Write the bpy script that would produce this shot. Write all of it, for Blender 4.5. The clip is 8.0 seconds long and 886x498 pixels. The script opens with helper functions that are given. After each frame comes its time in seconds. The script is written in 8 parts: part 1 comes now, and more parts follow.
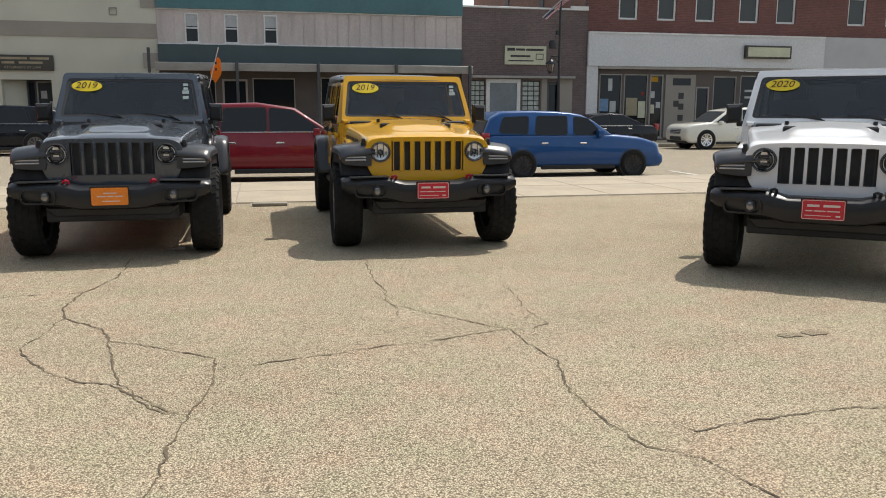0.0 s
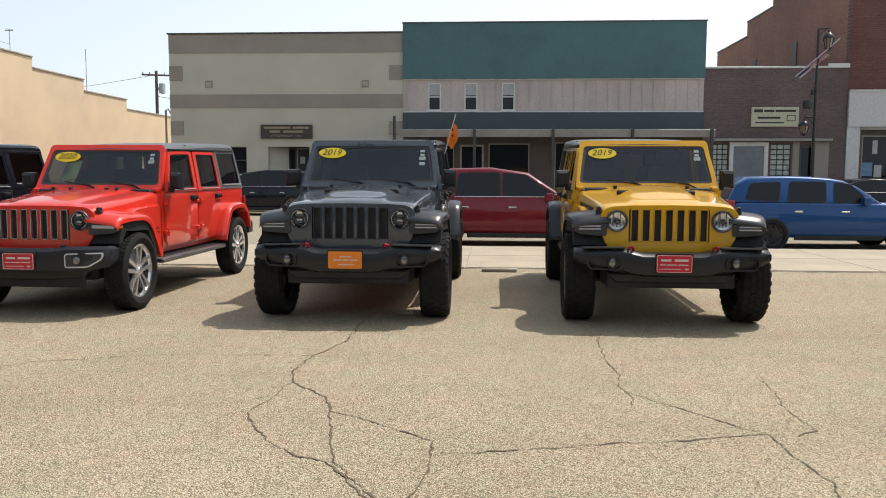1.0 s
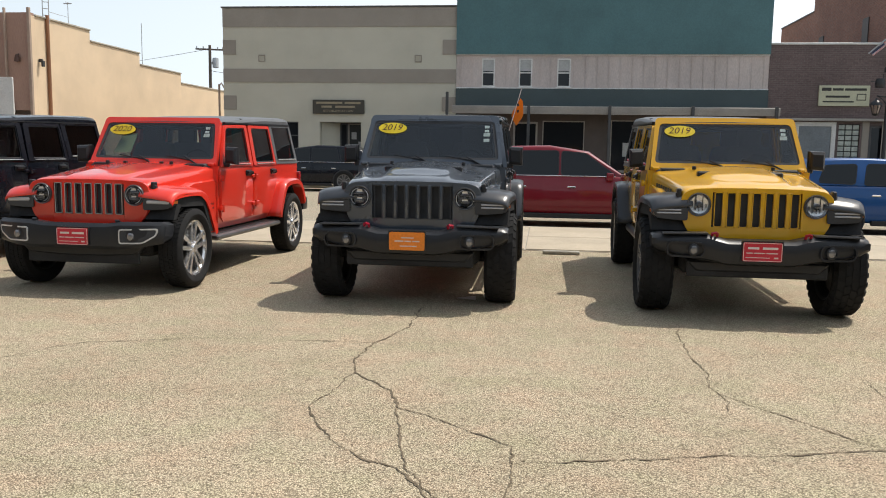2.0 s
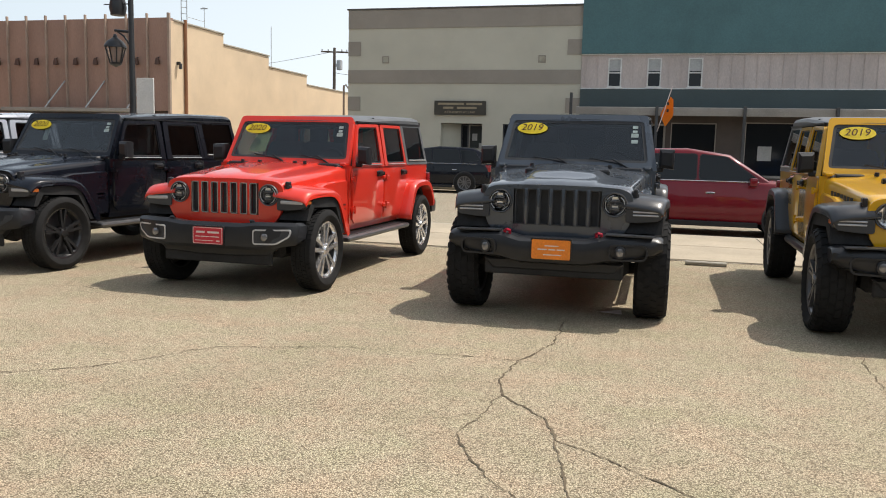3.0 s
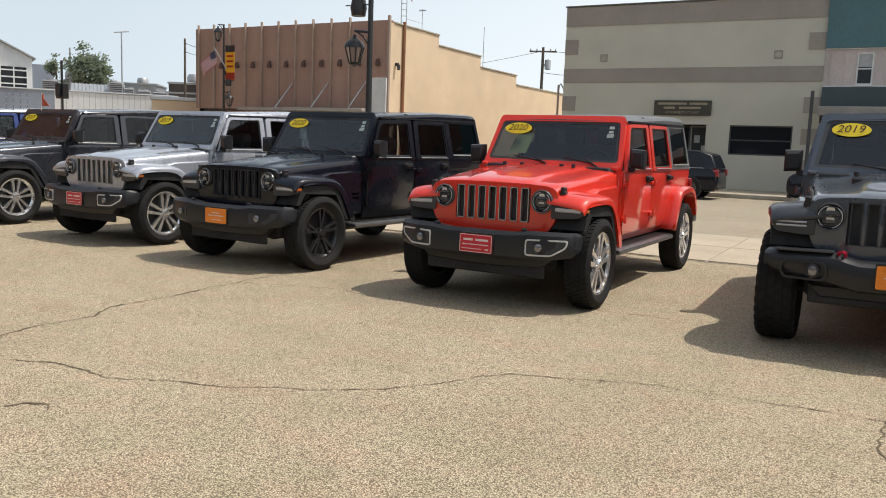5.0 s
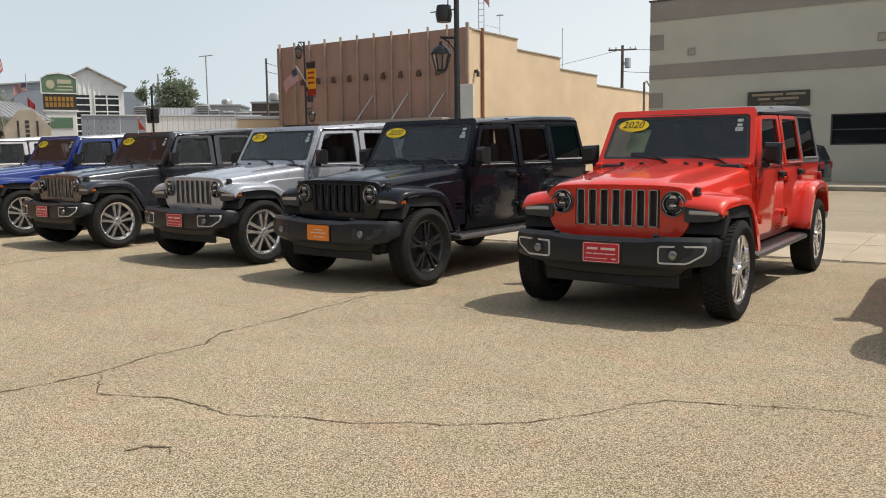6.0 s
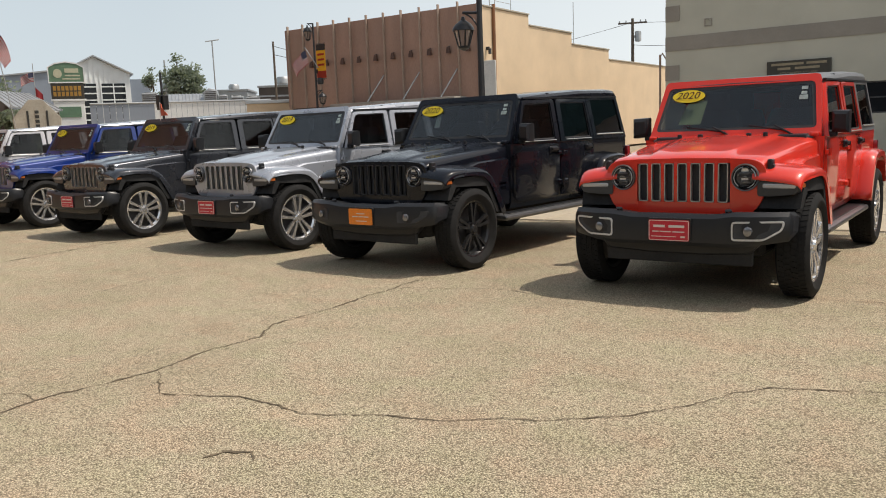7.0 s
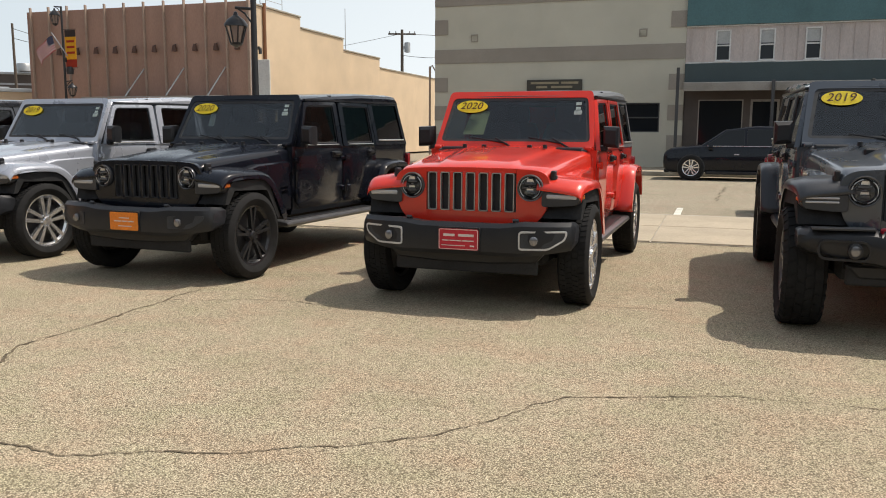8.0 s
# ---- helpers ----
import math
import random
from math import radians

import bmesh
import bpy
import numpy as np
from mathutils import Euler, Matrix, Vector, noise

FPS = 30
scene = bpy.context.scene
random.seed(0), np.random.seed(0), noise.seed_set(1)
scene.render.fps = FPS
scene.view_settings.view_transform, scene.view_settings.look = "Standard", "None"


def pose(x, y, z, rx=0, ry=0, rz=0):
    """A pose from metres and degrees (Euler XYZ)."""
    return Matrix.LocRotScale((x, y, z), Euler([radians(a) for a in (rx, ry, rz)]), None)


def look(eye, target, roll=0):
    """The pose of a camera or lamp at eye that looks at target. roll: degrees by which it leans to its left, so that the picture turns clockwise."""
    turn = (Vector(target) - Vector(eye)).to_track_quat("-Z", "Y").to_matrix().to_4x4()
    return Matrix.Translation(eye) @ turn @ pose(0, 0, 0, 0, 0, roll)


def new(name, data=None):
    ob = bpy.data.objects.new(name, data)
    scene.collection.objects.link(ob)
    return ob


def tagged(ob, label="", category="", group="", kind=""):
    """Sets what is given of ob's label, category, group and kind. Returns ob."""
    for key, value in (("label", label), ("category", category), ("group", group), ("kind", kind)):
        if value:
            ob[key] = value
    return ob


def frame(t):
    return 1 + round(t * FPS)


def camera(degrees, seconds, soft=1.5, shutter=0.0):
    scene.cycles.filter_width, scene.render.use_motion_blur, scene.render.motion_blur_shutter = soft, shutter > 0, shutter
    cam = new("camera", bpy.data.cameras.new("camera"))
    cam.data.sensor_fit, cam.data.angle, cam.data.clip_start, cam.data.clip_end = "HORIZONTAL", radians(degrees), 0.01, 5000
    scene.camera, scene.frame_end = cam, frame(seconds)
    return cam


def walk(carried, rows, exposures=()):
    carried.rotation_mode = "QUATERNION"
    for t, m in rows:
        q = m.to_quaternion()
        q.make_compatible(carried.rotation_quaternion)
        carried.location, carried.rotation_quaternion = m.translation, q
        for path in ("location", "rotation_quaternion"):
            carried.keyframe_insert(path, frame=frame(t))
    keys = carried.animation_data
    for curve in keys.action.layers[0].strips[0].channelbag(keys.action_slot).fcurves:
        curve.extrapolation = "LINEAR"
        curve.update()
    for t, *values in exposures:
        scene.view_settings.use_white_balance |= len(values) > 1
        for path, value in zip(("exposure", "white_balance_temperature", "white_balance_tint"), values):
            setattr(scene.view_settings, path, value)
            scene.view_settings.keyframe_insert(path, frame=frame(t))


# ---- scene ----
cam = camera(57.6, 8.0, soft=1.0)
PATH = [
    (0, (1.915, -9.267, 1.356), (2.345, -7.343, 1.019), 0.1),
    (0.3, (1.889, -9.184, 1.376), (2.186, -7.231, 1.064), 0.5),
    (0.5, (1.882, -9.108, 1.381), (2.054, -7.137, 1.089), 0.6),
    (0.8, (1.915, -8.952, 1.380), (1.852, -6.966, 1.156), -0.4),
    (1, (1.933, -8.849, 1.379), (1.805, -6.862, 1.195), 0.2),
    (1.2, (1.913, -8.765, 1.379), (1.715, -6.783, 1.195), 1.0),
    (2.5, (1.581, -8.25, 1.372), (1.296, -6.288, 1.105), 0.8),
    (2.8, (1.484, -8.118, 1.367), (1.025, -6.186, 1.132), 0.7),
    (3, (1.411, -8.045, 1.366), (0.895, -6.127, 1.124), 1.4),
    (3.3, (1.284, -7.974, 1.372), (0.855, -6.034, 1.142), 1.6),
    (3.5, (1.191, -7.936, 1.375), (0.828, -5.984, 1.133), -0.1),
    (3.8, (1.046, -7.863, 1.371), (0.706, -5.912, 1.095), 0.0),
    (4, (0.949, -7.797, 1.369), (0.447, -5.879, 1.103), -0.2),
    (4.3, (0.807, -7.682, 1.373), (0.084, -5.829, 1.161), 0.0),
    (4.5, (0.712, -7.639, 1.376), (-0.102, -5.825, 1.156), 1.7),
    (4.7, (0.613, -7.634, 1.372), (-0.276, -5.858, 1.139), 2.1),
    (5.8, (0.037, -7.444, 1.341), (-1.022, -5.769, 1.071), 0.2),
    (6, (-0.055, -7.377, 1.342), (-1.177, -5.739, 1.102), -0.7),
    (6.3, (-0.210, -7.370, 1.337), (-1.397, -5.776, 1.119), 0.3),
    (6.5, (-0.314, -7.37, 1.334), (-1.527, -5.795, 1.123), 0.5),
    (6.8, (-0.452, -7.367, 1.333), (-1.643, -5.779, 1.088), -2.1),
    (7, (-0.533, -7.354, 1.333), (-1.669, -5.733, 1.045), -2.2),
    (7.3, (-0.642, -7.266, 1.325), (-1.654, -5.563, 1.044), -1.5),
    (7.5, (-0.701, -7.202, 1.32), (-1.568, -5.417, 1.075), -2.3),
    (7.8, (-0.761, -7.170, 1.319), (-1.482, -5.325, 1.045), -0.4),
    (8, (-0.791, -7.168, 1.319), (-1.42, -5.291, 1.035), 0.3),
]
walk(cam, [(t, look(eye, target, roll)) for t, eye, target, roll in PATH],
     exposures=[(0, -0.02, 6500, 10), (1, 0.05, 6500, 10), (3.5, 0.08, 6620, 10.5), (4.6, 0.04, 6620, 11), (6, -0.11, 6820, 11), (7.2, -0.14, 6880, 11), (8, -0.04, 6800, 11)])

# ==== place ====
# ---- daylight ----
SUN_ELEV, SUN_AZ = radians(60.0), radians(57.0)      # azimuth from +y towards +x
world = bpy.data.worlds.new("world")
scene.world = world
world.use_nodes = True
wn, wl = world.node_tree.nodes, world.node_tree.links
sky = wn.new("ShaderNodeTexSky")
sky.sky_type, sky.sun_disc = "NISHITA", False
sky.sun_elevation, sky.sun_rotation = SUN_ELEV, SUN_AZ
sky.dust_density, sky.air_density, sky.ozone_density = 4.0, 1.0, 1.0
# summer haze: pale towards the horizon, bluer overhead
geo, sep = wn.new("ShaderNodeTexCoord"), wn.new("ShaderNodeSeparateXYZ")
wl.new(geo.outputs["Generated"], sep.inputs[0])
lift = wn.new("ShaderNodeMapRange")
for name_, value_ in (("From Min", 0.0), ("From Max", 0.7), ("To Min", 0.92), ("To Max", 0.34)):
    lift.inputs[name_].default_value = value_
wl.new(sep.outputs[2], lift.inputs[0])
haze = wn.new("ShaderNodeMix")
haze.data_type = "RGBA"
glow = wn.new("ShaderNodeVectorMath")
glow.operation = "DOT_PRODUCT"
glow.inputs[1].default_value = (math.sin(SUN_AZ), math.cos(SUN_AZ), 0.0)
wl.new(geo.outputs["Generated"], glow.inputs[0])
tone = wn.new("ShaderNodeValToRGB")
tone.color_ramp.elements[0].color, tone.color_ramp.elements[1].color = (0.55, 0.645, 0.72, 1), (0.95, 1.0, 1.03, 1)
warm = wn.new("ShaderNodeMapRange")
warm.inputs["From Min"].default_value = -0.35
wl.new(glow.outputs["Value"], warm.inputs[0])
wl.new(warm.outputs[0], tone.inputs[0])
boost = wn.new("ShaderNodeMix")
boost.data_type, boost.blend_type = "RGBA", "MULTIPLY"
boost.inputs[0].default_value = 1.0
boost.inputs[6].default_value = (13.0, 13.0, 13.0, 1)
boost.clamp_result = False
wl.new(tone.outputs[0], boost.inputs[7])
wl.new(boost.outputs[2], haze.inputs[7])
wl.new(lift.outputs[0], haze.inputs[0])
wl.new(sky.outputs[0], haze.inputs[6])
wl.new(haze.outputs[2], wn["Background"].inputs[0])
wn["Background"].inputs[1].default_value = 0.106

sun = new("sun", bpy.data.lights.new("sun", "SUN"))
sun.data.energy, sun.data.angle, sun.data.color = 3.55, radians(0.6), (1.0, 0.955, 0.875)
to_sun = Vector((math.cos(SUN_ELEV) * math.sin(SUN_AZ), math.cos(SUN_ELEV) * math.cos(SUN_AZ), math.sin(SUN_ELEV)))
sun.matrix_world = look(to_sun * 100, (0, 0, 0))


# ---- materials ----
def mat(name, color, rough=0.6, metal=0.0, coat=0.0, **inputs):
    """A principled material with its nodes at hand."""
    m = bpy.data.materials.new(name)
    m.use_nodes = True
    p = m.node_tree.nodes["Principled BSDF"]
    p.inputs["Base Color"].default_value = (*color, 1)
    p.inputs["Roughness"].default_value, p.inputs["Metallic"].default_value = rough, metal
    p.inputs["Coat Weight"].default_value = coat
    for key, value in inputs.items():
        p.inputs[key.replace("_", " ")].default_value = value
    return m


def node(m, kind, **values):
    n = m.node_tree.nodes.new(kind)
    for key, value in values.items():
        if key in n.inputs:
            n.inputs[key].default_value = value
    return n


def link(m, a, b):
    m.node_tree.links.new(a, b)


def coords(m, scale=(1, 1, 1), space="Object"):
    tc = node(m, "ShaderNodeTexCoord")
    mp = node(m, "ShaderNodeMapping")
    mp.inputs["Scale"].default_value = scale
    link(m, tc.outputs[space], mp.inputs[0])
    return mp.outputs[0]


def ramp(m, fac, stops):
    r = node(m, "ShaderNodeValToRGB")
    e = r.color_ramp.elements
    while len(e) < len(stops):
        e.new(0.5)
    for el, (pos, col) in zip(e, stops):
        el.position, el.color = pos, (*col, 1)
    link(m, fac, r.inputs[0])
    return r.outputs[0]


def blend(m, kind, fac, a, b):
    n = node(m, "ShaderNodeMix")
    n.data_type, n.blend_type = "RGBA", kind
    for sock, v in ((n.inputs[0], fac), (n.inputs[6], a), (n.inputs[7], b)):
        if isinstance(v, (int, float)):
            sock.default_value = v
        elif isinstance(v, tuple):
            sock.default_value = (*v, 1)
        else:
            link(m, v, sock)
    return n.outputs[2]


def tex(m, vec, scale, detail=4.0, rough=0.55):
    n = node(m, "ShaderNodeTexNoise", Scale=scale, Detail=detail, Roughness=rough)
    link(m, vec, n.inputs["Vector"])
    return n.outputs["Fac"]


def bump(m, height, strength, distance=0.01):
    b = node(m, "ShaderNodeBump", Strength=strength, Distance=distance)
    link(m, height, b.inputs["Height"])
    link(m, b.outputs[0], m.node_tree.nodes["Principled BSDF"].inputs["Normal"])


def base(m, color):
    link(m, color, m.node_tree.nodes["Principled BSDF"].inputs["Base Color"])


def worn(name, color, rough=0.7, grain=30.0, stain=0.6, amount=0.25, relief=0.15, stretch=(1, 1, 1), space="Object", metal=0.0, depth=0.01):
    """A plain surface with fine grain, broad stains and a slight relief."""
    m = mat(name, color, rough, metal)
    v = coords(m, stretch, space)
    fine, broad = tex(m, v, grain, 5), tex(m, v, stain, 4, 0.65)
    dark = tuple(c * (1 - amount) for c in color)
    light = tuple(min(1, c * (1 + amount * 0.6)) for c in color)
    c = ramp(m, broad, [(0.3, dark), (0.7, light)])
    c = blend(m, "MULTIPLY", 0.5, c, ramp(m, fine, [(0.3, (0.72,) * 3), (0.7, (1.15,) * 3)]))
    base(m, c)
    bump(m, fine, relief, depth)
    return m


def paint(name, color, flake=0.0, rough=0.35, dusty=0.035):
    """Car paint: a coloured coat with fine flakes and some road dust under clear lacquer."""
    m = mat(name, color, rough, flake, 1.0)
    m.node_tree.nodes["Principled BSDF"].inputs["Coat Roughness"].default_value = 0.04
    m.node_tree.nodes["Principled BSDF"].inputs["Specular IOR Level"].default_value = 0.2
    v = coords(m)
    dust = tex(m, v, 3.0, 6)
    c = blend(m, "MIX", ramp(m, dust, [(0.5, (0, 0, 0)), (0.8, (dusty,) * 3)]), color, (0.36, 0.32, 0.26))
    base(m, c)
    r = ramp(m, dust, [(0.35, (rough - 0.06,) * 3), (0.75, (rough + 0.1,) * 3)])
    link(m, r, m.node_tree.nodes["Principled BSDF"].inputs["Roughness"])
    return m


def glass(name, tint, rough=0.0):
    m = mat(name, tint, rough, Transmission_Weight=1.0, IOR=1.45)
    return m


def aggregate(name, lightc, midc, darkc, cell=95.0, mottle=1.0):
    """Worn asphalt: a tan binder with sharp pale and dark chips, patches that lean to pink or grey, and faint broad stains."""
    m = mat(name, midc, 0.9, Specular_IOR_Level=0.25)
    v = coords(m)
    vo = node(m, "ShaderNodeTexVoronoi", Scale=cell, Randomness=1.0)
    link(m, v, vo.inputs["Vector"])
    stones = ramp(m, vo.outputs["Distance"], [(0.2, lightc), (0.45, midc), (0.7, darkc)])
    sep = node(m, "ShaderNodeSeparateColor")
    link(m, vo.outputs["Color"], sep.inputs[0])
    chips = ramp(m, sep.outputs[0], [(0.0, (0.48, 0.47, 0.48)), (0.09, (0.68, 0.67, 0.66)), (0.2, (0.98, 0.98, 0.98)), (0.8, (1.04, 1.04, 1.03)), (0.92, (1.26, 1.27, 1.28))])
    c = blend(m, "MULTIPLY", 1.0, stones, chips)
    fine = tex(m, v, 95.0, 4, 0.7)
    c = blend(m, "MULTIPLY", 0.66, c, ramp(m, fine, [(0.33, (0.70,) * 3), (0.5, (1.0,) * 3), (0.66, (1.22,) * 3)]))
    hue = tex(m, v, 2.6, 5, 0.65)
    c = blend(m, "MULTIPLY", 0.85 * min(1.0, mottle), c, ramp(m, hue, [(0.36, (0.93, 0.985, 0.93)), (0.5, (1, 1, 1)), (0.64, (1.07, 0.985, 0.98))]))
    broad = tex(m, v, 0.35, 7, 0.62)
    c = blend(m, "MULTIPLY", 0.55 * mottle, c, ramp(m, broad, [(0.32, (0.84, 0.825, 0.80)), (0.52, (1, 1, 1)), (0.7, (1.07, 1.05, 1.02))]))
    patch = tex(m, coords(m, (0.5, 1.6, 1)), 1.1, 6, 0.7)
    c = blend(m, "MULTIPLY", 0.3 * mottle, c, ramp(m, patch, [(0.36, (0.82, 0.80, 0.77)), (0.5, (1, 1, 1))]))
    base(m, c)
    mix = node(m, "ShaderNodeMath")
    mix.operation = "SUBTRACT"
    link(m, fine, mix.inputs[0])
    link(m, vo.outputs["Distance"], mix.inputs[1])
    bump(m, mix.outputs[0], 0.7, 0.007)
    return m


def bricks(name, c1, c2, mortar, plane="xz", w=0.21, hgt=0.072, soot=0.3):
    """Brickwork, laid in metres on an upright wall."""
    m = mat(name, c1, 0.85)
    tc = node(m, "ShaderNodeTexCoord")
    sep, com = node(m, "ShaderNodeSeparateXYZ"), node(m, "ShaderNodeCombineXYZ")
    link(m, tc.outputs["Object"], sep.inputs[0])
    link(m, sep.outputs[0 if plane == "xz" else 1], com.inputs[0])
    link(m, sep.outputs[2], com.inputs[1])
    b = node(m, "ShaderNodeTexBrick", Color1=(*c1, 1), Color2=(*c2, 1), Mortar=(*mortar, 1), Scale=1.0)
    b.inputs["Mortar Size"].default_value, b.inputs["Brick Width"].default_value, b.inputs["Row Height"].default_value = 0.006, w, hgt
    link(m, com.outputs[0], b.inputs["Vector"])
    v = coords(m)
    c = blend(m, "MULTIPLY", 0.8, b.outputs[0], ramp(m, tex(m, v, 0.5, 6), [(0.3, (1 - soot,) * 3), (0.65, (1.12,) * 3)]))
    c = blend(m, "MULTIPLY", 0.5, c, ramp(m, tex(m, v, 14, 3), [(0.3, (0.7,) * 3), (0.7, (1.15,) * 3)]))
    base(m, c)
    bump(m, b.outputs["Fac"], -0.4, 0.008)
    return m


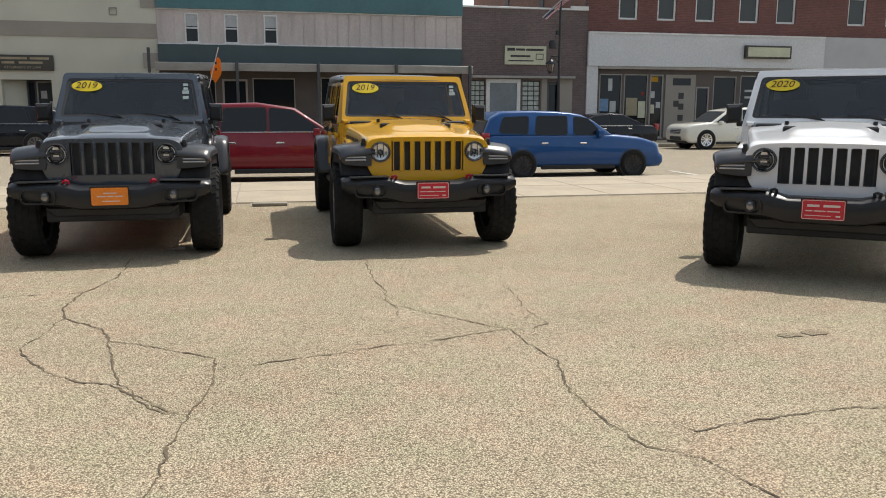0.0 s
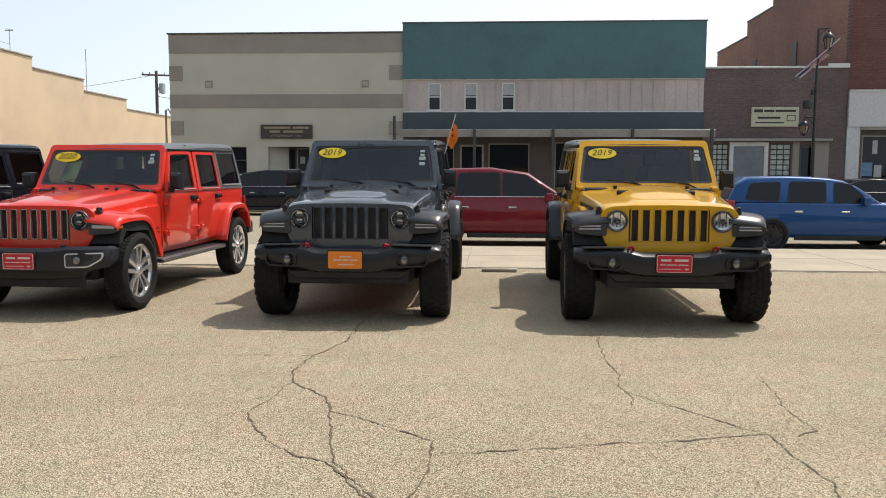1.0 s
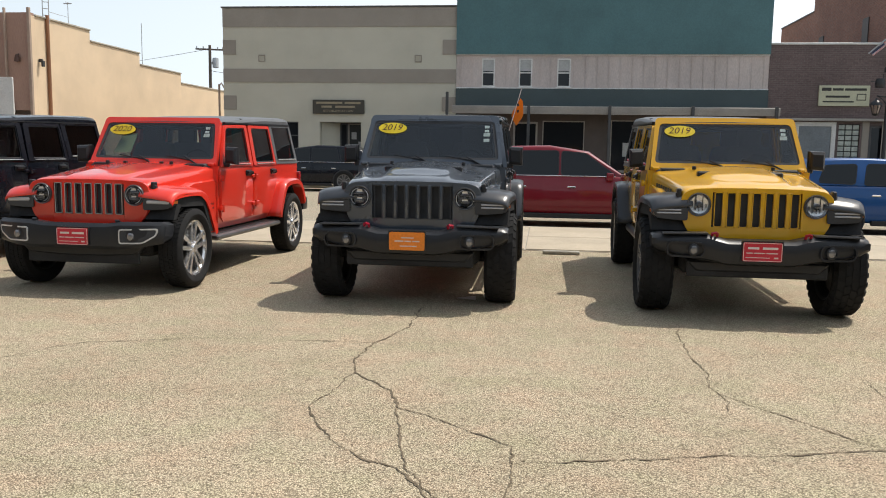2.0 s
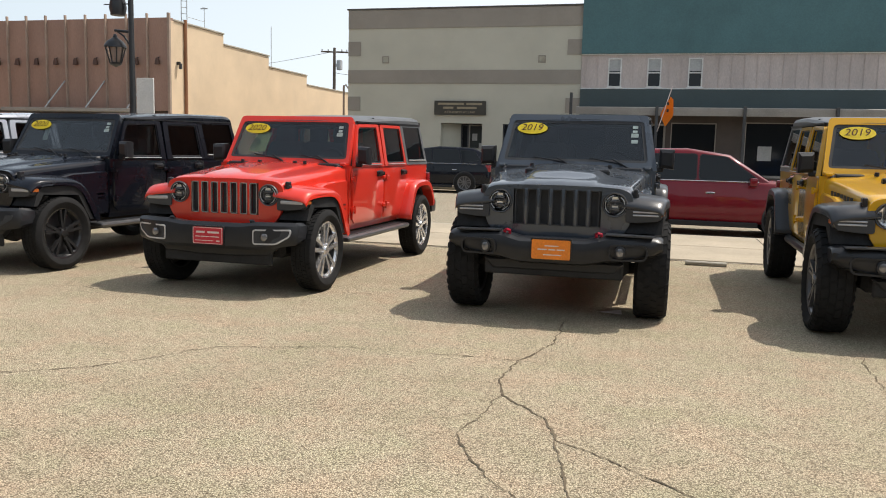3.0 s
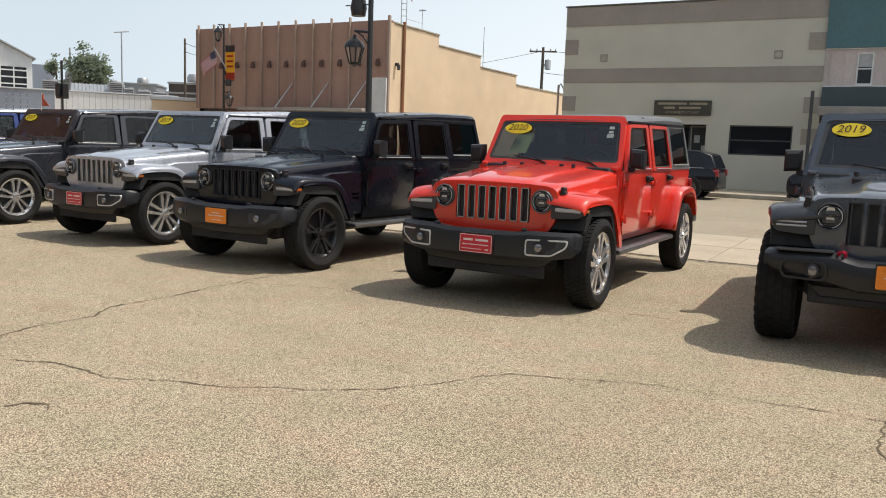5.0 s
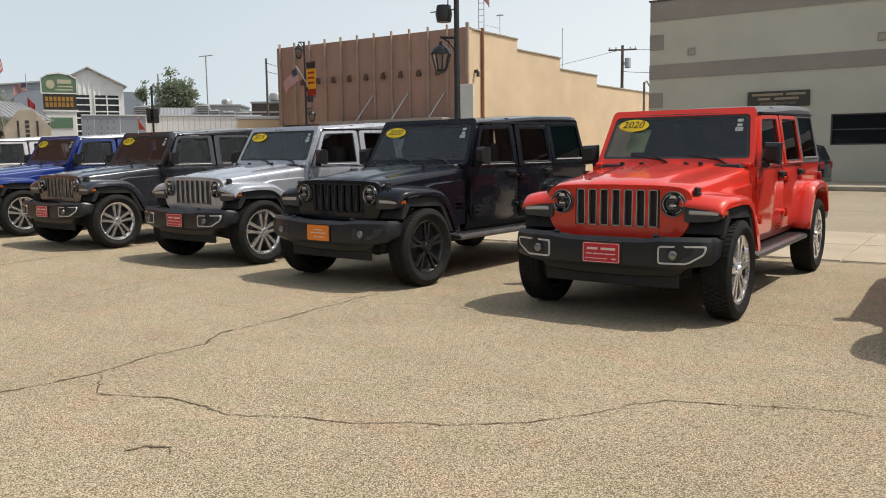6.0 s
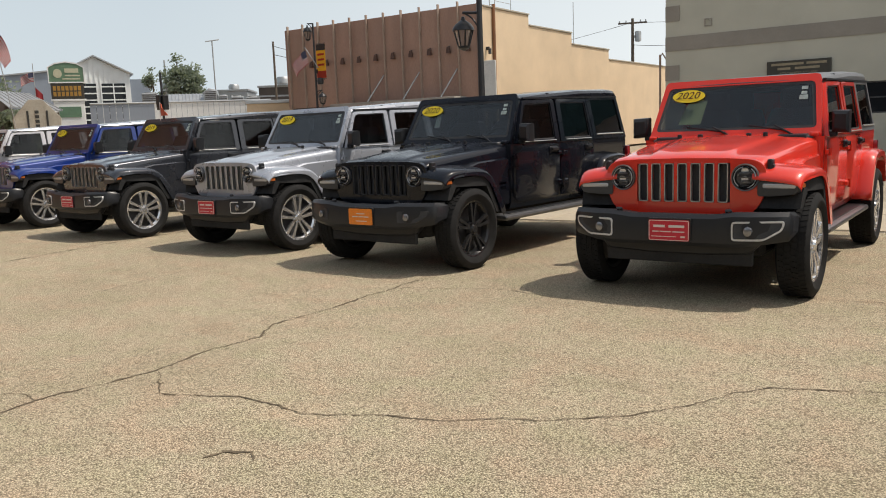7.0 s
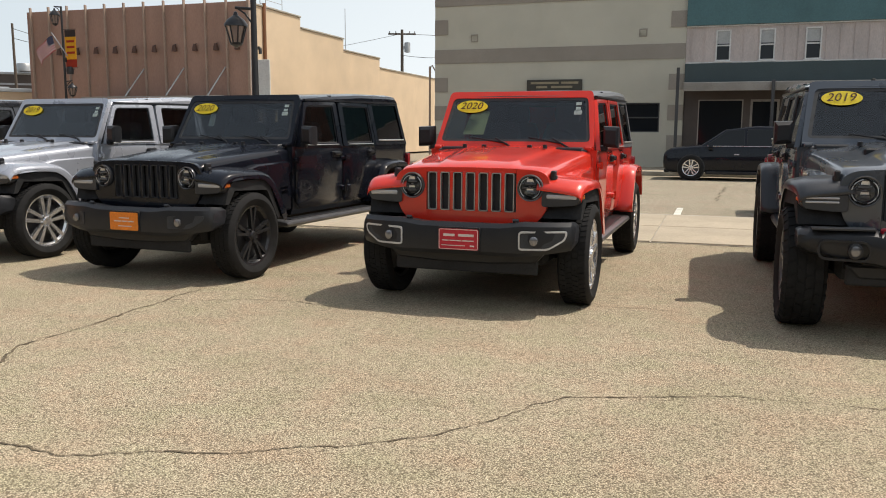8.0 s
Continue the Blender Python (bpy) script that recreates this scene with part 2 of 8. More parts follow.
M = {
    "lot": aggregate("lot_asphalt", (0.625, 0.534, 0.388), (0.457, 0.382, 0.268), (0.225, 0.184, 0.125), 132, 1.3),
    "road": aggregate("road_asphalt", (0.46, 0.40, 0.305), (0.37, 0.32, 0.242), (0.25, 0.215, 0.16), 90),
    "concrete": worn("sidewalk_concrete", (0.44, 0.37, 0.272), 0.85, 40, 0.8, 0.18, 0.2),
    "kerb": worn("kerb_concrete", (0.4, 0.37, 0.31), 0.85, 30, 1.5, 0.3, 0.3),
    "crack": worn("crack_dirt", (0.15, 0.115, 0.073), 0.95, 60, 5, 0.5, 0.5),
    "stain": aggregate("oil_stained_asphalt", (0.46, 0.385, 0.275), (0.34, 0.282, 0.195), (0.18, 0.147, 0.1), 150),
    "line": worn("road_paint", (0.72, 0.7, 0.62), 0.7, 50, 6, 0.3, 0.1),
    "tan": worn("tan_stucco", (0.505, 0.49, 0.412), 0.9, 45, 0.5, 0.1, 0.25),
    "tan_band": worn("brown_stucco", (0.30, 0.272, 0.235), 0.9, 45, 0.6, 0.12, 0.25),
    "coping": worn("dark_coping_metal", (0.09, 0.085, 0.08), 0.5, 30, 1.0, 0.2, 0.05),
    "green": worn("green_sheet_metal", (0.066, 0.15, 0.164), 0.5, 20, 0.5, 0.16, 0.04, metal=0.15),
    "slate": worn("slate_sheet_metal", (0.048, 0.072, 0.076), 0.5, 20, 0.5, 0.16, 0.04, metal=0.1),
    "panel": worn("pinkish_panel", (0.52, 0.457, 0.43), 0.75, 30, 0.9, 0.18, 0.1, stretch=(1, 1, 0.35)),
    "white_frame": worn("white_frame_paint", (0.66, 0.66, 0.64), 0.5, 30, 2, 0.15, 0.05),
    "awning": worn("awning_fascia", (0.32, 0.30, 0.272), 0.6, 30, 1.2, 0.2, 0.1),
    "dark_wall": worn("dark_storefront_wall", (0.085, 0.067, 0.059), 0.6, 30, 1.0, 0.25, 0.1),
    "post": worn("dark_post_paint", (0.05, 0.052, 0.055), 0.5, 30, 1.5, 0.25, 0.05),
    "brown_brick": bricks("dark_brown_brick", (0.145, 0.103, 0.10), (0.115, 0.081, 0.078), (0.16, 0.138, 0.13)),
    "red_brick": bricks("red_brick", (0.165, 0.06, 0.05), (0.125, 0.047, 0.041), (0.15, 0.11, 0.096)),
    "side_brick": bricks("side_brick", (0.34, 0.15, 0.1), (0.26, 0.115, 0.08), (0.3, 0.22, 0.17), "yz"),
    "upper_brick": bricks("sooty_red_brick", (0.20, 0.088, 0.066), (0.15, 0.066, 0.052), (0.2, 0.15, 0.12), "yz"),
    "orange_brick": bricks("orange_brick", (0.5, 0.19, 0.085), (0.42, 0.15, 0.07), (0.45, 0.3, 0.2), "yz"),
    "white_band": worn("white_sign_band", (0.56, 0.56, 0.565), 0.6, 12, 0.6, 0.07, 0.02),
    "grey_band": worn("grey_sign_band", (0.4, 0.4, 0.41), 0.6, 20, 0.6, 0.12, 0.05),
    "backing": worn("unseen_back_wall", (0.058, 0.064, 0.072), 0.8, 30, 0.5, 0.2, 0.2),
    "sand": worn("sand_stucco", (0.7, 0.54, 0.37), 0.9, 35, 0.45, 0.12, 0.3),
    "rust": worn("brown_siding", (0.34, 0.213, 0.165), 0.6, 25, 0.6, 0.22, 0.1, stretch=(1, 1, 0.25)),
    "rust_pipe": worn("rusty_pipe", (0.30, 0.13, 0.06), 0.75, 30, 1.2, 0.3, 0.15, stretch=(1, 1, 0.3)),
    "sconce": worn("brown_wall_lamp", (0.085, 0.04, 0.026), 0.6, 30, 2, 0.2, 0.05),
    "rib": worn("siding_rib", (0.36, 0.27, 0.215), 0.6, 25, 1, 0.2, 0.1),
    "sign_dark": worn("dark_sign_board", (0.045, 0.04, 0.03), 0.5, 30, 2, 0.2, 0.05),
    "gold": worn("dull_gold_lettering", (0.3, 0.25, 0.16), 0.5, 30, 4, 0.2, 0.05),
    "cream": worn("cream_sign", (0.5, 0.5, 0.36), 0.6, 25, 2, 0.1, 0.05),
    "ink": mat("dark_print", (0.03, 0.03, 0.028), 0.6),
    "win": mat("dark_window_glass", (0.01, 0.012, 0.015), 0.06, Specular_IOR_Level=0.3),
    "pane_pale": worn("pale_blue_grey_pane", (0.20, 0.225, 0.245), 0.15, 20, 1.5, 0.2, 0.02),
    "pane_grey": mat("grey_window_glass", (0.05, 0.056, 0.056), 0.08, Specular_IOR_Level=0.3),
    "blind": worn("window_blind", (0.42, 0.43, 0.43), 0.8, 20, 4, 0.12, 0.05),
    "block": worn("glass_block", (0.42, 0.46, 0.42), 0.25, 40, 6, 0.3, 0.3),
    "metal_roof": worn("ribbed_metal_roof", (0.42, 0.44, 0.46), 0.4, 20, 0.6, 0.15, 0.05, metal=0.4),
    "barn": worn("white_barn_siding", (0.78, 0.8, 0.8), 0.55, 20, 0.5, 0.12, 0.05),
    "barn_blue": worn("blue_grey_siding", (0.26, 0.3, 0.36), 0.55, 20, 0.5, 0.12, 0.05),
    "wood_pole": worn("weathered_pole_wood", (0.14, 0.11, 0.085), 0.9, 40, 2, 0.3, 0.3, stretch=(6, 6, 1)),
    "steel": worn("galvanised_steel", (0.45, 0.46, 0.46), 0.45, 30, 2, 0.15, 0.05, metal=0.7),
    "lamp_black": worn("black_lamp_paint", (0.018, 0.018, 0.02), 0.4, 40, 3, 0.3, 0.08),
    "lamp_glass": mat("frosted_lamp_glass", (0.3, 0.22, 0.19), 0.35, Transmission_Weight=0.35),
    "bark": worn("bark", (0.1, 0.075, 0.05), 0.95, 25, 2, 0.3, 0.6),
    "leaf": worn("leaf", (0.24, 0.28, 0.22), 0.6, 4, 0.5, 0.35, 0.0),
    "flag_red": worn("flag_red_cloth", (0.55, 0.08, 0.09), 0.9, 60, 3, 0.15, 0.1),
    "flag_white": worn("flag_white_cloth", (0.7, 0.7, 0.7), 0.9, 60, 3, 0.1, 0.1),
    "flag_blue": worn("flag_blue_cloth", (0.05, 0.055, 0.10), 0.9, 60, 3, 0.1, 0.1),
    "flag_orange": worn("flag_orange_cloth", (0.75, 0.28, 0.03), 0.9, 60, 5, 0.15, 0.1),
    "flag_coral": worn("flag_coral_cloth", (0.6, 0.12, 0.06), 0.9, 60, 5, 0.15, 0.1),
    "banner_red": worn("banner_red", (0.5, 0.06, 0.03), 0.8, 60, 5, 0.15, 0.1),
    "banner_yellow": worn("banner_yellow", (0.75, 0.45, 0.04), 0.8, 60, 5, 0.2, 0.1),
    "sign_green": worn("sign_green", (0.12, 0.22, 0.14), 0.5, 20, 2, 0.15, 0.02),
    "poster_blue": worn("pale_blue_poster", (0.14, 0.25, 0.4), 0.6, 30, 6, 0.3, 0.02),
    "sign_amber": worn("amber_board", (0.4, 0.22, 0.04), 0.6, 20, 2, 0.15, 0.02),
    # vehicles
    "plastic": worn("black_trim_plastic", (0.023, 0.0242, 0.0275), 0.33, 160, 3, 0.2, 0.06, depth=0.002),
    "flare_plastic": worn("grey_black_flare_plastic", (0.038, 0.041, 0.047), 0.29, 160, 3, 0.2, 0.1, depth=0.002),
    "underbody": worn("underbody", (0.038, 0.038, 0.039), 0.85, 60, 3, 0.3, 0.1),
    "rubber": worn("tyre_rubber", (0.021, 0.0208, 0.021), 0.75, 90, 6, 0.35, 0.15, depth=0.003),
    "chrome": mat("polished_chrome", (0.75, 0.75, 0.76), 0.12, 1.0),
    "silver_trim": worn("satin_silver_trim", (0.5, 0.5, 0.5), 0.35, 60, 5, 0.12, 0.03, metal=0.8),
    "bright_trim": worn("bright_satin_trim", (0.62, 0.63, 0.65), 0.4, 60, 5, 0.12, 0.03, metal=0.5),
    "alloy": worn("polished_alloy", (0.82, 0.82, 0.83), 0.2, 60, 6, 0.1, 0.02, metal=0.85),
    "dark_alloy": worn("gloss_black_alloy", (0.03, 0.03, 0.032), 0.25, 60, 6, 0.2, 0.03, metal=0.3),
    "barrel": worn("dark_rim_barrel", (0.03, 0.03, 0.032), 0.45, 60, 6, 0.2, 0.03),
    "grey_alloy": worn("grey_alloy", (0.16, 0.16, 0.165), 0.35, 60, 6, 0.2, 0.03, metal=0.6),
    "mesh_black": worn("radiator_black", (0.042, 0.043, 0.046), 0.7, 120, 6, 0.3, 0.3),
    "glass": glass("windscreen_glass", (0.34, 0.37, 0.385)),
    "tint": glass("tinted_glass", (0.13, 0.145, 0.155)),
    "door_glass": glass("lightly_tinted_glass", (0.36, 0.39, 0.40)),
    "lens": mat("lamp_lens", (0.95, 0.95, 0.95), 0.0, Transmission_Weight=1.0, IOR=1.12),
    "seat": worn("black_seat_cloth", (0.085, 0.087, 0.093), 0.85, 120, 4, 0.2, 0.2, depth=0.003),
    "reflector": mat("lamp_reflector", (0.72, 0.72, 0.73), 0.28, 1.0),
    "led_dark": mat("dark_lamp_housing", (0.10, 0.103, 0.11), 0.2, 0.45),
    "amber": mat("amber_lens", (0.45, 0.12, 0.03), 0.2, 0, 0.6),
    "tail_red": mat("red_tail_lens", (0.3, 0.012, 0.015), 0.2, 0, 0.6),
    "clear_strip": mat("clear_lamp_strip", (0.48, 0.48, 0.49), 0.2, 0.3),
    "fog_glass": mat("fog_lamp_glass", (0.24, 0.24, 0.25), 0.15, 0.6),
    "hook_red": mat("red_tow_hook", (0.38, 0.012, 0.035), 0.35, 0, 0.5),
    "sticker_yellow": worn("yellow_sticker", (0.82, 0.62, 0.02), 0.5, 60, 8, 0.06, 0.02),
    "sticker_white": worn("white_sticker", (0.36, 0.43, 0.41), 0.5, 200, 20, 0.4, 0.02),
    "tag_pale": worn("pale_tag", (0.36, 0.46, 0.44), 0.6, 60, 8, 0.1, 0.02),
    "tag_green": worn("pale_green_tag", (0.5, 0.62, 0.32), 0.6, 60, 8, 0.1, 0.02),
    "digit": mat("dark_red_print", (0.06, 0.012, 0.006), 0.6),
    "plate_red": worn("red_plate", (0.56, 0.02, 0.04), 0.4, 60, 8, 0.08, 0.02),
    "plate_orange": worn("orange_plate", (0.85, 0.24, 0.02), 0.45, 60, 8, 0.08, 0.02),
    "plate_white": mat("white_print", (0.7, 0.6, 0.56), 0.5),
    "yellow": paint("yellow_paint", (0.70, 0.37, 0.011)),
    "grey": paint("slate_grey_paint", (0.075, 0.088, 0.106), 0.35, 0.3),
    "red": paint("bright_red_paint", (0.70, 0.034, 0.016)),
    "black": paint("blue_black_paint", (0.0065, 0.008, 0.013), 0.0, 0.25, 0.002),
    "silver": paint("silver_paint", (0.42, 0.44, 0.49), 0.42, 0.3),
    "pearl": paint("pearl_white_paint", (0.56, 0.55, 0.57), 0.25, 0.3),
    "charcoal": paint("charcoal_paint", (0.038, 0.041, 0.05), 0.45, 0.28, 0.008),
    "blue": paint("deep_blue_paint", (0.006, 0.03, 0.19), 0.1),
    "cream_white": paint("cream_white_paint", (0.7, 0.68, 0.6)),
    "white": paint("white_paint", (0.78, 0.79, 0.8)),
    "hatch_blue": paint("mid_blue_paint", (0.008, 0.062, 0.205), 0.1),
    "crimson": paint("crimson_paint", (0.165, 0.005, 0.0135), 0.0),
    "top_black": worn("textured_black_hardtop", (0.11, 0.114, 0.12), 0.42, 200, 2, 0.2, 0.06, depth=0.002),
}

for key_, level in (("plastic", 0.32), ("flare_plastic", 0.5), ("rubber", 0.15), ("underbody", 0.1)):
    M[key_].node_tree.nodes["Principled BSDF"].inputs["Specular IOR Level"].default_value = level
M["black"].node_tree.nodes["Principled BSDF"].inputs["Coat Weight"].default_value = 0.45
M["black"].node_tree.nodes["Principled BSDF"].inputs["Specular IOR Level"].default_value = 0.12
M["crimson"].node_tree.nodes["Principled BSDF"].inputs["Coat Weight"].default_value = 0.6


def thin_cloth(m, color):
    """Let a thin cloth glow with the light that falls on its back."""
    t = node(m, "ShaderNodeBsdfTranslucent")
    t.inputs[0].default_value = (*color, 1)
    mix = node(m, "ShaderNodeMixShader")
    mix.inputs[0].default_value = 0.5
    link(m, m.node_tree.nodes["Principled BSDF"].outputs[0], mix.inputs[1])
    link(m, t.outputs[0], mix.inputs[2])
    link(m, mix.outputs[0], m.node_tree.nodes["Material Output"].inputs[0])


for key_, col_ in (("flag_orange", (0.85, 0.33, 0.03)), ("flag_red", (0.5, 0.05, 0.06)), ("flag_white", (0.75, 0.75, 0.75)), ("banner_yellow", (0.8, 0.5, 0.05)), ("banner_red", (0.5, 0.06, 0.03)), ("leaf", (0.25, 0.3, 0.18))):
    thin_cloth(M[key_], col_)
M["glass"].node_tree.nodes["Principled BSDF"].inputs["IOR"].default_value = 1.6
for key_ in ("tint", "door_glass"):
    M[key_].node_tree.nodes["Principled BSDF"].inputs["IOR"].default_value = 1.36
M["hatch_blue"].node_tree.nodes["Principled BSDF"].inputs["Coat Weight"].default_value = 0.6


# ---- mesh helpers ----
MESHES = {}


def finish(bm, name, sharp=32.0):
    """A mesh from a bmesh, smooth but for its sharp edges."""
    bmesh.ops.recalc_face_normals(bm, faces=bm.faces)
    lim = radians(sharp)
    for f in bm.faces:
        f.smooth = True
    for e in bm.edges:
        e.smooth = len(e.link_faces) == 2 and e.calc_face_angle(0.0) < lim
    me = bpy.data.meshes.new(name)
    bm.to_mesh(me)
    bm.free()
    return me


def part(name, bm, material, parent=None, label="", key=None, sharp=32.0):
    """One mesh object under a thing or a part. A key shares the mesh with alike parts; bm may then be a function."""
    if key is None or key not in MESHES:
        me = finish(bm() if callable(bm) else bm, name, sharp)
        me.materials.append(material)
        if key is not None:
            MESHES[key] = me
    else:
        me = MESHES[key]
    ob = new(name, me)
    if me.materials[0] != material:
        ob.material_slots[0].link = "OBJECT"
        ob.material_slots[0].material = material
    if parent is not None:
        ob.parent = parent
    if label:
        tagged(ob, label)
    return ob


def thing(name, m, label, category, group=""):
    ob = new(name)
    ob.empty_display_size = 0.2
    ob.matrix_world = m
    return tagged(ob, label, category, group)


def structure(name, bm, material, label="", sharp=32.0):
    ob = part(name, bm, material, None, label, None, sharp)
    return tagged(ob, kind="structure")


def put_box(bm, x0, x1, y0, y1, z0, z1, bevel=0.0, segs=1):
    r = bmesh.ops.create_cube(bm, size=1.0, matrix=Matrix.LocRotScale(((x0 + x1) / 2, (y0 + y1) / 2, (z0 + z1) / 2), None, (abs(x1 - x0), abs(y1 - y0), abs(z1 - z0))))
    if bevel > 0:
        vs = r["verts"]
        es = list({e for v in vs for e in v.link_edges})
        bmesh.ops.bevel(bm, geom=vs + es, offset=bevel, segments=segs, affect="EDGES", profile=0.6)
    return bm


def box(x0, x1, y0, y1, z0, z1, bevel=0.0, segs=1):
    return put_box(bmesh.new(), x0, x1, y0, y1, z0, z1, bevel, segs)


def put_prism(bm, poly, axis, a, b, bevel=0.0, segs=1):
    """A polygon of two coordinates, extruded along an axis from a to b."""
    def at(p, d):
        return {"x": (d, p[0], p[1]), "y": (p[0], d, p[1]), "z": (p[0], p[1], d)}[axis]
    lo, hi = [bm.verts.new(at(p, a)) for p in poly], [bm.verts.new(at(p, b)) for p in poly]
    n = len(poly)
    fs = [bm.faces.new(lo), bm.faces.new(hi[::-1])]
    fs += [bm.faces.new((lo[i], lo[(i + 1) % n], hi[(i + 1) % n], hi[i])) for i in range(n)]
    bmesh.ops.recalc_face_normals(bm, faces=fs)
    if bevel > 0:
        es = list({e for f in fs for e in f.edges})
        bmesh.ops.bevel(bm, geom=lo + hi + es, offset=bevel, segments=segs, affect="EDGES", profile=0.6, clamp_overlap=True)
    return bm


def prism(poly, axis, a, b, bevel=0.0, segs=1):
    return put_prism(bmesh.new(), poly, axis, a, b, bevel, segs)


def put_loft(bm, rings, caps=True, closed=True):
    """Skin over rings of equal length."""
    rows = [[bm.verts.new(p) for p in ring] for ring in rings]
    n = len(rows[0])
    for a, b in zip(rows, rows[1:]):
        for i in range(n if closed else n - 1):
            bm.faces.new((a[i], a[(i + 1) % n], b[(i + 1) % n], b[i]))
    if caps and closed:
        bm.faces.new(rows[0][::-1])
        bm.faces.new(rows[-1])
    return bm


def loft(rings, caps=True, closed=True):
    return put_loft(bmesh.new(), rings, caps, closed)


def put_lathe(bm, profile, centre=(0, 0, 0), axis="x", n=32, closed=False):
    """A profile of (radius, along the axis), turned round an axis through a centre."""
    cx, cy, cz = centre
    rows = []
    for k in range(n):
        c, s = math.cos(2 * math.pi * k / n), math.sin(2 * math.pi * k / n)
        row = []
        for r, d in profile:
            p = {"x": (d, r * c, r * s), "y": (r * c, d, r * s), "z": (r * c, r * s, d)}[axis]
            row.append(bm.verts.new((p[0] + cx, p[1] + cy, p[2] + cz)))
        rows.append(row)
    m = len(profile)
    for k in range(n):
        a, b = rows[k], rows[(k + 1) % n]
        for i in range(m if closed else m - 1):
            bm.faces.new((a[i], a[(i + 1) % m], b[(i + 1) % m], b[i]))
    bmesh.ops.remove_doubles(bm, verts=[v for r in rows for v in r], dist=1e-5)
    return bm


def lathe(profile, centre=(0, 0, 0), axis="x", n=32, closed=False):
    return put_lathe(bmesh.new(), profile, centre, axis, n, closed)


def put_tube(bm, pts, r, n=8):
    """A round rod along a line of points; r may be a number or one for each point."""
    pts = [Vector(p) for p in pts]
    rs = r if isinstance(r, (list, tuple)) else [r] * len(pts)
    rings = []
    for i, p in enumerate(pts):
        d = (pts[min(i + 1, len(pts) - 1)] - pts[max(i - 1, 0)]).normalized()
        u = d.cross(Vector((0, 0, 1)) if abs(d.z) < 0.9 else Vector((1, 0, 0))).normalized()
        v = d.cross(u)
        rings.append([p + rs[i] * (math.cos(2 * math.pi * k / n) * u + math.sin(2 * math.pi * k / n) * v) for k in range(n)])
    return put_loft(bm, rings)


def tube(pts, r, n=8):
    return put_tube(bmesh.new(), pts, r, n)


def put_slab(bm, poly, place, thick):
    """A flat polygon of two coordinates, laid into space by place(u, v, depth), with a thickness."""
    a, b = [bm.verts.new(place(u, v, 0)) for u, v in poly], [bm.verts.new(place(u, v, thick)) for u, v in poly]
    n = len(poly)
    bm.faces.new(a)
    bm.faces.new(b[::-1])
    for i in range(n):
        bm.faces.new((a[i], a[(i + 1) % n], b[(i + 1) % n], b[i]))
    return bm


def slab(poly, place, thick):
    return put_slab(bmesh.new(), poly, place, thick)


def frame_of(outer, inner, place, thick):
    """A flat frame between two loops of equal length."""
    bm = bmesh.new()
    n = len(outer)
    loops = [[bm.verts.new(place(u, v, d)) for u, v in loop] for d in (0, thick) for loop in (outer, inner)]
    o0, i0, o1, i1 = loops
    for k in range(n):
        j = (k + 1) % n
        for q in ((o0[k], o0[j], i0[j], i0[k]), (o1[k], i1[k], i1[j], o1[j]), (o0[k], o1[k], o1[j], o0[j]), (i0[k], i0[j], i1[j], i1[k])):
            bm.faces.new(q)
    return bm


def rounded(x0, x1, z0, z1, r, n=4):
    """A rectangle with round corners, as points."""
    pts = []
    for cx, cz, a in ((x1 - r, z1 - r, 0), (x0 + r, z1 - r, 90), (x0 + r, z0 + r, 180), (x1 - r, z0 + r, 270)):
        for k in range(n + 1):
            t = radians(a + 90 * k / n)
            pts.append((cx + r * math.cos(t), cz + r * math.sin(t)))
    return pts


def round_poly(poly, r, n=3):
    """A polygon with its corners rounded off."""
    out = []
    for i, p in enumerate(poly):
        p, a, b = Vector(p), Vector(poly[i - 1]), Vector(poly[(i + 1) % len(poly)])
        ra, rb = min(r, (a - p).length * 0.45), min(r, (b - p).length * 0.45)
        s, e = p + (a - p).normalized() * ra, p + (b - p).normalized() * rb
        for k in range(n + 1):
            t = k / n
            out.append(tuple((1 - t) ** 2 * s + 2 * t * (1 - t) * p + t * t * e))
    return out


def inset(poly, d):
    """A polygon drawn in towards its middle by about d."""
    n = len(poly)
    area = sum(poly[i][0] * poly[(i + 1) % n][1] - poly[(i + 1) % n][0] * poly[i][1] for i in range(n))
    sgn = 1 if area > 0 else -1
    out = []
    for i in range(n):
        a, p, b = Vector(poly[i - 1]), Vector(poly[i]), Vector(poly[(i + 1) % n])
        e1, e2 = (p - a).normalized(), (b - p).normalized()
        n1, n2 = Vector((-e1.y, e1.x)) * sgn, Vector((-e2.y, e2.x)) * sgn
        m = n1 + n2
        k = max(0.35, 1 + n1.dot(n2))
        out.append(tuple(p + m * (d / k)))
    return out


def lettering(text, height, depth=0.004):
    """Built-in lettering as a flat bmesh in x and z, centred, facing -y."""
    cu = bpy.data.curves.new("lettering", "FONT")
    cu.body, cu.size, cu.extrude, cu.align_x, cu.align_y, cu.resolution_u = text, height, depth, "CENTER", "CENTER", 3
    ob = new("lettering", cu)
    bpy.context.view_layer.update()
    me = bpy.data.meshes.new_from_object(ob.evaluated_get(bpy.context.evaluated_depsgraph_get()))
    bm = bmesh.new()
    bm.from_mesh(me)
    bpy.data.objects.remove(ob)
    bpy.data.curves.remove(cu)
    bpy.data.meshes.remove(me)
    bmesh.ops.transform(bm, matrix=pose(0, 0, 0, 90), verts=bm.verts)
    return bm


def moved(bm, m):
    bmesh.ops.transform(bm, matrix=m, verts=bm.verts)
    return bm


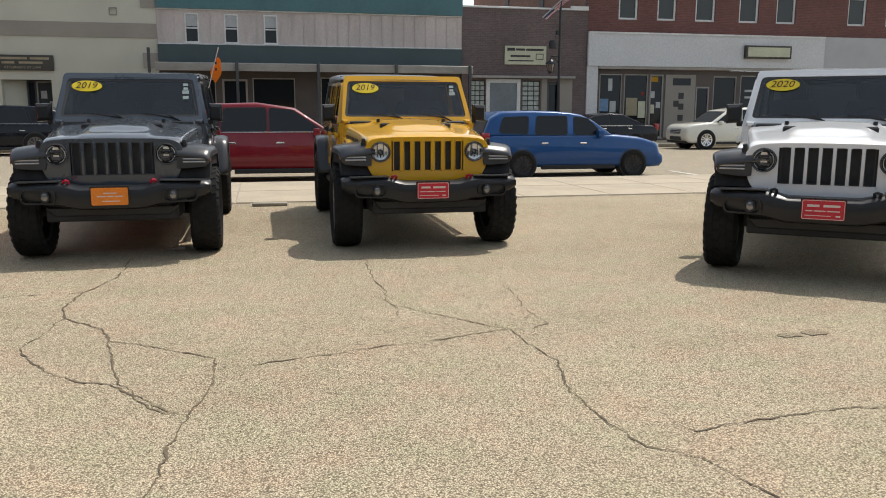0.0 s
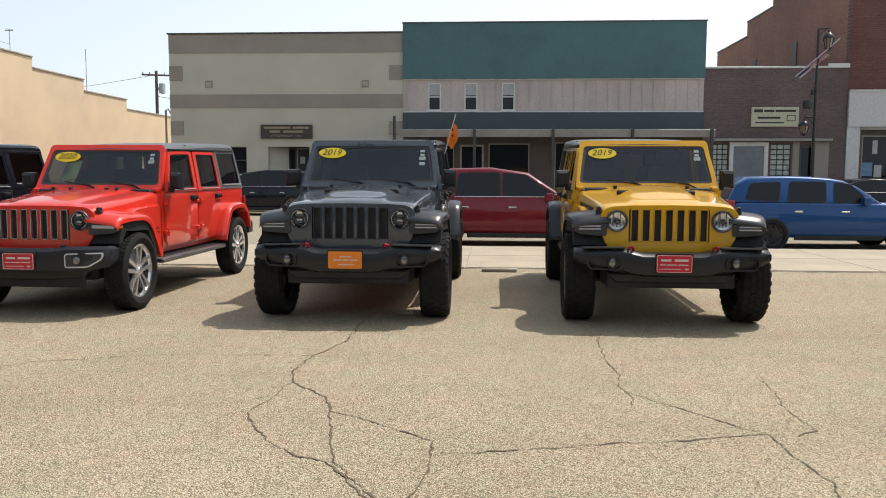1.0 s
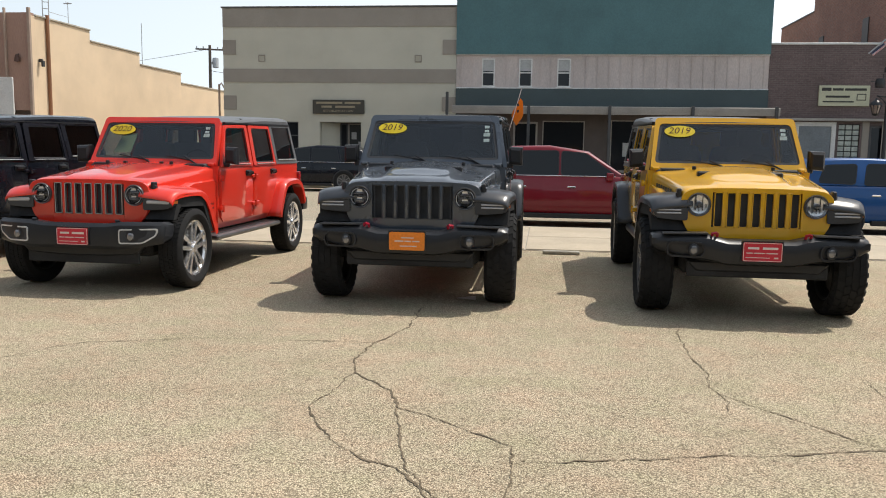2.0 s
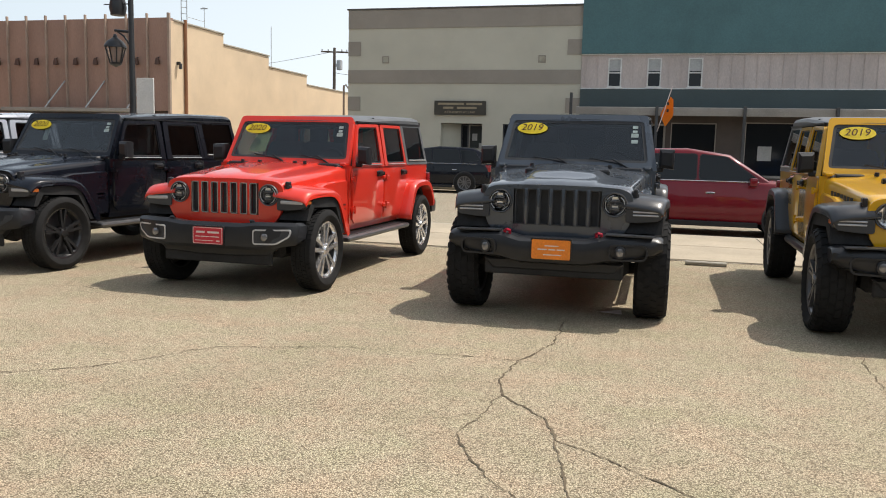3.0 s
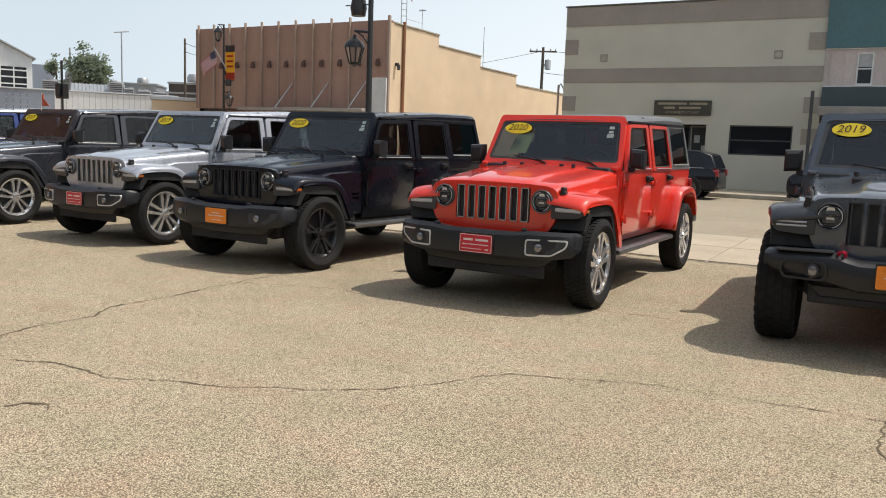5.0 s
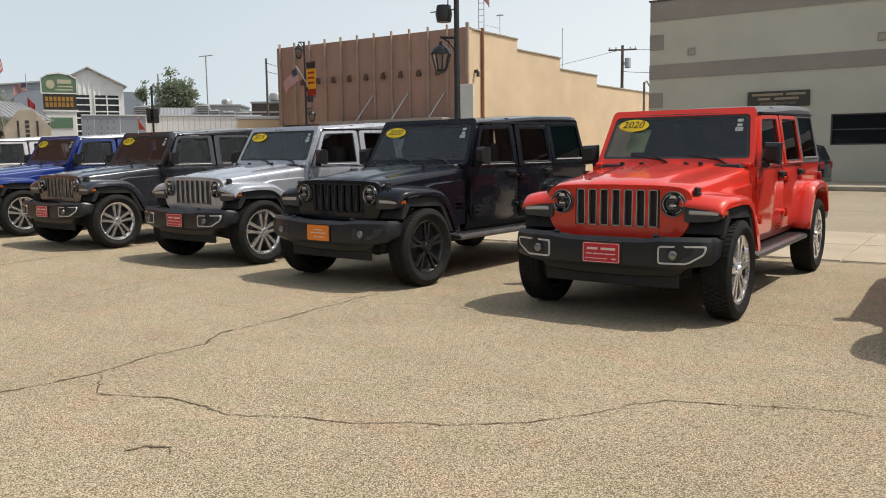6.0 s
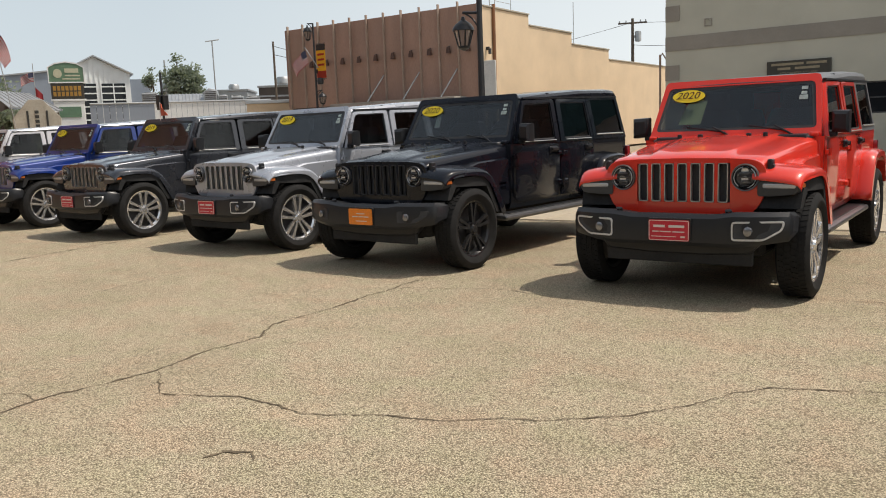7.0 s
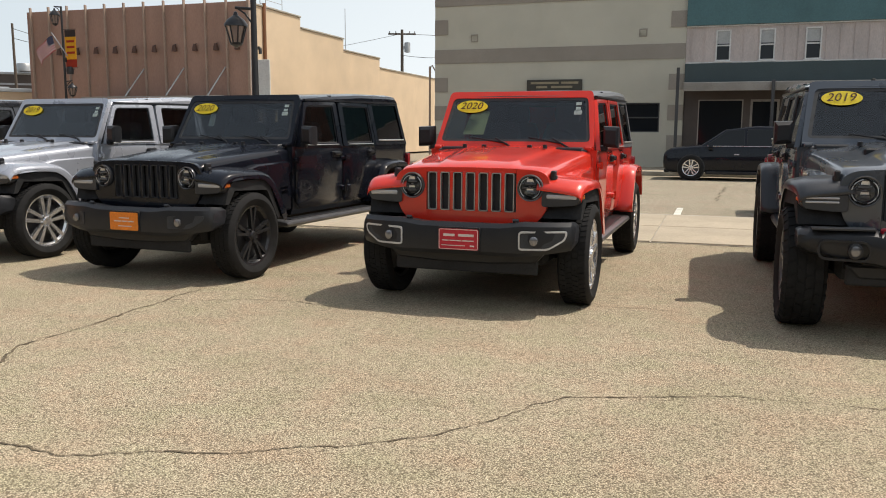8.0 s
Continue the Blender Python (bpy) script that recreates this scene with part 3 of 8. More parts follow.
# ---- ground ----
STREET_Z = -0.13
structure("ground", box(-900, 900, -500, 900, STREET_Z - 0.4, STREET_Z), M["road"], "worn pale asphalt street reaching the horizon")
structure("parking_lot", box(-48, 60, -45, 3.0, STREET_Z + 0.004, 0.0, 0.0), M["lot"], "tan worn asphalt parking lot with cracks")
structure("sidewalk_near", box(-48, 60, 3.004, 6.55, STREET_Z + 0.004, 0.002), M["kerb"], "pale concrete sidewalk bed")
structure("kerb_near", box(-48, 60, 6.554, 6.72, STREET_Z + 0.004, 0.004, 0.02, 2), M["kerb"], "weathered concrete kerb")
structure("sidewalk_far", box(-12.3, 60, 22.6, 26.2, STREET_Z + 0.004, 0.02), M["concrete"], "concrete sidewalk before the shops")
structure("kerb_far", box(-12.3, 60, 22.4, 22.596, STREET_Z + 0.004, 0.02, 0.02, 2), M["kerb"], "concrete kerb before the shops")
structure("sidewalk_corner", box(-60, -21.4, 22.6, 26.2, STREET_Z + 0.004, 0.02, 0.01), M["concrete"], "concrete sidewalk at the corner")


def strip(points, width, seed, z=0.004, wobble=0.035):
    """A thin wandering ribbon along a line on the ground."""
    rnd = random.Random(seed)
    pts = [Vector((x, y, 0)) for x, y in points]
    fine = []
    for a, b in zip(pts, pts[1:]):
        n = max(2, int((b - a).length / 0.02))
        for k in range(n):
            fine.append(a.lerp(b, k / n))
    fine.append(pts[-1])
    bm, rows = bmesh.new(), []
    for i, p in enumerate(fine):
        d = (fine[min(i + 1, len(fine) - 1)] - fine[max(i - 1, 0)]).normalized()
        nrm = Vector((-d.y, d.x, 0))
        ease = min(1.0, i / 5, (len(fine) - 1 - i) / 5)
        q = p + nrm * ease * ((noise.noise(p * 2.3 + Vector((seed, 0, 0)))) * wobble * 1.6 + noise.noise(p * 11.0 + Vector((seed, 3, 0))) * wobble * 0.6 + rnd.uniform(-1, 1) * wobble * 0.2)
        w = width * rnd.uniform(0.6, 1.4) * max(0.4, 0.72 + 1.1 * noise.noise(p * 7.0 + Vector((0, seed, 0)))) * (0.25 if i in (0, len(fine) - 1) else 1)
        rows.append((bm.verts.new((q.x - nrm.x * w, q.y - nrm.y * w, z)), bm.verts.new((q.x + nrm.x * w, q.y + nrm.y * w, z))))
    for (a, b), (c, d) in zip(rows, rows[1:]):
        bm.faces.new((a, b, d, c))
    return bm


CRACKS = [
    ([(0.70, -1.4), (0.70, -2.31), (0.57, -2.92), (0.54, -3.4), (0.60, -3.69), (0.91, -4.02), (0.99, -4.31)], 0.011),
    ([(0.99, -4.31), (1.32, -4.51), (1.62, -4.79), (1.65, -4.96), (1.62, -5.31), (1.54, -5.64), (1.51, -6.04), (1.42, -6.7)], 0.009),
    ([(0.60, -3.69), (0.54, -4.16), (0.51, -4.37)], 0.004),
    ([(0.51, -4.37), (0.78, -4.86), (0.99, -5.05), (1.14, -5.12), (1.49, -5.63)], 0.009),
    ([(0.98, -4.32), (1.08, -4.83), (1.16, -5.13), (1.33, -5.41), (1.53, -5.64)], 0.009),
    ([(1.66, -4.96), (2.05, -4.91), (2.44, -4.78), (2.85, -4.70), (3.40, -4.55)], 0.008),
    ([(2.84, -1.97), (2.77, -2.97), (2.78, -3.67), (2.99, -4.05), (3.40, -4.55), (3.46, -5.24), (3.33, -5.72), (3.38, -6.07), (3.42, -6.40), (3.58, -6.55), (3.7, -7.2)], 0.008),
    ([(2.77, -3.7), (2.76, -4.08)], 0.004),
    ([(3.76, -3.29), (3.70, -4.04), (3.69, -4.46), (3.54, -4.58), (3.41, -4.55)], 0.005),
    ([(3.62, -6.19), (3.68, -6.34), (4.04, -6.23), (4.32, -6.21), (4.72, -6.22), (5.8, -6.1)], 0.005),
    ([(0.57, -2.89), (0.11, -2.88), (-0.64, -2.97), (-1.01, -3.08), (-1.45, -3.27), (-1.64, -3.57), (-1.88, -3.92), (-2.18, -4.18)], 0.006),
    ([(-2.18, -4.18), (-2.60, -4.41), (-2.93, -4.52), (-3.27, -4.67), (-3.76, -4.67), (-4.20, -4.82)], 0.009),
    ([(-4.9, -6.4), (-4.68, -5.53), (-4.71, -5.23), (-4.65, -4.90), (-4.57, -4.57), (-4.70, -4.06), (-4.62, -3.69), (-4.84, -3.40), (-4.80, -2.80), (-4.84, -2.29), (-4.88, -1.83), (-4.86, -1.45)], 0.011),
    ([(-4.20, -4.82), (-4.40, -4.69), (-4.57, -4.56)], 0.006),
    ([(-3.27, -5.29), (-3.27, -5.18), (-3.13, -5.13), (-3.05, -5.2)], 0.013),
    ([(-9.95, -4.2), (-10.15, -3.10), (-10.26, -2.29), (-10.5, -1.17), (-10.55, -0.43), (-10.6, 0.35)], 0.02),
    ([(-7.3, -3.2), (-7.37, -2.84), (-7.55, -1.73), (-7.41, -1.02)], 0.004),
    ([(-4.83, -1.9), (-3.9, -1.6), (-3.4, -1.75)], 0.004),
    ([(-5.02, -5.28), (-4.84, -5.20), (-4.71, -5.23)], 0.006),
    ([(-1.67, -0.99), (-1.21, -0.95), (-0.87, -1.09)], 0.006),
]
for i, (pts, wdt) in enumerate(CRACKS):
    structure(f"crack_{i + 1}", strip(pts, max(wdt, 0.0065) * (0.72 if pts[-1][0] < 0 else 0.62), 11 * i + 3, 0.004, 0.03), M["crack"], "dark crack in the asphalt")


def blotch(x, y, rx, ry, seed, z=0.005):
    bm = bmesh.new()
    ring = []
    for k in range(36):
        a = 2 * math.pi * k / 36
        f = 0.8 + 0.5 * noise.noise(Vector((math.cos(a) * 1.6, math.sin(a) * 1.6, seed)))
        ring.append(bm.verts.new((x + rx * f * math.cos(a), y + ry * f * math.sin(a), z)))
    bm.faces.new(ring)
    return bm


structure("street_crack", strip([(-0.485, 16.7), (-0.62, 14.1), (-0.72, 11.5)], 0.02, 51, STREET_Z + 0.004, 0.05), M["crack"], "dark crack in the street")
# Unseen wall, added to dim the reflections in the car fronts.
structure("added_dark_wall", box(-45, 30, -18.6, -18.2, -0.2, 5.2, 0.03), M["backing"], "unseen dark wall added to dim reflections in the car fronts")
structure("stain_1", blotch(5.22, -5.03, 0.10, 0.085, 4), M["stain"], "small dark oil stain on the asphalt")
structure("stain_2", blotch(5.03, -5.06, 0.09, 0.06, 9, 0.0045), M["stain"], "small faint oil stain on the asphalt")
structure("lot_joint", strip([(-48, 2.98), (0, 2.96), (60, 2.98)], 0.02, 90, 0.005, 0.02), M["crack"], "dark joint along the sidewalk")
for i, (x, y) in enumerate(((12.0, 8.6), (-1.4, 8.6))):
    structure(f"road_line_{i + 1}", prism([(x - 0.06, y - 0.9), (x + 0.06, y - 0.9), (x + 0.06, y + 0.9), (x - 0.06, y + 0.9)], "z", STREET_Z + 0.004, STREET_Z + 0.008), M["line"], "worn white parking line")


# ---- street front ----
FY = 24.2     # the plane of the shop fronts, in their own units
FRONT = Matrix.LocRotScale((1.165, 26.2 - 24.2 * 1.0345, 0.03), None, (1.0336, 1.0345, 1.035))


def house(name, label):
    return thing(name, FRONT, label, "building")


def windowed(parent, x0, x1, z0, z1, y=FY, sash=True, frame_m="white_frame", w=0.05, blind=0.0, pane_m="win", name="window"):
    """A sash window set into a wall that faces -y."""
    o, i = [(x0, z0), (x1, z0), (x1, z1), (x0, z1)], [(x0 + w, z0 + w), (x1 - w, z0 + w), (x1 - w, z1 - w), (x0 + w, z1 - w)]
    f = part(name, frame_of(o, i, lambda u, v, d: (u, y - 0.03 + d, v), 0.09), M[frame_m], parent)
    part("pane", box(x0 + w, x1 - w, y + 0.02, y + 0.03, z0 + w, z1 - w), M[pane_m], f, "dark reflecting pane")
    if sash:
        zm = (z0 + z1) / 2
        part("sash_bar", box(x0 + w, x1 - w, y - 0.015, y + 0.019, zm - 0.025, zm + 0.025), M[frame_m], f)
    if blind:
        part("blind", box(x0 + w, x1 - w, y + 0.012, y + 0.018, z1 - w - blind, z1 - w), M["blind"], f, "pale blind")
    part("sill", box(x0 - 0.05, x1 + 0.05, y - 0.08, y - 0.031, z0 - 0.06, z0, 0.008), M[frame_m], f)
    return f


def wall_with_holes(x0, x1, z0, z1, y, thick, holes):
    """An upright wall facing -y with real openings, built from pieces that meet edge to edge."""
    bm = bmesh.new()
    xs = sorted({x0, x1, *(h[0] for h in holes), *(h[1] for h in holes)})
    zs = sorted({z0, z1, *(h[2] for h in holes), *(h[3] for h in holes)})
    def solid(i, j):
        if not (0 <= i < len(xs) - 1 and 0 <= j < len(zs) - 1):
            return False
        cx, cz = (xs[i] + xs[i + 1]) / 2, (zs[j] + zs[j + 1]) / 2
        return not any(h[0] < cx < h[1] and h[2] < cz < h[3] for h in holes)
    cache = {}
    def v(i, j, b):
        if (i, j, b) not in cache:
            cache[i, j, b] = bm.verts.new((xs[i], y + (thick if b else 0), zs[j]))
        return cache[i, j, b]
    for i in range(len(xs) - 1):
        for j in range(len(zs) - 1):
            if not solid(i, j):
                continue
            bm.faces.new((v(i, j, 0), v(i + 1, j, 0), v(i + 1, j + 1, 0), v(i, j + 1, 0)))
            bm.faces.new((v(i, j, 1), v(i, j + 1, 1), v(i + 1, j + 1, 1), v(i + 1, j, 1)))
            for di, dj, a, b in ((-1, 0, (i, j), (i, j + 1)), (1, 0, (i + 1, j + 1), (i + 1, j)), (0, -1, (i + 1, j), (i, j)), (0, 1, (i, j + 1), (i + 1, j + 1))):
                if not solid(i + di, j + dj):
                    bm.faces.new((v(*a, 0), v(*b, 0), v(*b, 1), v(*a, 1)))
    return bm


def shell(parent, x0, x1, y0, y1, z1, material, roof_m="coping"):
    """Side walls, back and roof behind a front wall."""
    part("side_wall", box(x0, x0 + 0.25, y0, y1, 0, z1 - 0.1), material, parent)
    part("side_wall", box(x1 - 0.25, x1, y0, y1, 0, z1 - 0.1), material, parent)
    part("back_wall", box(x0 + 0.25, x1 - 0.25, y1 - 0.25, y1, 0, z1 - 0.1), material, parent)
    part("roof", box(x0 + 0.25, x1 - 0.25, y0, y1 - 0.25, z1 - 0.7, z1 - 0.5), M[roof_m], parent)


# tan two-storey offices
b = house("office_building", "two-storey tan stucco office building with brown bands")
holes = [(-8.9, -7.12, 0.02, 2.45), (-10.9, -9.83, 1.3, 2.45), (-6.25, -4.0, 1.33, 2.45)]
part("wall", wall_with_holes(-13.1, -3.14, 0.0, 7.14, FY, 0.3, holes), M["tan"], b)
part("top_band", box(-13.1, -3.145, FY - 0.03, FY - 0.001, 6.36, 7.12), M["tan_band"], b, "brown band")
part("middle_band", box(-13.1, -3.145, FY - 0.03, FY - 0.001, 4.08, 4.64), M["tan_band"], b, "brown band")
for z0, z1 in ((5.23, 5.83), (2.93, 3.52), (1.78, 2.37), (0.63, 1.22)):
    part("corner_block", box(-13.1, -12.53, FY - 0.03, FY - 0.001, z0, z1), M["tan_band"], b, "brown corner block")
    part("corner_block", box(-3.71, -3.145, FY - 0.03, FY - 0.001, z0, z1), M["tan_band"], b, "brown corner block")
part("coping", box(-13.16, -3.145, FY - 0.07, FY + 0.37, 7.142, 7.20, 0.01), M["coping"], b, "dark metal coping")
for x in (-11.4, -4.72):
    v = part("vent", frame_of([(x - 0.15, 4.92), (x + 0.15, 4.92), (x + 0.15, 5.22), (x - 0.15, 5.22)], [(x - 0.11, 4.96), (x + 0.11, 4.96), (x + 0.11, 5.18), (x - 0.11, 5.18)], lambda u, w, d: (u, FY - 0.03 + d, w), 0.028), M["tan_band"], b, "square wall vent")
    for k in range(5):
        part("slat", box(x - 0.11, x + 0.11, FY - 0.022, FY - 0.003, 4.97 + 0.042 * k, 4.99 + 0.042 * k), M["tan"], v)
part("door_recess", box(-8.9, -7.12, FY + 0.9, FY + 0.95, 0.02, 2.45), M["dark_wall"], b)
part("splayed_wall", prism([(-8.9, FY + 0.302), (-8.22, FY + 0.78), (-8.22, FY + 0.88), (-8.9, FY + 0.88)], "z", 0.02, 2.44), M["tan"], b, "splayed tan wall of the entrance")
for x0, x1 in ((-8.2, -7.88), (-7.86, -7.14)):
    windowed(b, x0, x1, 0.05, 2.42, FY + 0.8, False, "awning" if x0 > -8 else "post", 0.05, 0, "pane_grey" if x0 > -8 else "win", "glass_door")
# Two pale slabs paint the reflections in the glass door.
part("door_reflection", box(-7.72, -7.5, FY + 0.812, FY + 0.818, 1.75, 2.05), M["blind"], b, "pale slab painted for a reflection in the door glass")
part("door_reflection", box(-7.42, -7.26, FY + 0.812, FY + 0.818, 1.35, 1.65), M["blind"], b, "pale slab painted for a reflection in the door glass")
windowed(b, -10.9, -9.83, 1.3, 2.45, FY + 0.1, True, "post", 0.05)
windowed(b, -6.25, -4.0, 1.33, 2.45, FY + 0.1, True, "post", 0.05)
part("plinth", box(-13.1, -8.9, FY - 0.04, FY - 0.001, 0.02, 0.3), M["tan_band"], b)
sg = tagged(part("office_sign", box(-9.18, -6.97, FY - 0.10, FY - 0.035, 2.79, 3.37, 0.01), M["sign_dark"], None, "dark office sign with dull gold lettering"), category="sign")
sg.matrix_world = FRONT
for x0, x1, z0 in ((-9.02, -7.9, 3.20), (-7.8, -7.12, 3.20), (-8.8, -8.35, 3.04), (-8.2, -7.35, 3.04)):
    part("sign_bar", box(x0, x1, FY - 0.106, FY - 0.101, z0, z0 + 0.085), M["gold"], sg)
part("sign_lettering", moved(lettering("ATTORNEYS AT LAW", 0.135, 0.004), Matrix.Translation((-8.08, FY - 0.104, 2.90))), M["gold"], sg, "gold lettering")
shell(b, -13.1, -3.14, FY + 0.3, FY + 18, 7.1, M["tan"])

# green-clad shop
b = house("green_shop_building", "two-storey shop with green metal cladding and pale panels")
wins = [(-2.08, -1.55), (-0.57, -0.03), (0.97, 1.51)]
part("wall", wall_with_holes(-3.135, 9.2, 3.1, 7.5, FY + 0.02, 0.3, [(a, c, 3.95, 5.08) for a, c in wins]), M["panel"], b)
part("green_cladding", box(-3.135, 9.2, FY - 0.12, FY + 0.019, 5.25, 7.5, 0.0), M["green"], b, "dark green sheet metal cladding")
part("coping", box(-3.16, 9.24, FY - 0.16, FY + 0.34, 7.502, 7.55, 0.01), M["coping"], b)
part("lower_cladding", box(-3.135, 9.2, FY - 0.10, FY + 0.019, 3.12, 3.87), M["slate"], b, "dark slate-blue sheet metal cladding")
for z in (3.88, 5.2):
    part("trim_strip", box(-3.13, 9.2, FY - 0.05, FY + 0.019, z, z + 0.045), M["white_frame"], b, "pale trim strip")
x = -2.95
while x < 9.1:
    if not any(a - 0.1 < x < c + 0.1 for a, c in wins):
        part("panel_batten", box(x - 0.012, x + 0.012, FY - 0.004, FY + 0.019, 3.93, 5.195), M["panel"], b)
    x += 0.46
for a, c in wins:
    windowed(b, a, c, 3.95, 5.08, FY + 0.01, True, "white_frame", 0.05, 0.45)
fascia = part("awning", prism([(FY - 1.55, 2.80), (FY - 1.55, 3.08), (FY - 1.45, 3.11), (FY - 0.101, 3.16), (FY - 0.101, 3.02), (FY - 1.4, 2.95), (FY - 1.4, 2.80)], "x", -3.1, 9.3), M["awning"], b, "pale flat awning")
for z in (2.86, 2.93, 3.0):
    part("awning_rib", box(-3.1, 9.3, FY - 1.565, FY - 1.551, z - 0.012, z + 0.012), M["awning"], fascia)
for x in (-3.3, -0.1, 3.0, 6.1, 9.15):
    part("post", box(x - 0.055, x + 0.055, FY - 1.68, FY - 1.57, 0.02, 3.62 if x < -2.5 else 3.14, 0.01), M["post"], b, "dark awning post")
shop_holes = [(-2.6, -1.0, 0.5, 2.55), (-0.75, 0.25, 0.1, 2.55), (0.45, 2.15, 0.6, 2.6), (3.2, 5.1, 0.6, 2.65), (5.4, 6.4, 0.1, 2.5), (6.7, 8.9, 0.6, 2.6)]
part("shop_front", wall_with_holes(-3.135, 9.2, 0.02, 3.0, FY + 0.1, 0.2, shop_holes), M["dark_wall"], b, "dark shop front")
for x0, x1, z0, z1 in shop_holes:
    windowed(b, x0, x1, z0, z1, FY + 0.14, False, "awning", 0.04 if z0 > 0.3 else 0.08, 0, "win", "shop_window" if z0 > 0.3 else "shop_door")
part("notice", box(3.7, 4.2, FY + 0.145, FY + 0.155, 1.2, 1.75), M["blind"], b, "pale notice in the window")
shell(b, -3.13, 9.2, FY + 0.32, FY + 18, 7.45, M["dark_wall"])

# low brown brick shop
b = house("brown_brick_shop", "low dark brown brick shop with glass block windows")
holes = [(9.6, 10.25, 0.9, 2.6), (10.3, 11.85, 0.8, 2.66), (11.95, 12.75, 0.9, 2.6), (13.1, 14.0, 0.05, 2.55)]
part("wall", wall_with_holes(9.205, 14.9, 0.02, 5.62, FY, 0.3, holes), M["brown_brick"], b)
part("coping", box(9.205, 14.9, FY - 0.05, FY + 0.35, 5.622, 5.70, 0.01), M["white_frame"], b, "pale coping")
part("coping_end", box(14.05, 14.9, FY - 0.07, FY - 0.051, 5.63, 5.80, 0.005), M["white_frame"], b)
part("canopy", box(9.6, 14.3, FY - 0.25, FY - 0.002, 2.70, 2.80, 0.01), M["awning"], b, "thin pale canopy")
windowed(b, 10.3, 11.85, 0.8, 2.66, FY + 0.02, False, "white_frame", 0.16, 0, "pane_pale")
windowed(b, 13.1, 14.0, 0.05, 2.55, FY + 0.1, False, "post", 0.1, 0, "win", "door")
part("jamb", box(12.82, 13.08, FY - 0.02, FY + 0.12, 0.02, 2.695, 0.01), M["tan_band"], b, "tan grey pilaster")
part("jamb", box(13.55, 14.25, FY - 0.02, FY - 0.001, 0.02, 2.695), M["tan_band"], b, "tan grey panel")
for x0, x1 in ((9.6, 10.25), (11.95, 12.75)):
    g = part("block_window", box(x0, x1, FY + 0.12, FY + 0.2, 0.9, 2.6), M["post"], b, "glass block window")
    for ix in range(3):
        for iz in range(8):
            w_ = (x1 - x0) / 3
            part("glass_block", box(x0 + ix * w_ + 0.02, x0 + (ix + 1) * w_ - 0.02, FY + 0.06, FY + 0.119, 0.92 + iz * 0.21, 1.09 + iz * 0.21, 0.012), M["block"], g, key=("gblock", x0, ix, iz))
sg = tagged(part("shop_sign", box(11.1, 12.98, FY - 0.08, FY - 0.004, 3.28, 4.07, 0.01), M["cream"], None, "cream shop sign with dark print"), category="sign")
sg.matrix_world = FRONT
for x0, x1, z0, z1 in ((11.2, 11.55, 3.86, 3.98), (11.6, 12.0, 3.87, 3.96), (12.05, 12.85, 3.87, 3.96), (11.35, 12.25, 3.60, 3.68), (11.25, 12.4, 3.42, 3.47), (12.5, 12.85, 3.50, 3.53), (12.5, 12.85, 3.72, 3.75), (12.5, 12.53, 3.53, 3.72), (12.82, 12.85, 3.53, 3.72)):
    part("sign_bar", box(x0, x1, FY - 0.086, FY - 0.081, z0, z1), M["ink"], sg)
shell(b, 9.21, 14.9, FY + 0.3, FY + 18, 5.6, M["brown_brick"])

# tall red brick block with shops
b = house("red_brick_building", "tall red brick building with white shop band")
ups = [(16.34, 17.26), (18.2, 19.12), (20.07, 21.06), (22.27, 23.27), (24.19, 25.2), (28.0, 29.0), (30.1, 31.1)]
part("wall", wall_with_holes(14.905, 34.0, 4.75, 11.0, FY, 0.35, [(a, c, 5.3, 7.75) for a, c in ups]), M["red_brick"], b)
for a, c in ups:
    windowed(b, a, c, 5.3, 7.75, FY + 0.1, True, "white_frame", 0.09, 0.18, "pane_grey")
part("sign_band", box(14.92, 26.8, FY - 0.12, FY + 0.3, 3.28, 4.748, 0.0), M["white_band"], b, "white sheet sign band")
part("sign_band", box(26.81, 34.0, FY - 0.10, FY + 0.3, 3.28, 4.748), M["grey_band"], b, "grey sheet sign band")
part("band_edge", box(14.92, 26.8, FY - 0.16, FY - 0.121, 4.68, 4.75), M["white_frame"], b)
sh = [(15.65, 16.75, 0.6, 2.95), (16.85, 18.03, 0.6, 2.95), (18.12, 18.8, 0.1, 2.95), (20.45, 21.14, 0.1, 2.42), (21.32, 22.52, 0.7, 2.9), (22.72, 24.6, 0.6, 2.95), (24.8, 27.0, 0.6, 2.95), (27.5, 30.5, 0.6, 2.9)]
part("shop_front", wall_with_holes(15.45, 34.0, 0.02, 3.15, FY + 0.25, 0.2, sh), M["dark_wall"], b, "shop front")
part("pier", box(14.91, 15.44, FY - 0.05, FY + 0.4, 0.02, 3.276, 0.01), M["white_band"], b, "white corner pier")
part("soffit", box(15.45, 34.0, FY - 0.08, FY + 0.24, 3.16, 3.276), M["awning"], b)
for k, (x0, x1, z0, z1) in enumerate(sh):
    windowed(b, x0, x1, z0, z1, FY + 0.3, False, "awning", 0.05 if z0 > 0.3 else 0.07, 0, "win", "shop_door" if z0 < 0.3 else "shop_window")
entry = part("entry_panel", box(18.88, 20.40, FY + 0.225, FY + 0.247, 0.1, 2.95, 0.006), M["tan_band"], b, "tan grey entry panel")
part("transom", box(19.24, 20.14, FY + 0.215, FY + 0.222, 2.47, 2.79), M["win"], entry, "dark transom light")
for x, z in ((19.55, 1.86), (19.31, 1.50), (19.56, 1.37), (19.55, 0.86)):
    part("notice", box(x, x + 0.27, FY + 0.218, FY + 0.222, z, z + 0.28), M["ink"], entry, "dark notice")
part("apron_panel", box(21.3, 22.54, FY + 0.20, FY + 0.247, 0.1, 0.66, 0.006), M["grey_band"], b, "pale panel under the window")
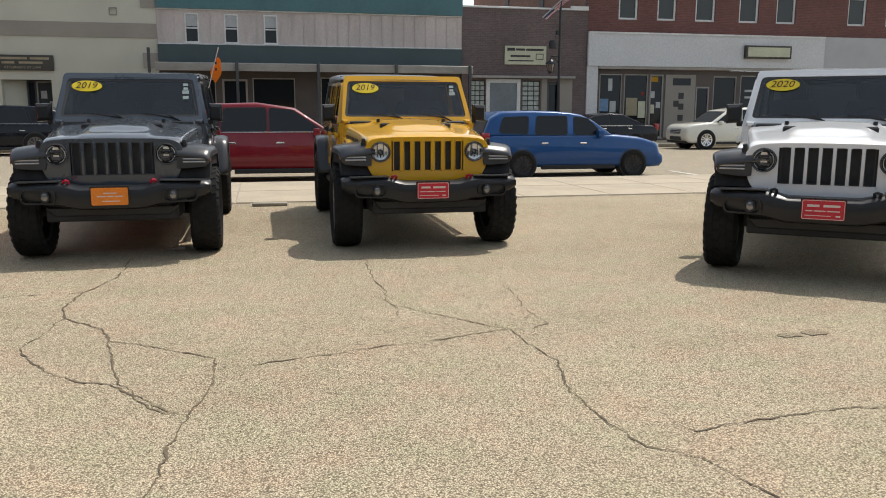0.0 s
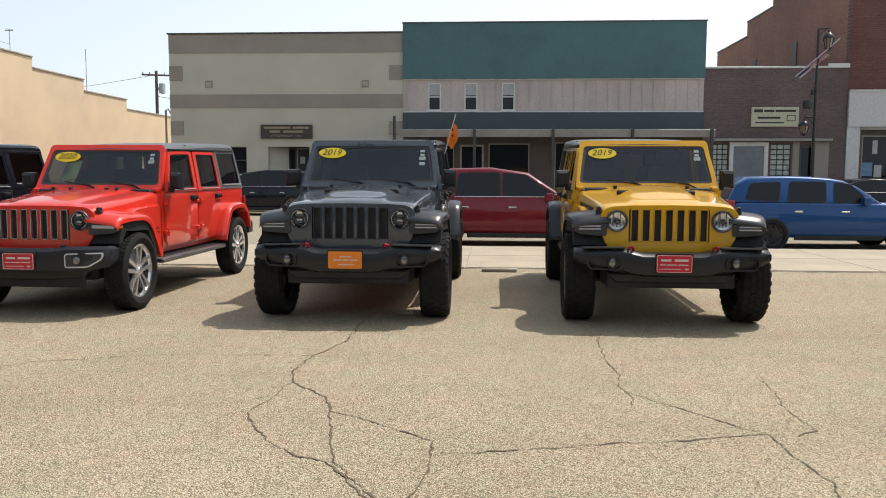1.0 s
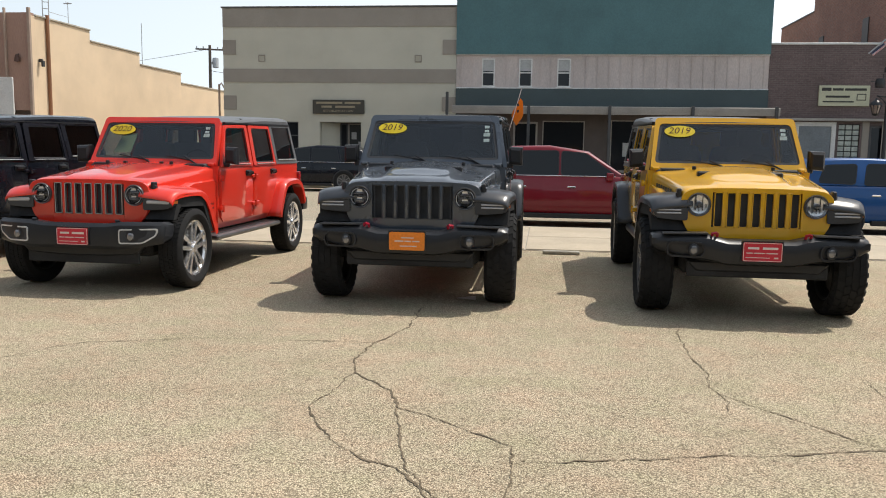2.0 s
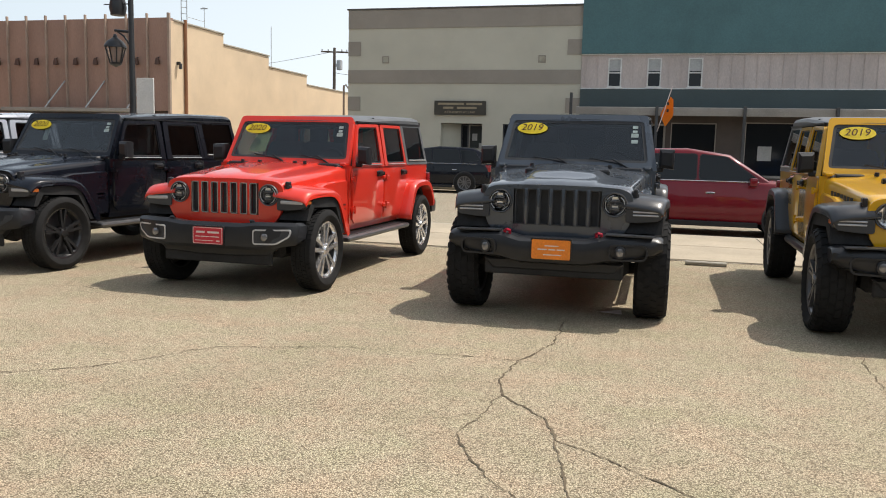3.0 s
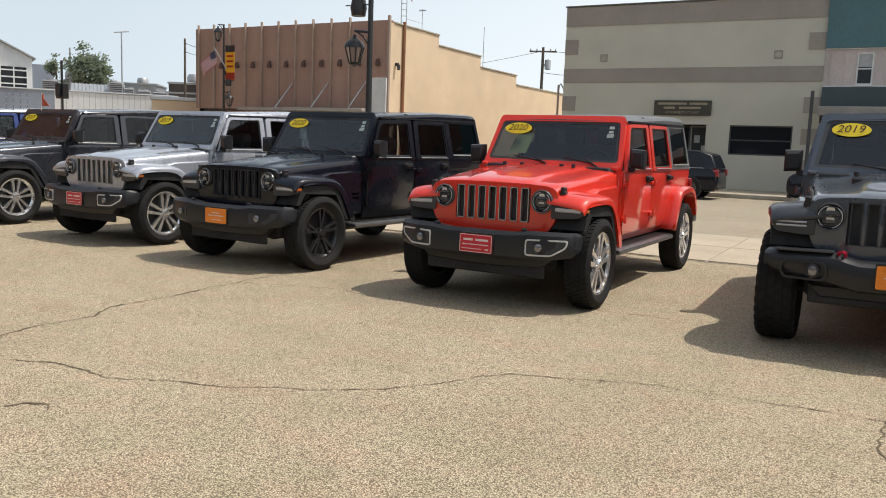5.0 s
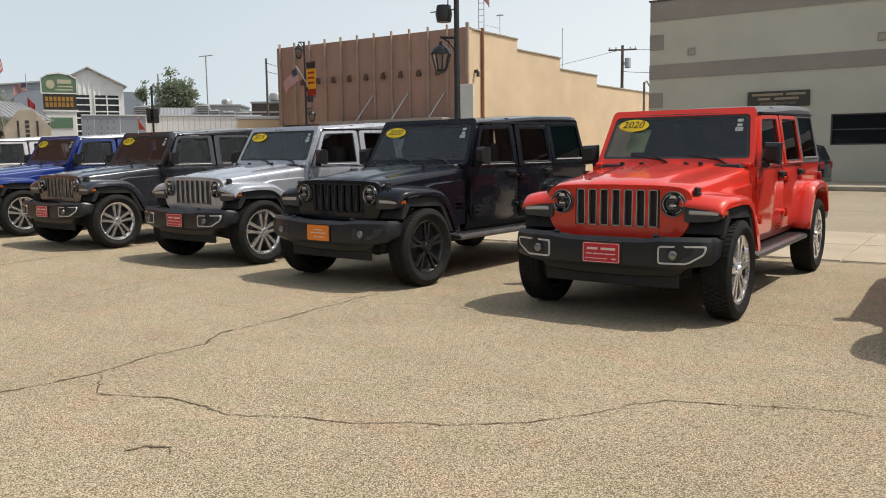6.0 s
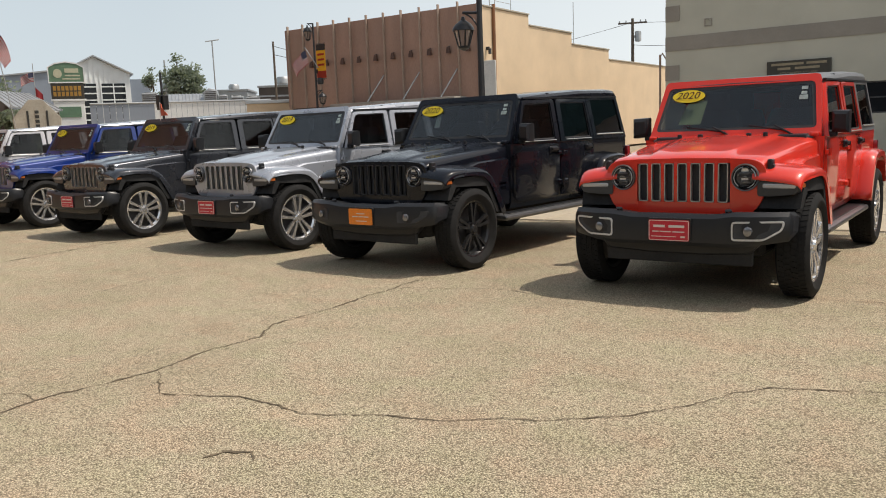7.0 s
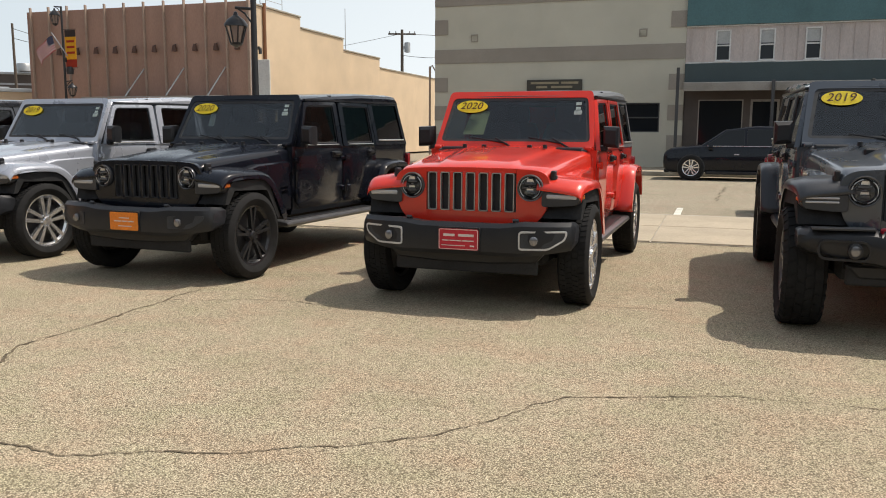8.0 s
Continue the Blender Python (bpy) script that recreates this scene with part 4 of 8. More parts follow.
for x0, x1, z0, z1, mm in ((15.68, 16.13, 1.3, 1.85, "poster_blue"), (16.2, 16.5, 1.25, 1.75, "blind"), (16.1, 16.3, 2.2, 2.75, "blind"), (17.0, 17.55, 1.1, 1.9, "gold"), (17.6, 17.95, 1.0, 1.75, "cream"), (17.74, 17.86, 2.02, 2.15, "banner_red"), (18.2, 18.55, 2.62, 2.85, "banner_yellow"), (18.2, 18.4, 1.9, 2.2, "blind"), (18.48, 18.7, 1.45, 1.72, "blind"), (18.22, 18.4, 1.2, 1.6, "cream"), (23.0, 24.2, 1.9, 2.0, "blind"), (23.0, 24.2, 2.2, 2.3, "blind")):
    part("poster", box(x0, x1, FY + 0.305, FY + 0.315, z0, z1), M[mm], b, "poster in the shop window")
part("side_wall", prism([(FY + 0.35, 0.0), (FY + 0.35, 11.0), (33.7, 11.0), (33.7, 9.9), (37.9, 9.9), (37.9, 9.1), (44.0, 9.1), (44.0, 0.0)], "x", 14.905, 15.25), M["side_brick"], b, "rough red brick side wall with a stepped top")
part("side_coping", box(14.86, 15.3, FY + 0.36, 33.7, 11.004, 11.08), M["coping"], b)
for y0, y1, z in ((33.72, 37.9, 9.9), (37.92, 44.0, 9.1)):
    part("side_coping", box(14.86, 15.3, y0, y1, z + 0.004, z + 0.07), M["coping"], b)
part("back_wall", box(15.25, 34.0, 43.7, 44.0, 0, 9.0), M["side_brick"], b)
part("roof", box(15.25, 34.0, FY + 0.35, 43.7, 8.6, 8.8), M["coping"], b)
for y in (30.0, 36.0):
    part("side_window", box(14.86, 14.90, y, y + 0.7, 6.4, 7.6), M["dark_wall"], b, "bricked dark window")
sg = tagged(part("box_sign", box(22.55, 24.92, FY - 0.32, FY - 0.124, 3.70, 4.28, 0.02), M["sign_dark"], None, "blank cream box sign with dark frame"), category="sign")
sg.matrix_world = FRONT
part("sign_face", box(22.65, 24.82, FY - 0.33, FY - 0.321, 3.78, 4.20), M["cream"], sg)

# corner building with brown siding and sand-coloured flank
b = thing("corner_building", Matrix(), "corner building with brown ribbed siding and sand stucco flank", "building")
CX0, CX1, CY = -34.4, -21.4, 26.2
part("front_wall", box(CX0, CX1 - 0.03, CY, CY + 0.3, 2.95, 7.3), M["rust"], b, "brown sheet siding")
part("corner_trim", box(CX1 - 0.10, CX1 + 0.03, CY - 0.14, CY - 0.003, 0.0, 7.5, 0.01), M["rib"], b, "pale corner trim")
part("corner_return", box(CX1 - 0.025, CX1, CY, CY + 0.297, 0.0, 7.17), M["sand"], b)
part("ground_front", box(CX0, CX1 - 0.36, CY + 0.3, CY + 0.5, 0, 2.95), M["dark_wall"], b)
n_rib = 11      # ribs 1.14 m apart, the last one at the corner
for k in range(n_rib):
    x = CX1 - 0.065 - 1.148 * (n_rib - k)
    part("rib", box(x - 0.035, x + 0.035, CY - 0.14, CY - 0.002, 2.95, 7.5, 0.01), M["rib"], b, "projecting siding rib")
    xm = x + 0.574
    lampb = part("wall_lamp", lathe([(0.0, 0.16), (0.07, 0.14), (0.11, 0.0), (0.13, -0.16), (0.0, -0.17)], (xm, CY - 0.14, 5.28), "z", 12), M["sconce"], b, "small brown wall lamp")
    part("lamp_arm", tube([(xm, CY, 5.46), (xm, CY - 0.14, 5.42)], 0.02, 6), M["lamp_black"], lampb)
part("canopy", box(-30.2, -22.2, CY - 1.2, CY - 0.15, 2.82, 2.99, 0.02), M["awning"], b, "thin flat canopy")
for x in (-27.62, -25.32, -23.02):
    part("canopy_stay", tube([(x, CY - 1.15, 2.99), (x + 0.25, CY - 0.02, 4.35)], 0.035, 6), M["steel"], b, "slanting canopy stay")
flank = [(CY + 0.3, 0.0), (CY + 0.3, 7.17), (31.0, 7.17), (31.0, 6.64), (36.1, 6.62), (36.1, 6.0), (41.4, 6.0), (41.4, 5.4), (64.0, 5.4), (64.0, 0.0)]
part("side_wall", prism(flank, "x", CX1 - 0.35, CX1), M["sand"], b, "sand stucco flank with a stepped top")
for y0, y1, z in ((CY + 0.3, 31.0, 7.18), (31.0, 36.1, 6.64), (36.1, 41.4, 6.01), (41.4, 64, 5.41)):
    part("tile_coping", box(CX1 - 0.42, CX1 + 0.07, y0 + 0.003, y1, z - 0.006, z + 0.075, 0.015), M["kerb"], b, "weathered coping")
part("back_wall", box(CX0, CX1 - 0.35, 63.7, 64.0, 0, 5.3), M["sand"], b)
part("side_wall", box(CX0, CX0 + 0.3, CY + 0.3, 64, 0, 7.1), M["rust"], b)
part("roof", box(CX0 + 0.3, CX1 - 0.36, CY + 0.3, 63.7, 4.9, 5.1), M["coping"], b)
part("conduit", tube([(CX1 + 0.07, CY + 1.15, 0.0), (CX1 + 0.07, CY + 1.15, 7.35)], 0.085, 10), M["rust_pipe"], b, "rusty pipe")
part("flank_lamp", put_box(box(CX1 + 0.001, CX1 + 0.18, CY + 0.45, CY + 0.58, 5.15, 5.30, 0.02), CX1 + 0.14, CX1 + 0.24, CY + 0.43, CY + 0.60, 4.95, 5.22, 0.02), M["lamp_black"], b, "dark wall lamp")


# ---- boxy off-road cars ----
def wheel_mesh_tyre(r, w, blocks, rim_r, lugs=True):
    """Tyre round the x axis: a rounded carcass with rows of tread blocks."""
    h = w / 2
    prof = [(rim_r, -h * 0.72), (rim_r + 0.02, -h * 0.86), (rim_r + (r - rim_r) * 0.5, -h), (r - 0.035, -h * 0.94), (r - 0.012, -h * 0.8),
            (r - 0.012, h * 0.8), (r - 0.035, h * 0.94), (rim_r + (r - rim_r) * 0.5, h), (rim_r + 0.02, h * 0.86), (rim_r, h * 0.72)]
    bm = lathe(prof, n=40)
    rows = [(-0.78, -0.44), (-0.36, -0.03), (0.03, 0.36), (0.44, 0.78)]
    for j, (a, b) in enumerate(rows):
        for k in range(blocks):
            t = 2 * math.pi * (k + 0.5 * (j % 2)) / blocks
            d = math.pi / blocks * 0.76
            skew = 0.25 * d * (1 if j % 2 else -1)
            vs = []
            for rr in (r - 0.016, r - 0.006):
                for x, tt in ((a * h, t - d + skew), (b * h, t - d - skew), (b * h, t + d - skew), (a * h, t + d + skew)):
                    vs.append(bm.verts.new((x, rr * math.cos(tt), rr * math.sin(tt))))
            for q in ((4, 5, 6, 7), (0, 1, 5, 4), (1, 2, 6, 5), (2, 3, 7, 6), (3, 0, 4, 7)):
                bm.faces.new([vs[i] for i in q])
    # side lugs
    for s in (-1, 1) if lugs else ():
        for k in range(blocks):
            t, d = 2 * math.pi * k / blocks, math.pi / blocks * 0.5
            vs = [bm.verts.new((s * x, rr * math.cos(tt), rr * math.sin(tt))) for x, rr in ((h * 0.975, r - 0.07), (h * 0.99, r - 0.03), (h * 0.82, r - 0.008)) for tt in (t - d, t + d)]
            bm.faces.new((vs[0], vs[1], vs[3], vs[2]))
            bm.faces.new((vs[2], vs[3], vs[5], vs[4]))
            bm.faces.new((vs[0], vs[2], vs[4]))
            bm.faces.new((vs[1], vs[5], vs[3]))
    return bm


def wheel_mesh_rim(rr, w, style):
    """Alloy rim, outer face towards +x."""
    h = w / 2
    bm = lathe([(rr - 0.028, h * 0.56), (rr - 0.012, h * 0.72), (rr + 0.006, h * 0.78), (rr + 0.006, h * 0.7)], n=40)
    face = h * 0.66
    def spoke(t, half_in, half_out, r0, r1, twist=0.0, deep=0.035):
        c, s = math.cos(t), math.sin(t)
        vs = []
        for x in (face - deep, face):
            for r, hw, dx, off in ((r0, half_in, 0.0, twist * 0.4), (r1, half_out, 0.012, twist)):
                for sg in (-1, 1):
                    tang = off + sg * hw
                    vs.append(bm.verts.new((x + dx, r * c - tang * s, r * s + tang * c)))
        for q in ((0, 1, 3, 2), (4, 6, 7, 5), (0, 4, 5, 1), (2, 3, 7, 6), (0, 2, 6, 4), (1, 5, 7, 3)):
            bm.faces.new([vs[i] for i in q])
    for k in range(5):
        t = 2 * math.pi * k / 5 + math.pi / 2
        if style == "twin":
            for sg in (-1, 1):
                spoke(t, 0.0145, 0.022, 0.045, rr - 0.012, sg * 0.054)
        else:
            for sg in (-1, 1):
                spoke(t + sg * 0.2, 0.012, 0.015, 0.05, rr - 0.015, -sg * 0.012)
    put_lathe(bm, [(0.0, face + 0.02), (0.035, face + 0.018), (0.045, face), (0.07, face - 0.005), (0.078, face - 0.04), (0.0, face - 0.04)], n=20)
    for k in range(5):
        t = 2 * math.pi * k / 5 + math.pi / 2 + 0.63
        put_lathe(bm, [(0.0, face + 0.012), (0.01, face + 0.01), (0.011, face - 0.02)], (0, 0.058 * math.cos(t), 0.058 * math.sin(t)), n=8)
    return bm


def rim_barrel_bm(rr, w):
    h = w / 2
    return lathe([(rr + 0.004, -h * 0.74), (rr - 0.02, -h * 0.6), (rr - 0.035, 0.0), (rr - 0.03, h * 0.555), (rr - 0.04, h * 0.1), (0.0, h * 0.1)], n=32)


RIM = 0.675     # rim radius as a share of the tyre's


def wheel_brake(rr):
    return lathe([(0.0, -0.03), (rr * 0.74, -0.03), (rr * 0.74, -0.01), (rr * 0.5, -0.008), (0.0, 0.0)], n=24)


def add_wheel(parent, x, y, z, r, w, style, rim_mat, side, blocks=26, rim_r=None, name="wheel", lugs=False):
    rim_r = rim_r or r * RIM
    hub = part(name, lambda: wheel_brake(rim_r), M["barrel"], parent, key=("brake", rim_r))
    hub.matrix_local = pose(x, y, z, 0, 0, 0 if side > 0 else 180)
    part("tyre", lambda: wheel_mesh_tyre(r, w, blocks, rim_r, lugs), M["rubber"], hub, "black rubber tyre", key=("tyre", r, w, blocks, rim_r))
    part("rim_barrel", lambda: rim_barrel_bm(rim_r, w), M["barrel"], hub, "dark rim barrel", key=("barrel", rim_r, w))
    part("rim", lambda: wheel_mesh_rim(rim_r, w, style), rim_mat, hub, "", key=("rim", rim_r, w, style), sharp=25)
    return hub


def belt_x(z, base_x=0.775, lean=0.2):
    """Half width of the cabin side at a height above the belt line."""
    return base_x - max(0.0, z - 1.22) * lean


def side_place(side, off=0.0):
    return lambda y, z, d: (side * (belt_x(z) + off - d), y, z)


WS0, WS1 = Vector((0, 0.87, 1.185)), Vector((0, 1.15, 1.692))     # foot and head of the windscreen


def screen_place(off=0.0):
    up = (WS1 - WS0).normalized()
    out = Vector((0, -up.z, up.y))
    return lambda u, v, d: tuple(Vector((u, 0, 0)) + WS0 + up * v + out * (off - d))


def smooth(pts, passes=2):
    """Round a polyline by cutting its corners; the ends stay."""
    for _ in range(passes):
        out = [pts[0]]
        for a, b in zip(pts, pts[1:]):
            out += [tuple(p * 0.75 + q * 0.25 for p, q in zip(a, b)), tuple(p * 0.25 + q * 0.75 for p, q in zip(a, b))]
        pts = out + [pts[-1]]
    return pts


def hood_bm(dome):
    rings = []
    for k in range(21):
        t = (k / 20) ** 1.35
        y = -0.622 + 1.262 * t
        hw = 0.598 + 0.098 * t
        top = 1.083 + 0.104 * t - 0.03 * (1 - min(1, t / 0.09)) ** 2
        side = 0.955 + 0.03 * t
        rise = 0.028 * min(1, t * 6)
        b = 0.25 + 0.13 * t
        bulge = dome * max(0.0, min(1, (t - 0.2) * 7)) * max(0.0, min(1, (0.93 - t) * 9))
        prof = smooth([(hw + 0.012, side), (hw + 0.004, top - 0.08), (hw - 0.006, top - 0.028), (hw - 0.05, top - 0.002), (b + 0.05, top + rise * 0.35), (b + 0.02, top + rise), (b * 0.86, top + rise + bulge * 0.9), (b * 0.6, top + rise + bulge), (0.0, top + rise + bulge * 1.1 + 0.006)], 1)
        rings.append([(x, y, z) for x, z in prof] + [(-x, y, z) for x, z in prof[-2::-1]])
    bm = loft(rings, caps=False, closed=False)
    bm.verts.ensure_lookup_table()
    first = list(bm.verts[:len(rings[0])])
    for dy, dz in ((-0.012, -0.003), (-0.014, -0.008)):
        nxt = [bm.verts.new((p[0] * 0.99, rings[0][i][1] + dy, rings[0][i][2] + dz)) for i, p in enumerate(rings[0])]
        for i in range(len(nxt) - 1):
            bm.faces.new((first[i], first[i + 1], nxt[i + 1], nxt[i]))
        first = nxt
    return bm


GR_X = 0.357   # half width of the seven slots


def grille_outline():
    half = [(0.0, 1.085)] + smooth([(0.40, 1.08), (0.53, 1.072), (0.60, 1.03), (0.618, 0.95), (0.605, 0.84), (0.57, 0.74), (0.50, 0.668), (0.42, 0.66)])
    return half


def grille_bm():
    bm = bmesh.new()
    h = grille_outline()
    y0, y1 = -0.645, -0.585
    for s in (-1, 1):
        poly = [(s * GR_X, 1.048), (s * GR_X, 1.082)] + [(s * x, z) for x, z in h[1:]] + [(s * GR_X, 0.66), (s * GR_X, 0.755)]
        put_prism(bm, poly, "y", y0, y1, 0.008)
    put_prism(bm, [(-GR_X, 1.048), (GR_X, 1.048), (GR_X, 1.082), (0, 1.086), (-GR_X, 1.082)], "y", y0, y1)
    put_prism(bm, [(-GR_X, 0.66), (GR_X, 0.66), (GR_X, 0.755), (-GR_X, 0.755)], "y", y0, y1)
    pitch = 2 * GR_X / 7
    for i in range(1, 7):
        x = -GR_X + i * pitch
        put_box(bm, x - 0.0145, x + 0.0145, y0 - 0.004, y1, 0.75, 1.055, 0.008, 2)
    return bm


def slot_trim_bm(i):
    pitch = 2 * GR_X / 7
    x = -GR_X + (i + 0.5) * pitch
    o = rounded(x - 0.037, x + 0.037, 0.755, 1.048, 0.016, 3)
    return frame_of(o, inset(o, 0.007), lambda u, v, d: (u, -0.652 + d, v), 0.03)


def fender_front_bm(s):
    """Front wheel flare: a rounded arch that slopes down and back towards its outer edge."""
    outer = smooth([(-0.60, 0.895), (-0.606, 0.912), (-0.575, 0.942), (-0.48, 0.986), (-0.35, 1.003), (-0.05, 1.006), (0.18, 1.0), (0.30, 0.965), (0.42, 0.87), (0.60, 0.56), (0.60, 0.50)])
    inner = smooth([(-0.545, 0.905), (-0.535, 0.908), (-0.50, 0.912), (-0.46, 0.92), (-0.28, 0.935), (-0.05, 0.935), (0.14, 0.925), (0.24, 0.885), (0.35, 0.80), (0.52, 0.52), (0.54, 0.50)])
    rings = []
    for x, k, fall in ((0.56, 0.97, -0.02), (0.66, 0.99, -0.01), (0.78, 1.0, 0.003), (0.86, 0.995, 0.016), (0.895, 0.985, 0.028), (0.912, 0.97, 0.044), (0.918, 0.95, 0.064)):
        ring = [(s * x, y * (k if y < 0 else 1 - (1 - k) * 0.3), z - fall * min(1, max(0, (z - 0.55) / 0.3))) for y, z in outer]
        ring += [(s * x, y * (k if y < 0 else 1), min(z, z + 0.045 - fall)) for y, z in inner[::-1]]
        rings.append(ring)
    return loft(rings)


def fender_rear_bm(s):
    outer = [(2.44, 0.52), (2.44, 0.58), (2.62, 0.90), (2.74, 0.985), (3.10, 1.005), (3.36, 0.985), (3.50, 0.88), (3.62, 0.70), (3.62, 0.64)]
    inner = [(2.51, 0.50), (2.52, 0.55), (2.69, 0.84), (2.79, 0.905), (3.10, 0.925), (3.31, 0.905), (3.43, 0.82), (3.53, 0.67), (3.53, 0.62)]
    outer, inner = smooth(outer), smooth(inner)
    rings = []
    for x, sh in ((0.70, 0.0), (0.86, 0.0), (0.915, -0.02), (0.935, -0.05)):
        rings.append([(s * x, 3.03 + (y - 3.03) * (1 + sh), 0.7 + (z - 0.7) * (1 + sh * 2)) for y, z in outer] + [(s * x, y, z) for y, z in inner[::-1]])
    return loft(rings)


def tub_bm():
    bm = bmesh.new()
    def block(y0, y1, z0, z1, hw0, hw1):
        rings = []
        for t in (0, 0.1, 0.85, 1.0):
            z = z0 + (z1 - z0) * t
            hw = hw0 + (hw1 - hw0) * (0.6 if t == 0.1 else t)
            if t == 0:
                hw -= 0.01
            rings.append([(-hw, y0, z), (hw, y0, z), (hw, y1, z), (-hw, y1, z)])
        put_loft(bm, rings)
    block(0.60, 2.56, 0.50, 1.225, 0.735, 0.765)
    block(2.55, 3.60, 0.93, 1.225, 0.765, 0.765)
    block(3.5, 3.66, 0.60, 1.225, 0.75, 0.765)
    block(2.5, 3.6, 0.5, 1.0, 0.6, 0.6)
    # cowl between hood and screen
    put_prism(bm, [(0.50, 1.05), (0.74, 1.05), (0.74, 1.225), (0.64, 1.208), (0.50, 1.185)], "x", -0.69, 0.69, 0.01)
    put_prism(bm, [(0.30, 0.60), (0.62, 0.55), (0.62, 1.0), (0.30, 0.99)], "x", -0.70, 0.70, 0.012)
    put_prism(bm, [(0.585, 0.98), (0.74, 0.98), (0.74, 1.222), (0.65, 1.213), (0.60, 1.20)], "x", -0.742, 0.742, 0.014)
    return bm


def door_bm(s, which):
    """A door skin that swells gently outwards between sill and belt line."""
    rings = []
    for k in range(13):
        z = 0.565 + 0.65 * k / 12
        if which == 0:
            y0, y1 = (0.76 - 0.10 * min(1, (z - 0.565) / 0.06), 1.66)
        else:
            y0, y1 = 1.675, 2.43 + 0.155 * min(1, (z - 0.565) / 0.335)
        x = 0.762 + 0.018 * math.sin(math.pi * min(1, max(0, (z - 0.50) / 0.80))) - (0.008 if k in (0, 12) else 0)
        rings.append([(s * (x - 0.035), y0, z), (s * (x - 0.012), y0, z), (s * x, y0 + 0.014, z), (s * (x + 0.002), (y0 + y1) / 2, z), (s * x, y1 - 0.014, z), (s * (x - 0.012), y1, z), (s * (x - 0.035), y1, z)])
    return loft(rings)


def door_win(which):
    if which == 0:
        return [(0.735, 1.215), (1.065, 1.632), (1.655, 1.64), (1.66, 1.215)]
    return [(1.68, 1.215), (1.685, 1.64), (2.52, 1.638), (2.585, 1.215)]


def roof_bm():
    rings = []
    for y, zt, zs, hw in ((0.99, 1.656, 1.63, 0.655), (1.05, 1.674, 1.63, 0.672), (1.4, 1.706, 1.65, 0.688), (2.3, 1.742, 1.65, 0.692), (3.3, 1.745, 1.65, 0.688), (3.50, 1.737, 1.65, 0.681), (3.56, 1.715, 1.655, 0.671)):
        prof = [(hw, zs), (hw, zt - 0.045), (hw - 0.02, zt - 0.016), (hw - 0.08, zt), (hw - 0.3, zt + 0.006), (0.0, zt + 0.01)]
        rings.append([(x, y, z) for x, z in prof] + [(-x, y, z) for x, z in prof[-2::-1]])
    return loft(rings)


def quarter_frame(s):
    o = [(2.60, 1.225), (2.54, 1.66), (3.53, 1.66), (3.66, 1.225)]
    i = [(2.69, 1.285), (2.635, 1.625), (3.475, 1.625), (3.565, 1.285)]
    return frame_of(o, i, side_place(s, 0.0), 0.04), i


def bumper_plastic_bm():
    rings = []
    for x in (-0.90, -0.87, -0.78, -0.62, -0.46, -0.3, 0.0, 0.3, 0.46, 0.62, 0.78, 0.87, 0.90):
        a = abs(x)
        back = 0.0 if a < 0.5 else 0.55 * (a - 0.5) ** 1.7
        ztop = 0.705 if a < 0.44 else 0.725
        zbot = 0.47 if a < 0.5 else 0.47 + 0.14 * (a - 0.5)
        if a > 0.88:
            ztop, zbot, back = ztop - 0.03, zbot + 0.03, back + 0.02
        yf = -0.75 + back
        rings.append([(x, yf + 0.03, zbot), (x, yf + 0.005, zbot + 0.03), (x, yf, 0.60), (x, yf + 0.012, ztop - 0.03), (x, yf + 0.045, ztop), (x, yf + 0.18, ztop - 0.01), (x, yf + 0.18, zbot + 0.02)])
    bm = loft(rings)
    put_prism(bm, [(-0.66, 0.50), (0.66, 0.50), (0.56, 0.41), (0.2, 0.39), (-0.2, 0.39), (-0.56, 0.41)], "y", -0.62, -0.52, 0.015)
    return bm


def bumper_steel_bm():
    rings = []
    for x in (-0.93, -0.915, -0.86, -0.78, -0.66, -0.53, -0.42, -0.34, -0.26, 0.0, 0.26, 0.34, 0.42, 0.53, 0.66, 0.78, 0.86, 0.915, 0.93):
        a = abs(x)
        back = 0.0 if a < 0.36 else 0.10 * (a - 0.36) + 0.22 * max(0, a - 0.6) ** 1.5
        up = min(1, max(0, (a - 0.28) / 0.12))
        ztop, zbot = 0.685 + 0.04 * up, 0.475 + 0.035 * up
        if a > 0.5:
            zbot += 0.16 * (a - 0.5)
        if a > 0.9:
            ztop, zbot = ztop - 0.025 * (a - 0.9) / 0.03, zbot + 0.02
        yf, mid = -0.72 + back, (ztop + zbot) / 2
        rings.append([(x, yf + 0.07, zbot), (x, yf + 0.02, zbot + 0.02), (x, yf, mid - 0.02), (x, yf, mid + 0.03), (x, yf + 0.012, ztop - 0.03), (x, yf + 0.045, ztop - 0.004), (x, yf + 0.08, ztop), (x, yf + 0.2, ztop), (x, yf + 0.2, zbot + 0.02)])
    bm = loft(rings)
    put_prism(bm, [(-0.60, 0.50), (0.60, 0.50), (0.50, 0.41), (-0.50, 0.41)], "y", -0.60, -0.50, 0.015)
    return bm


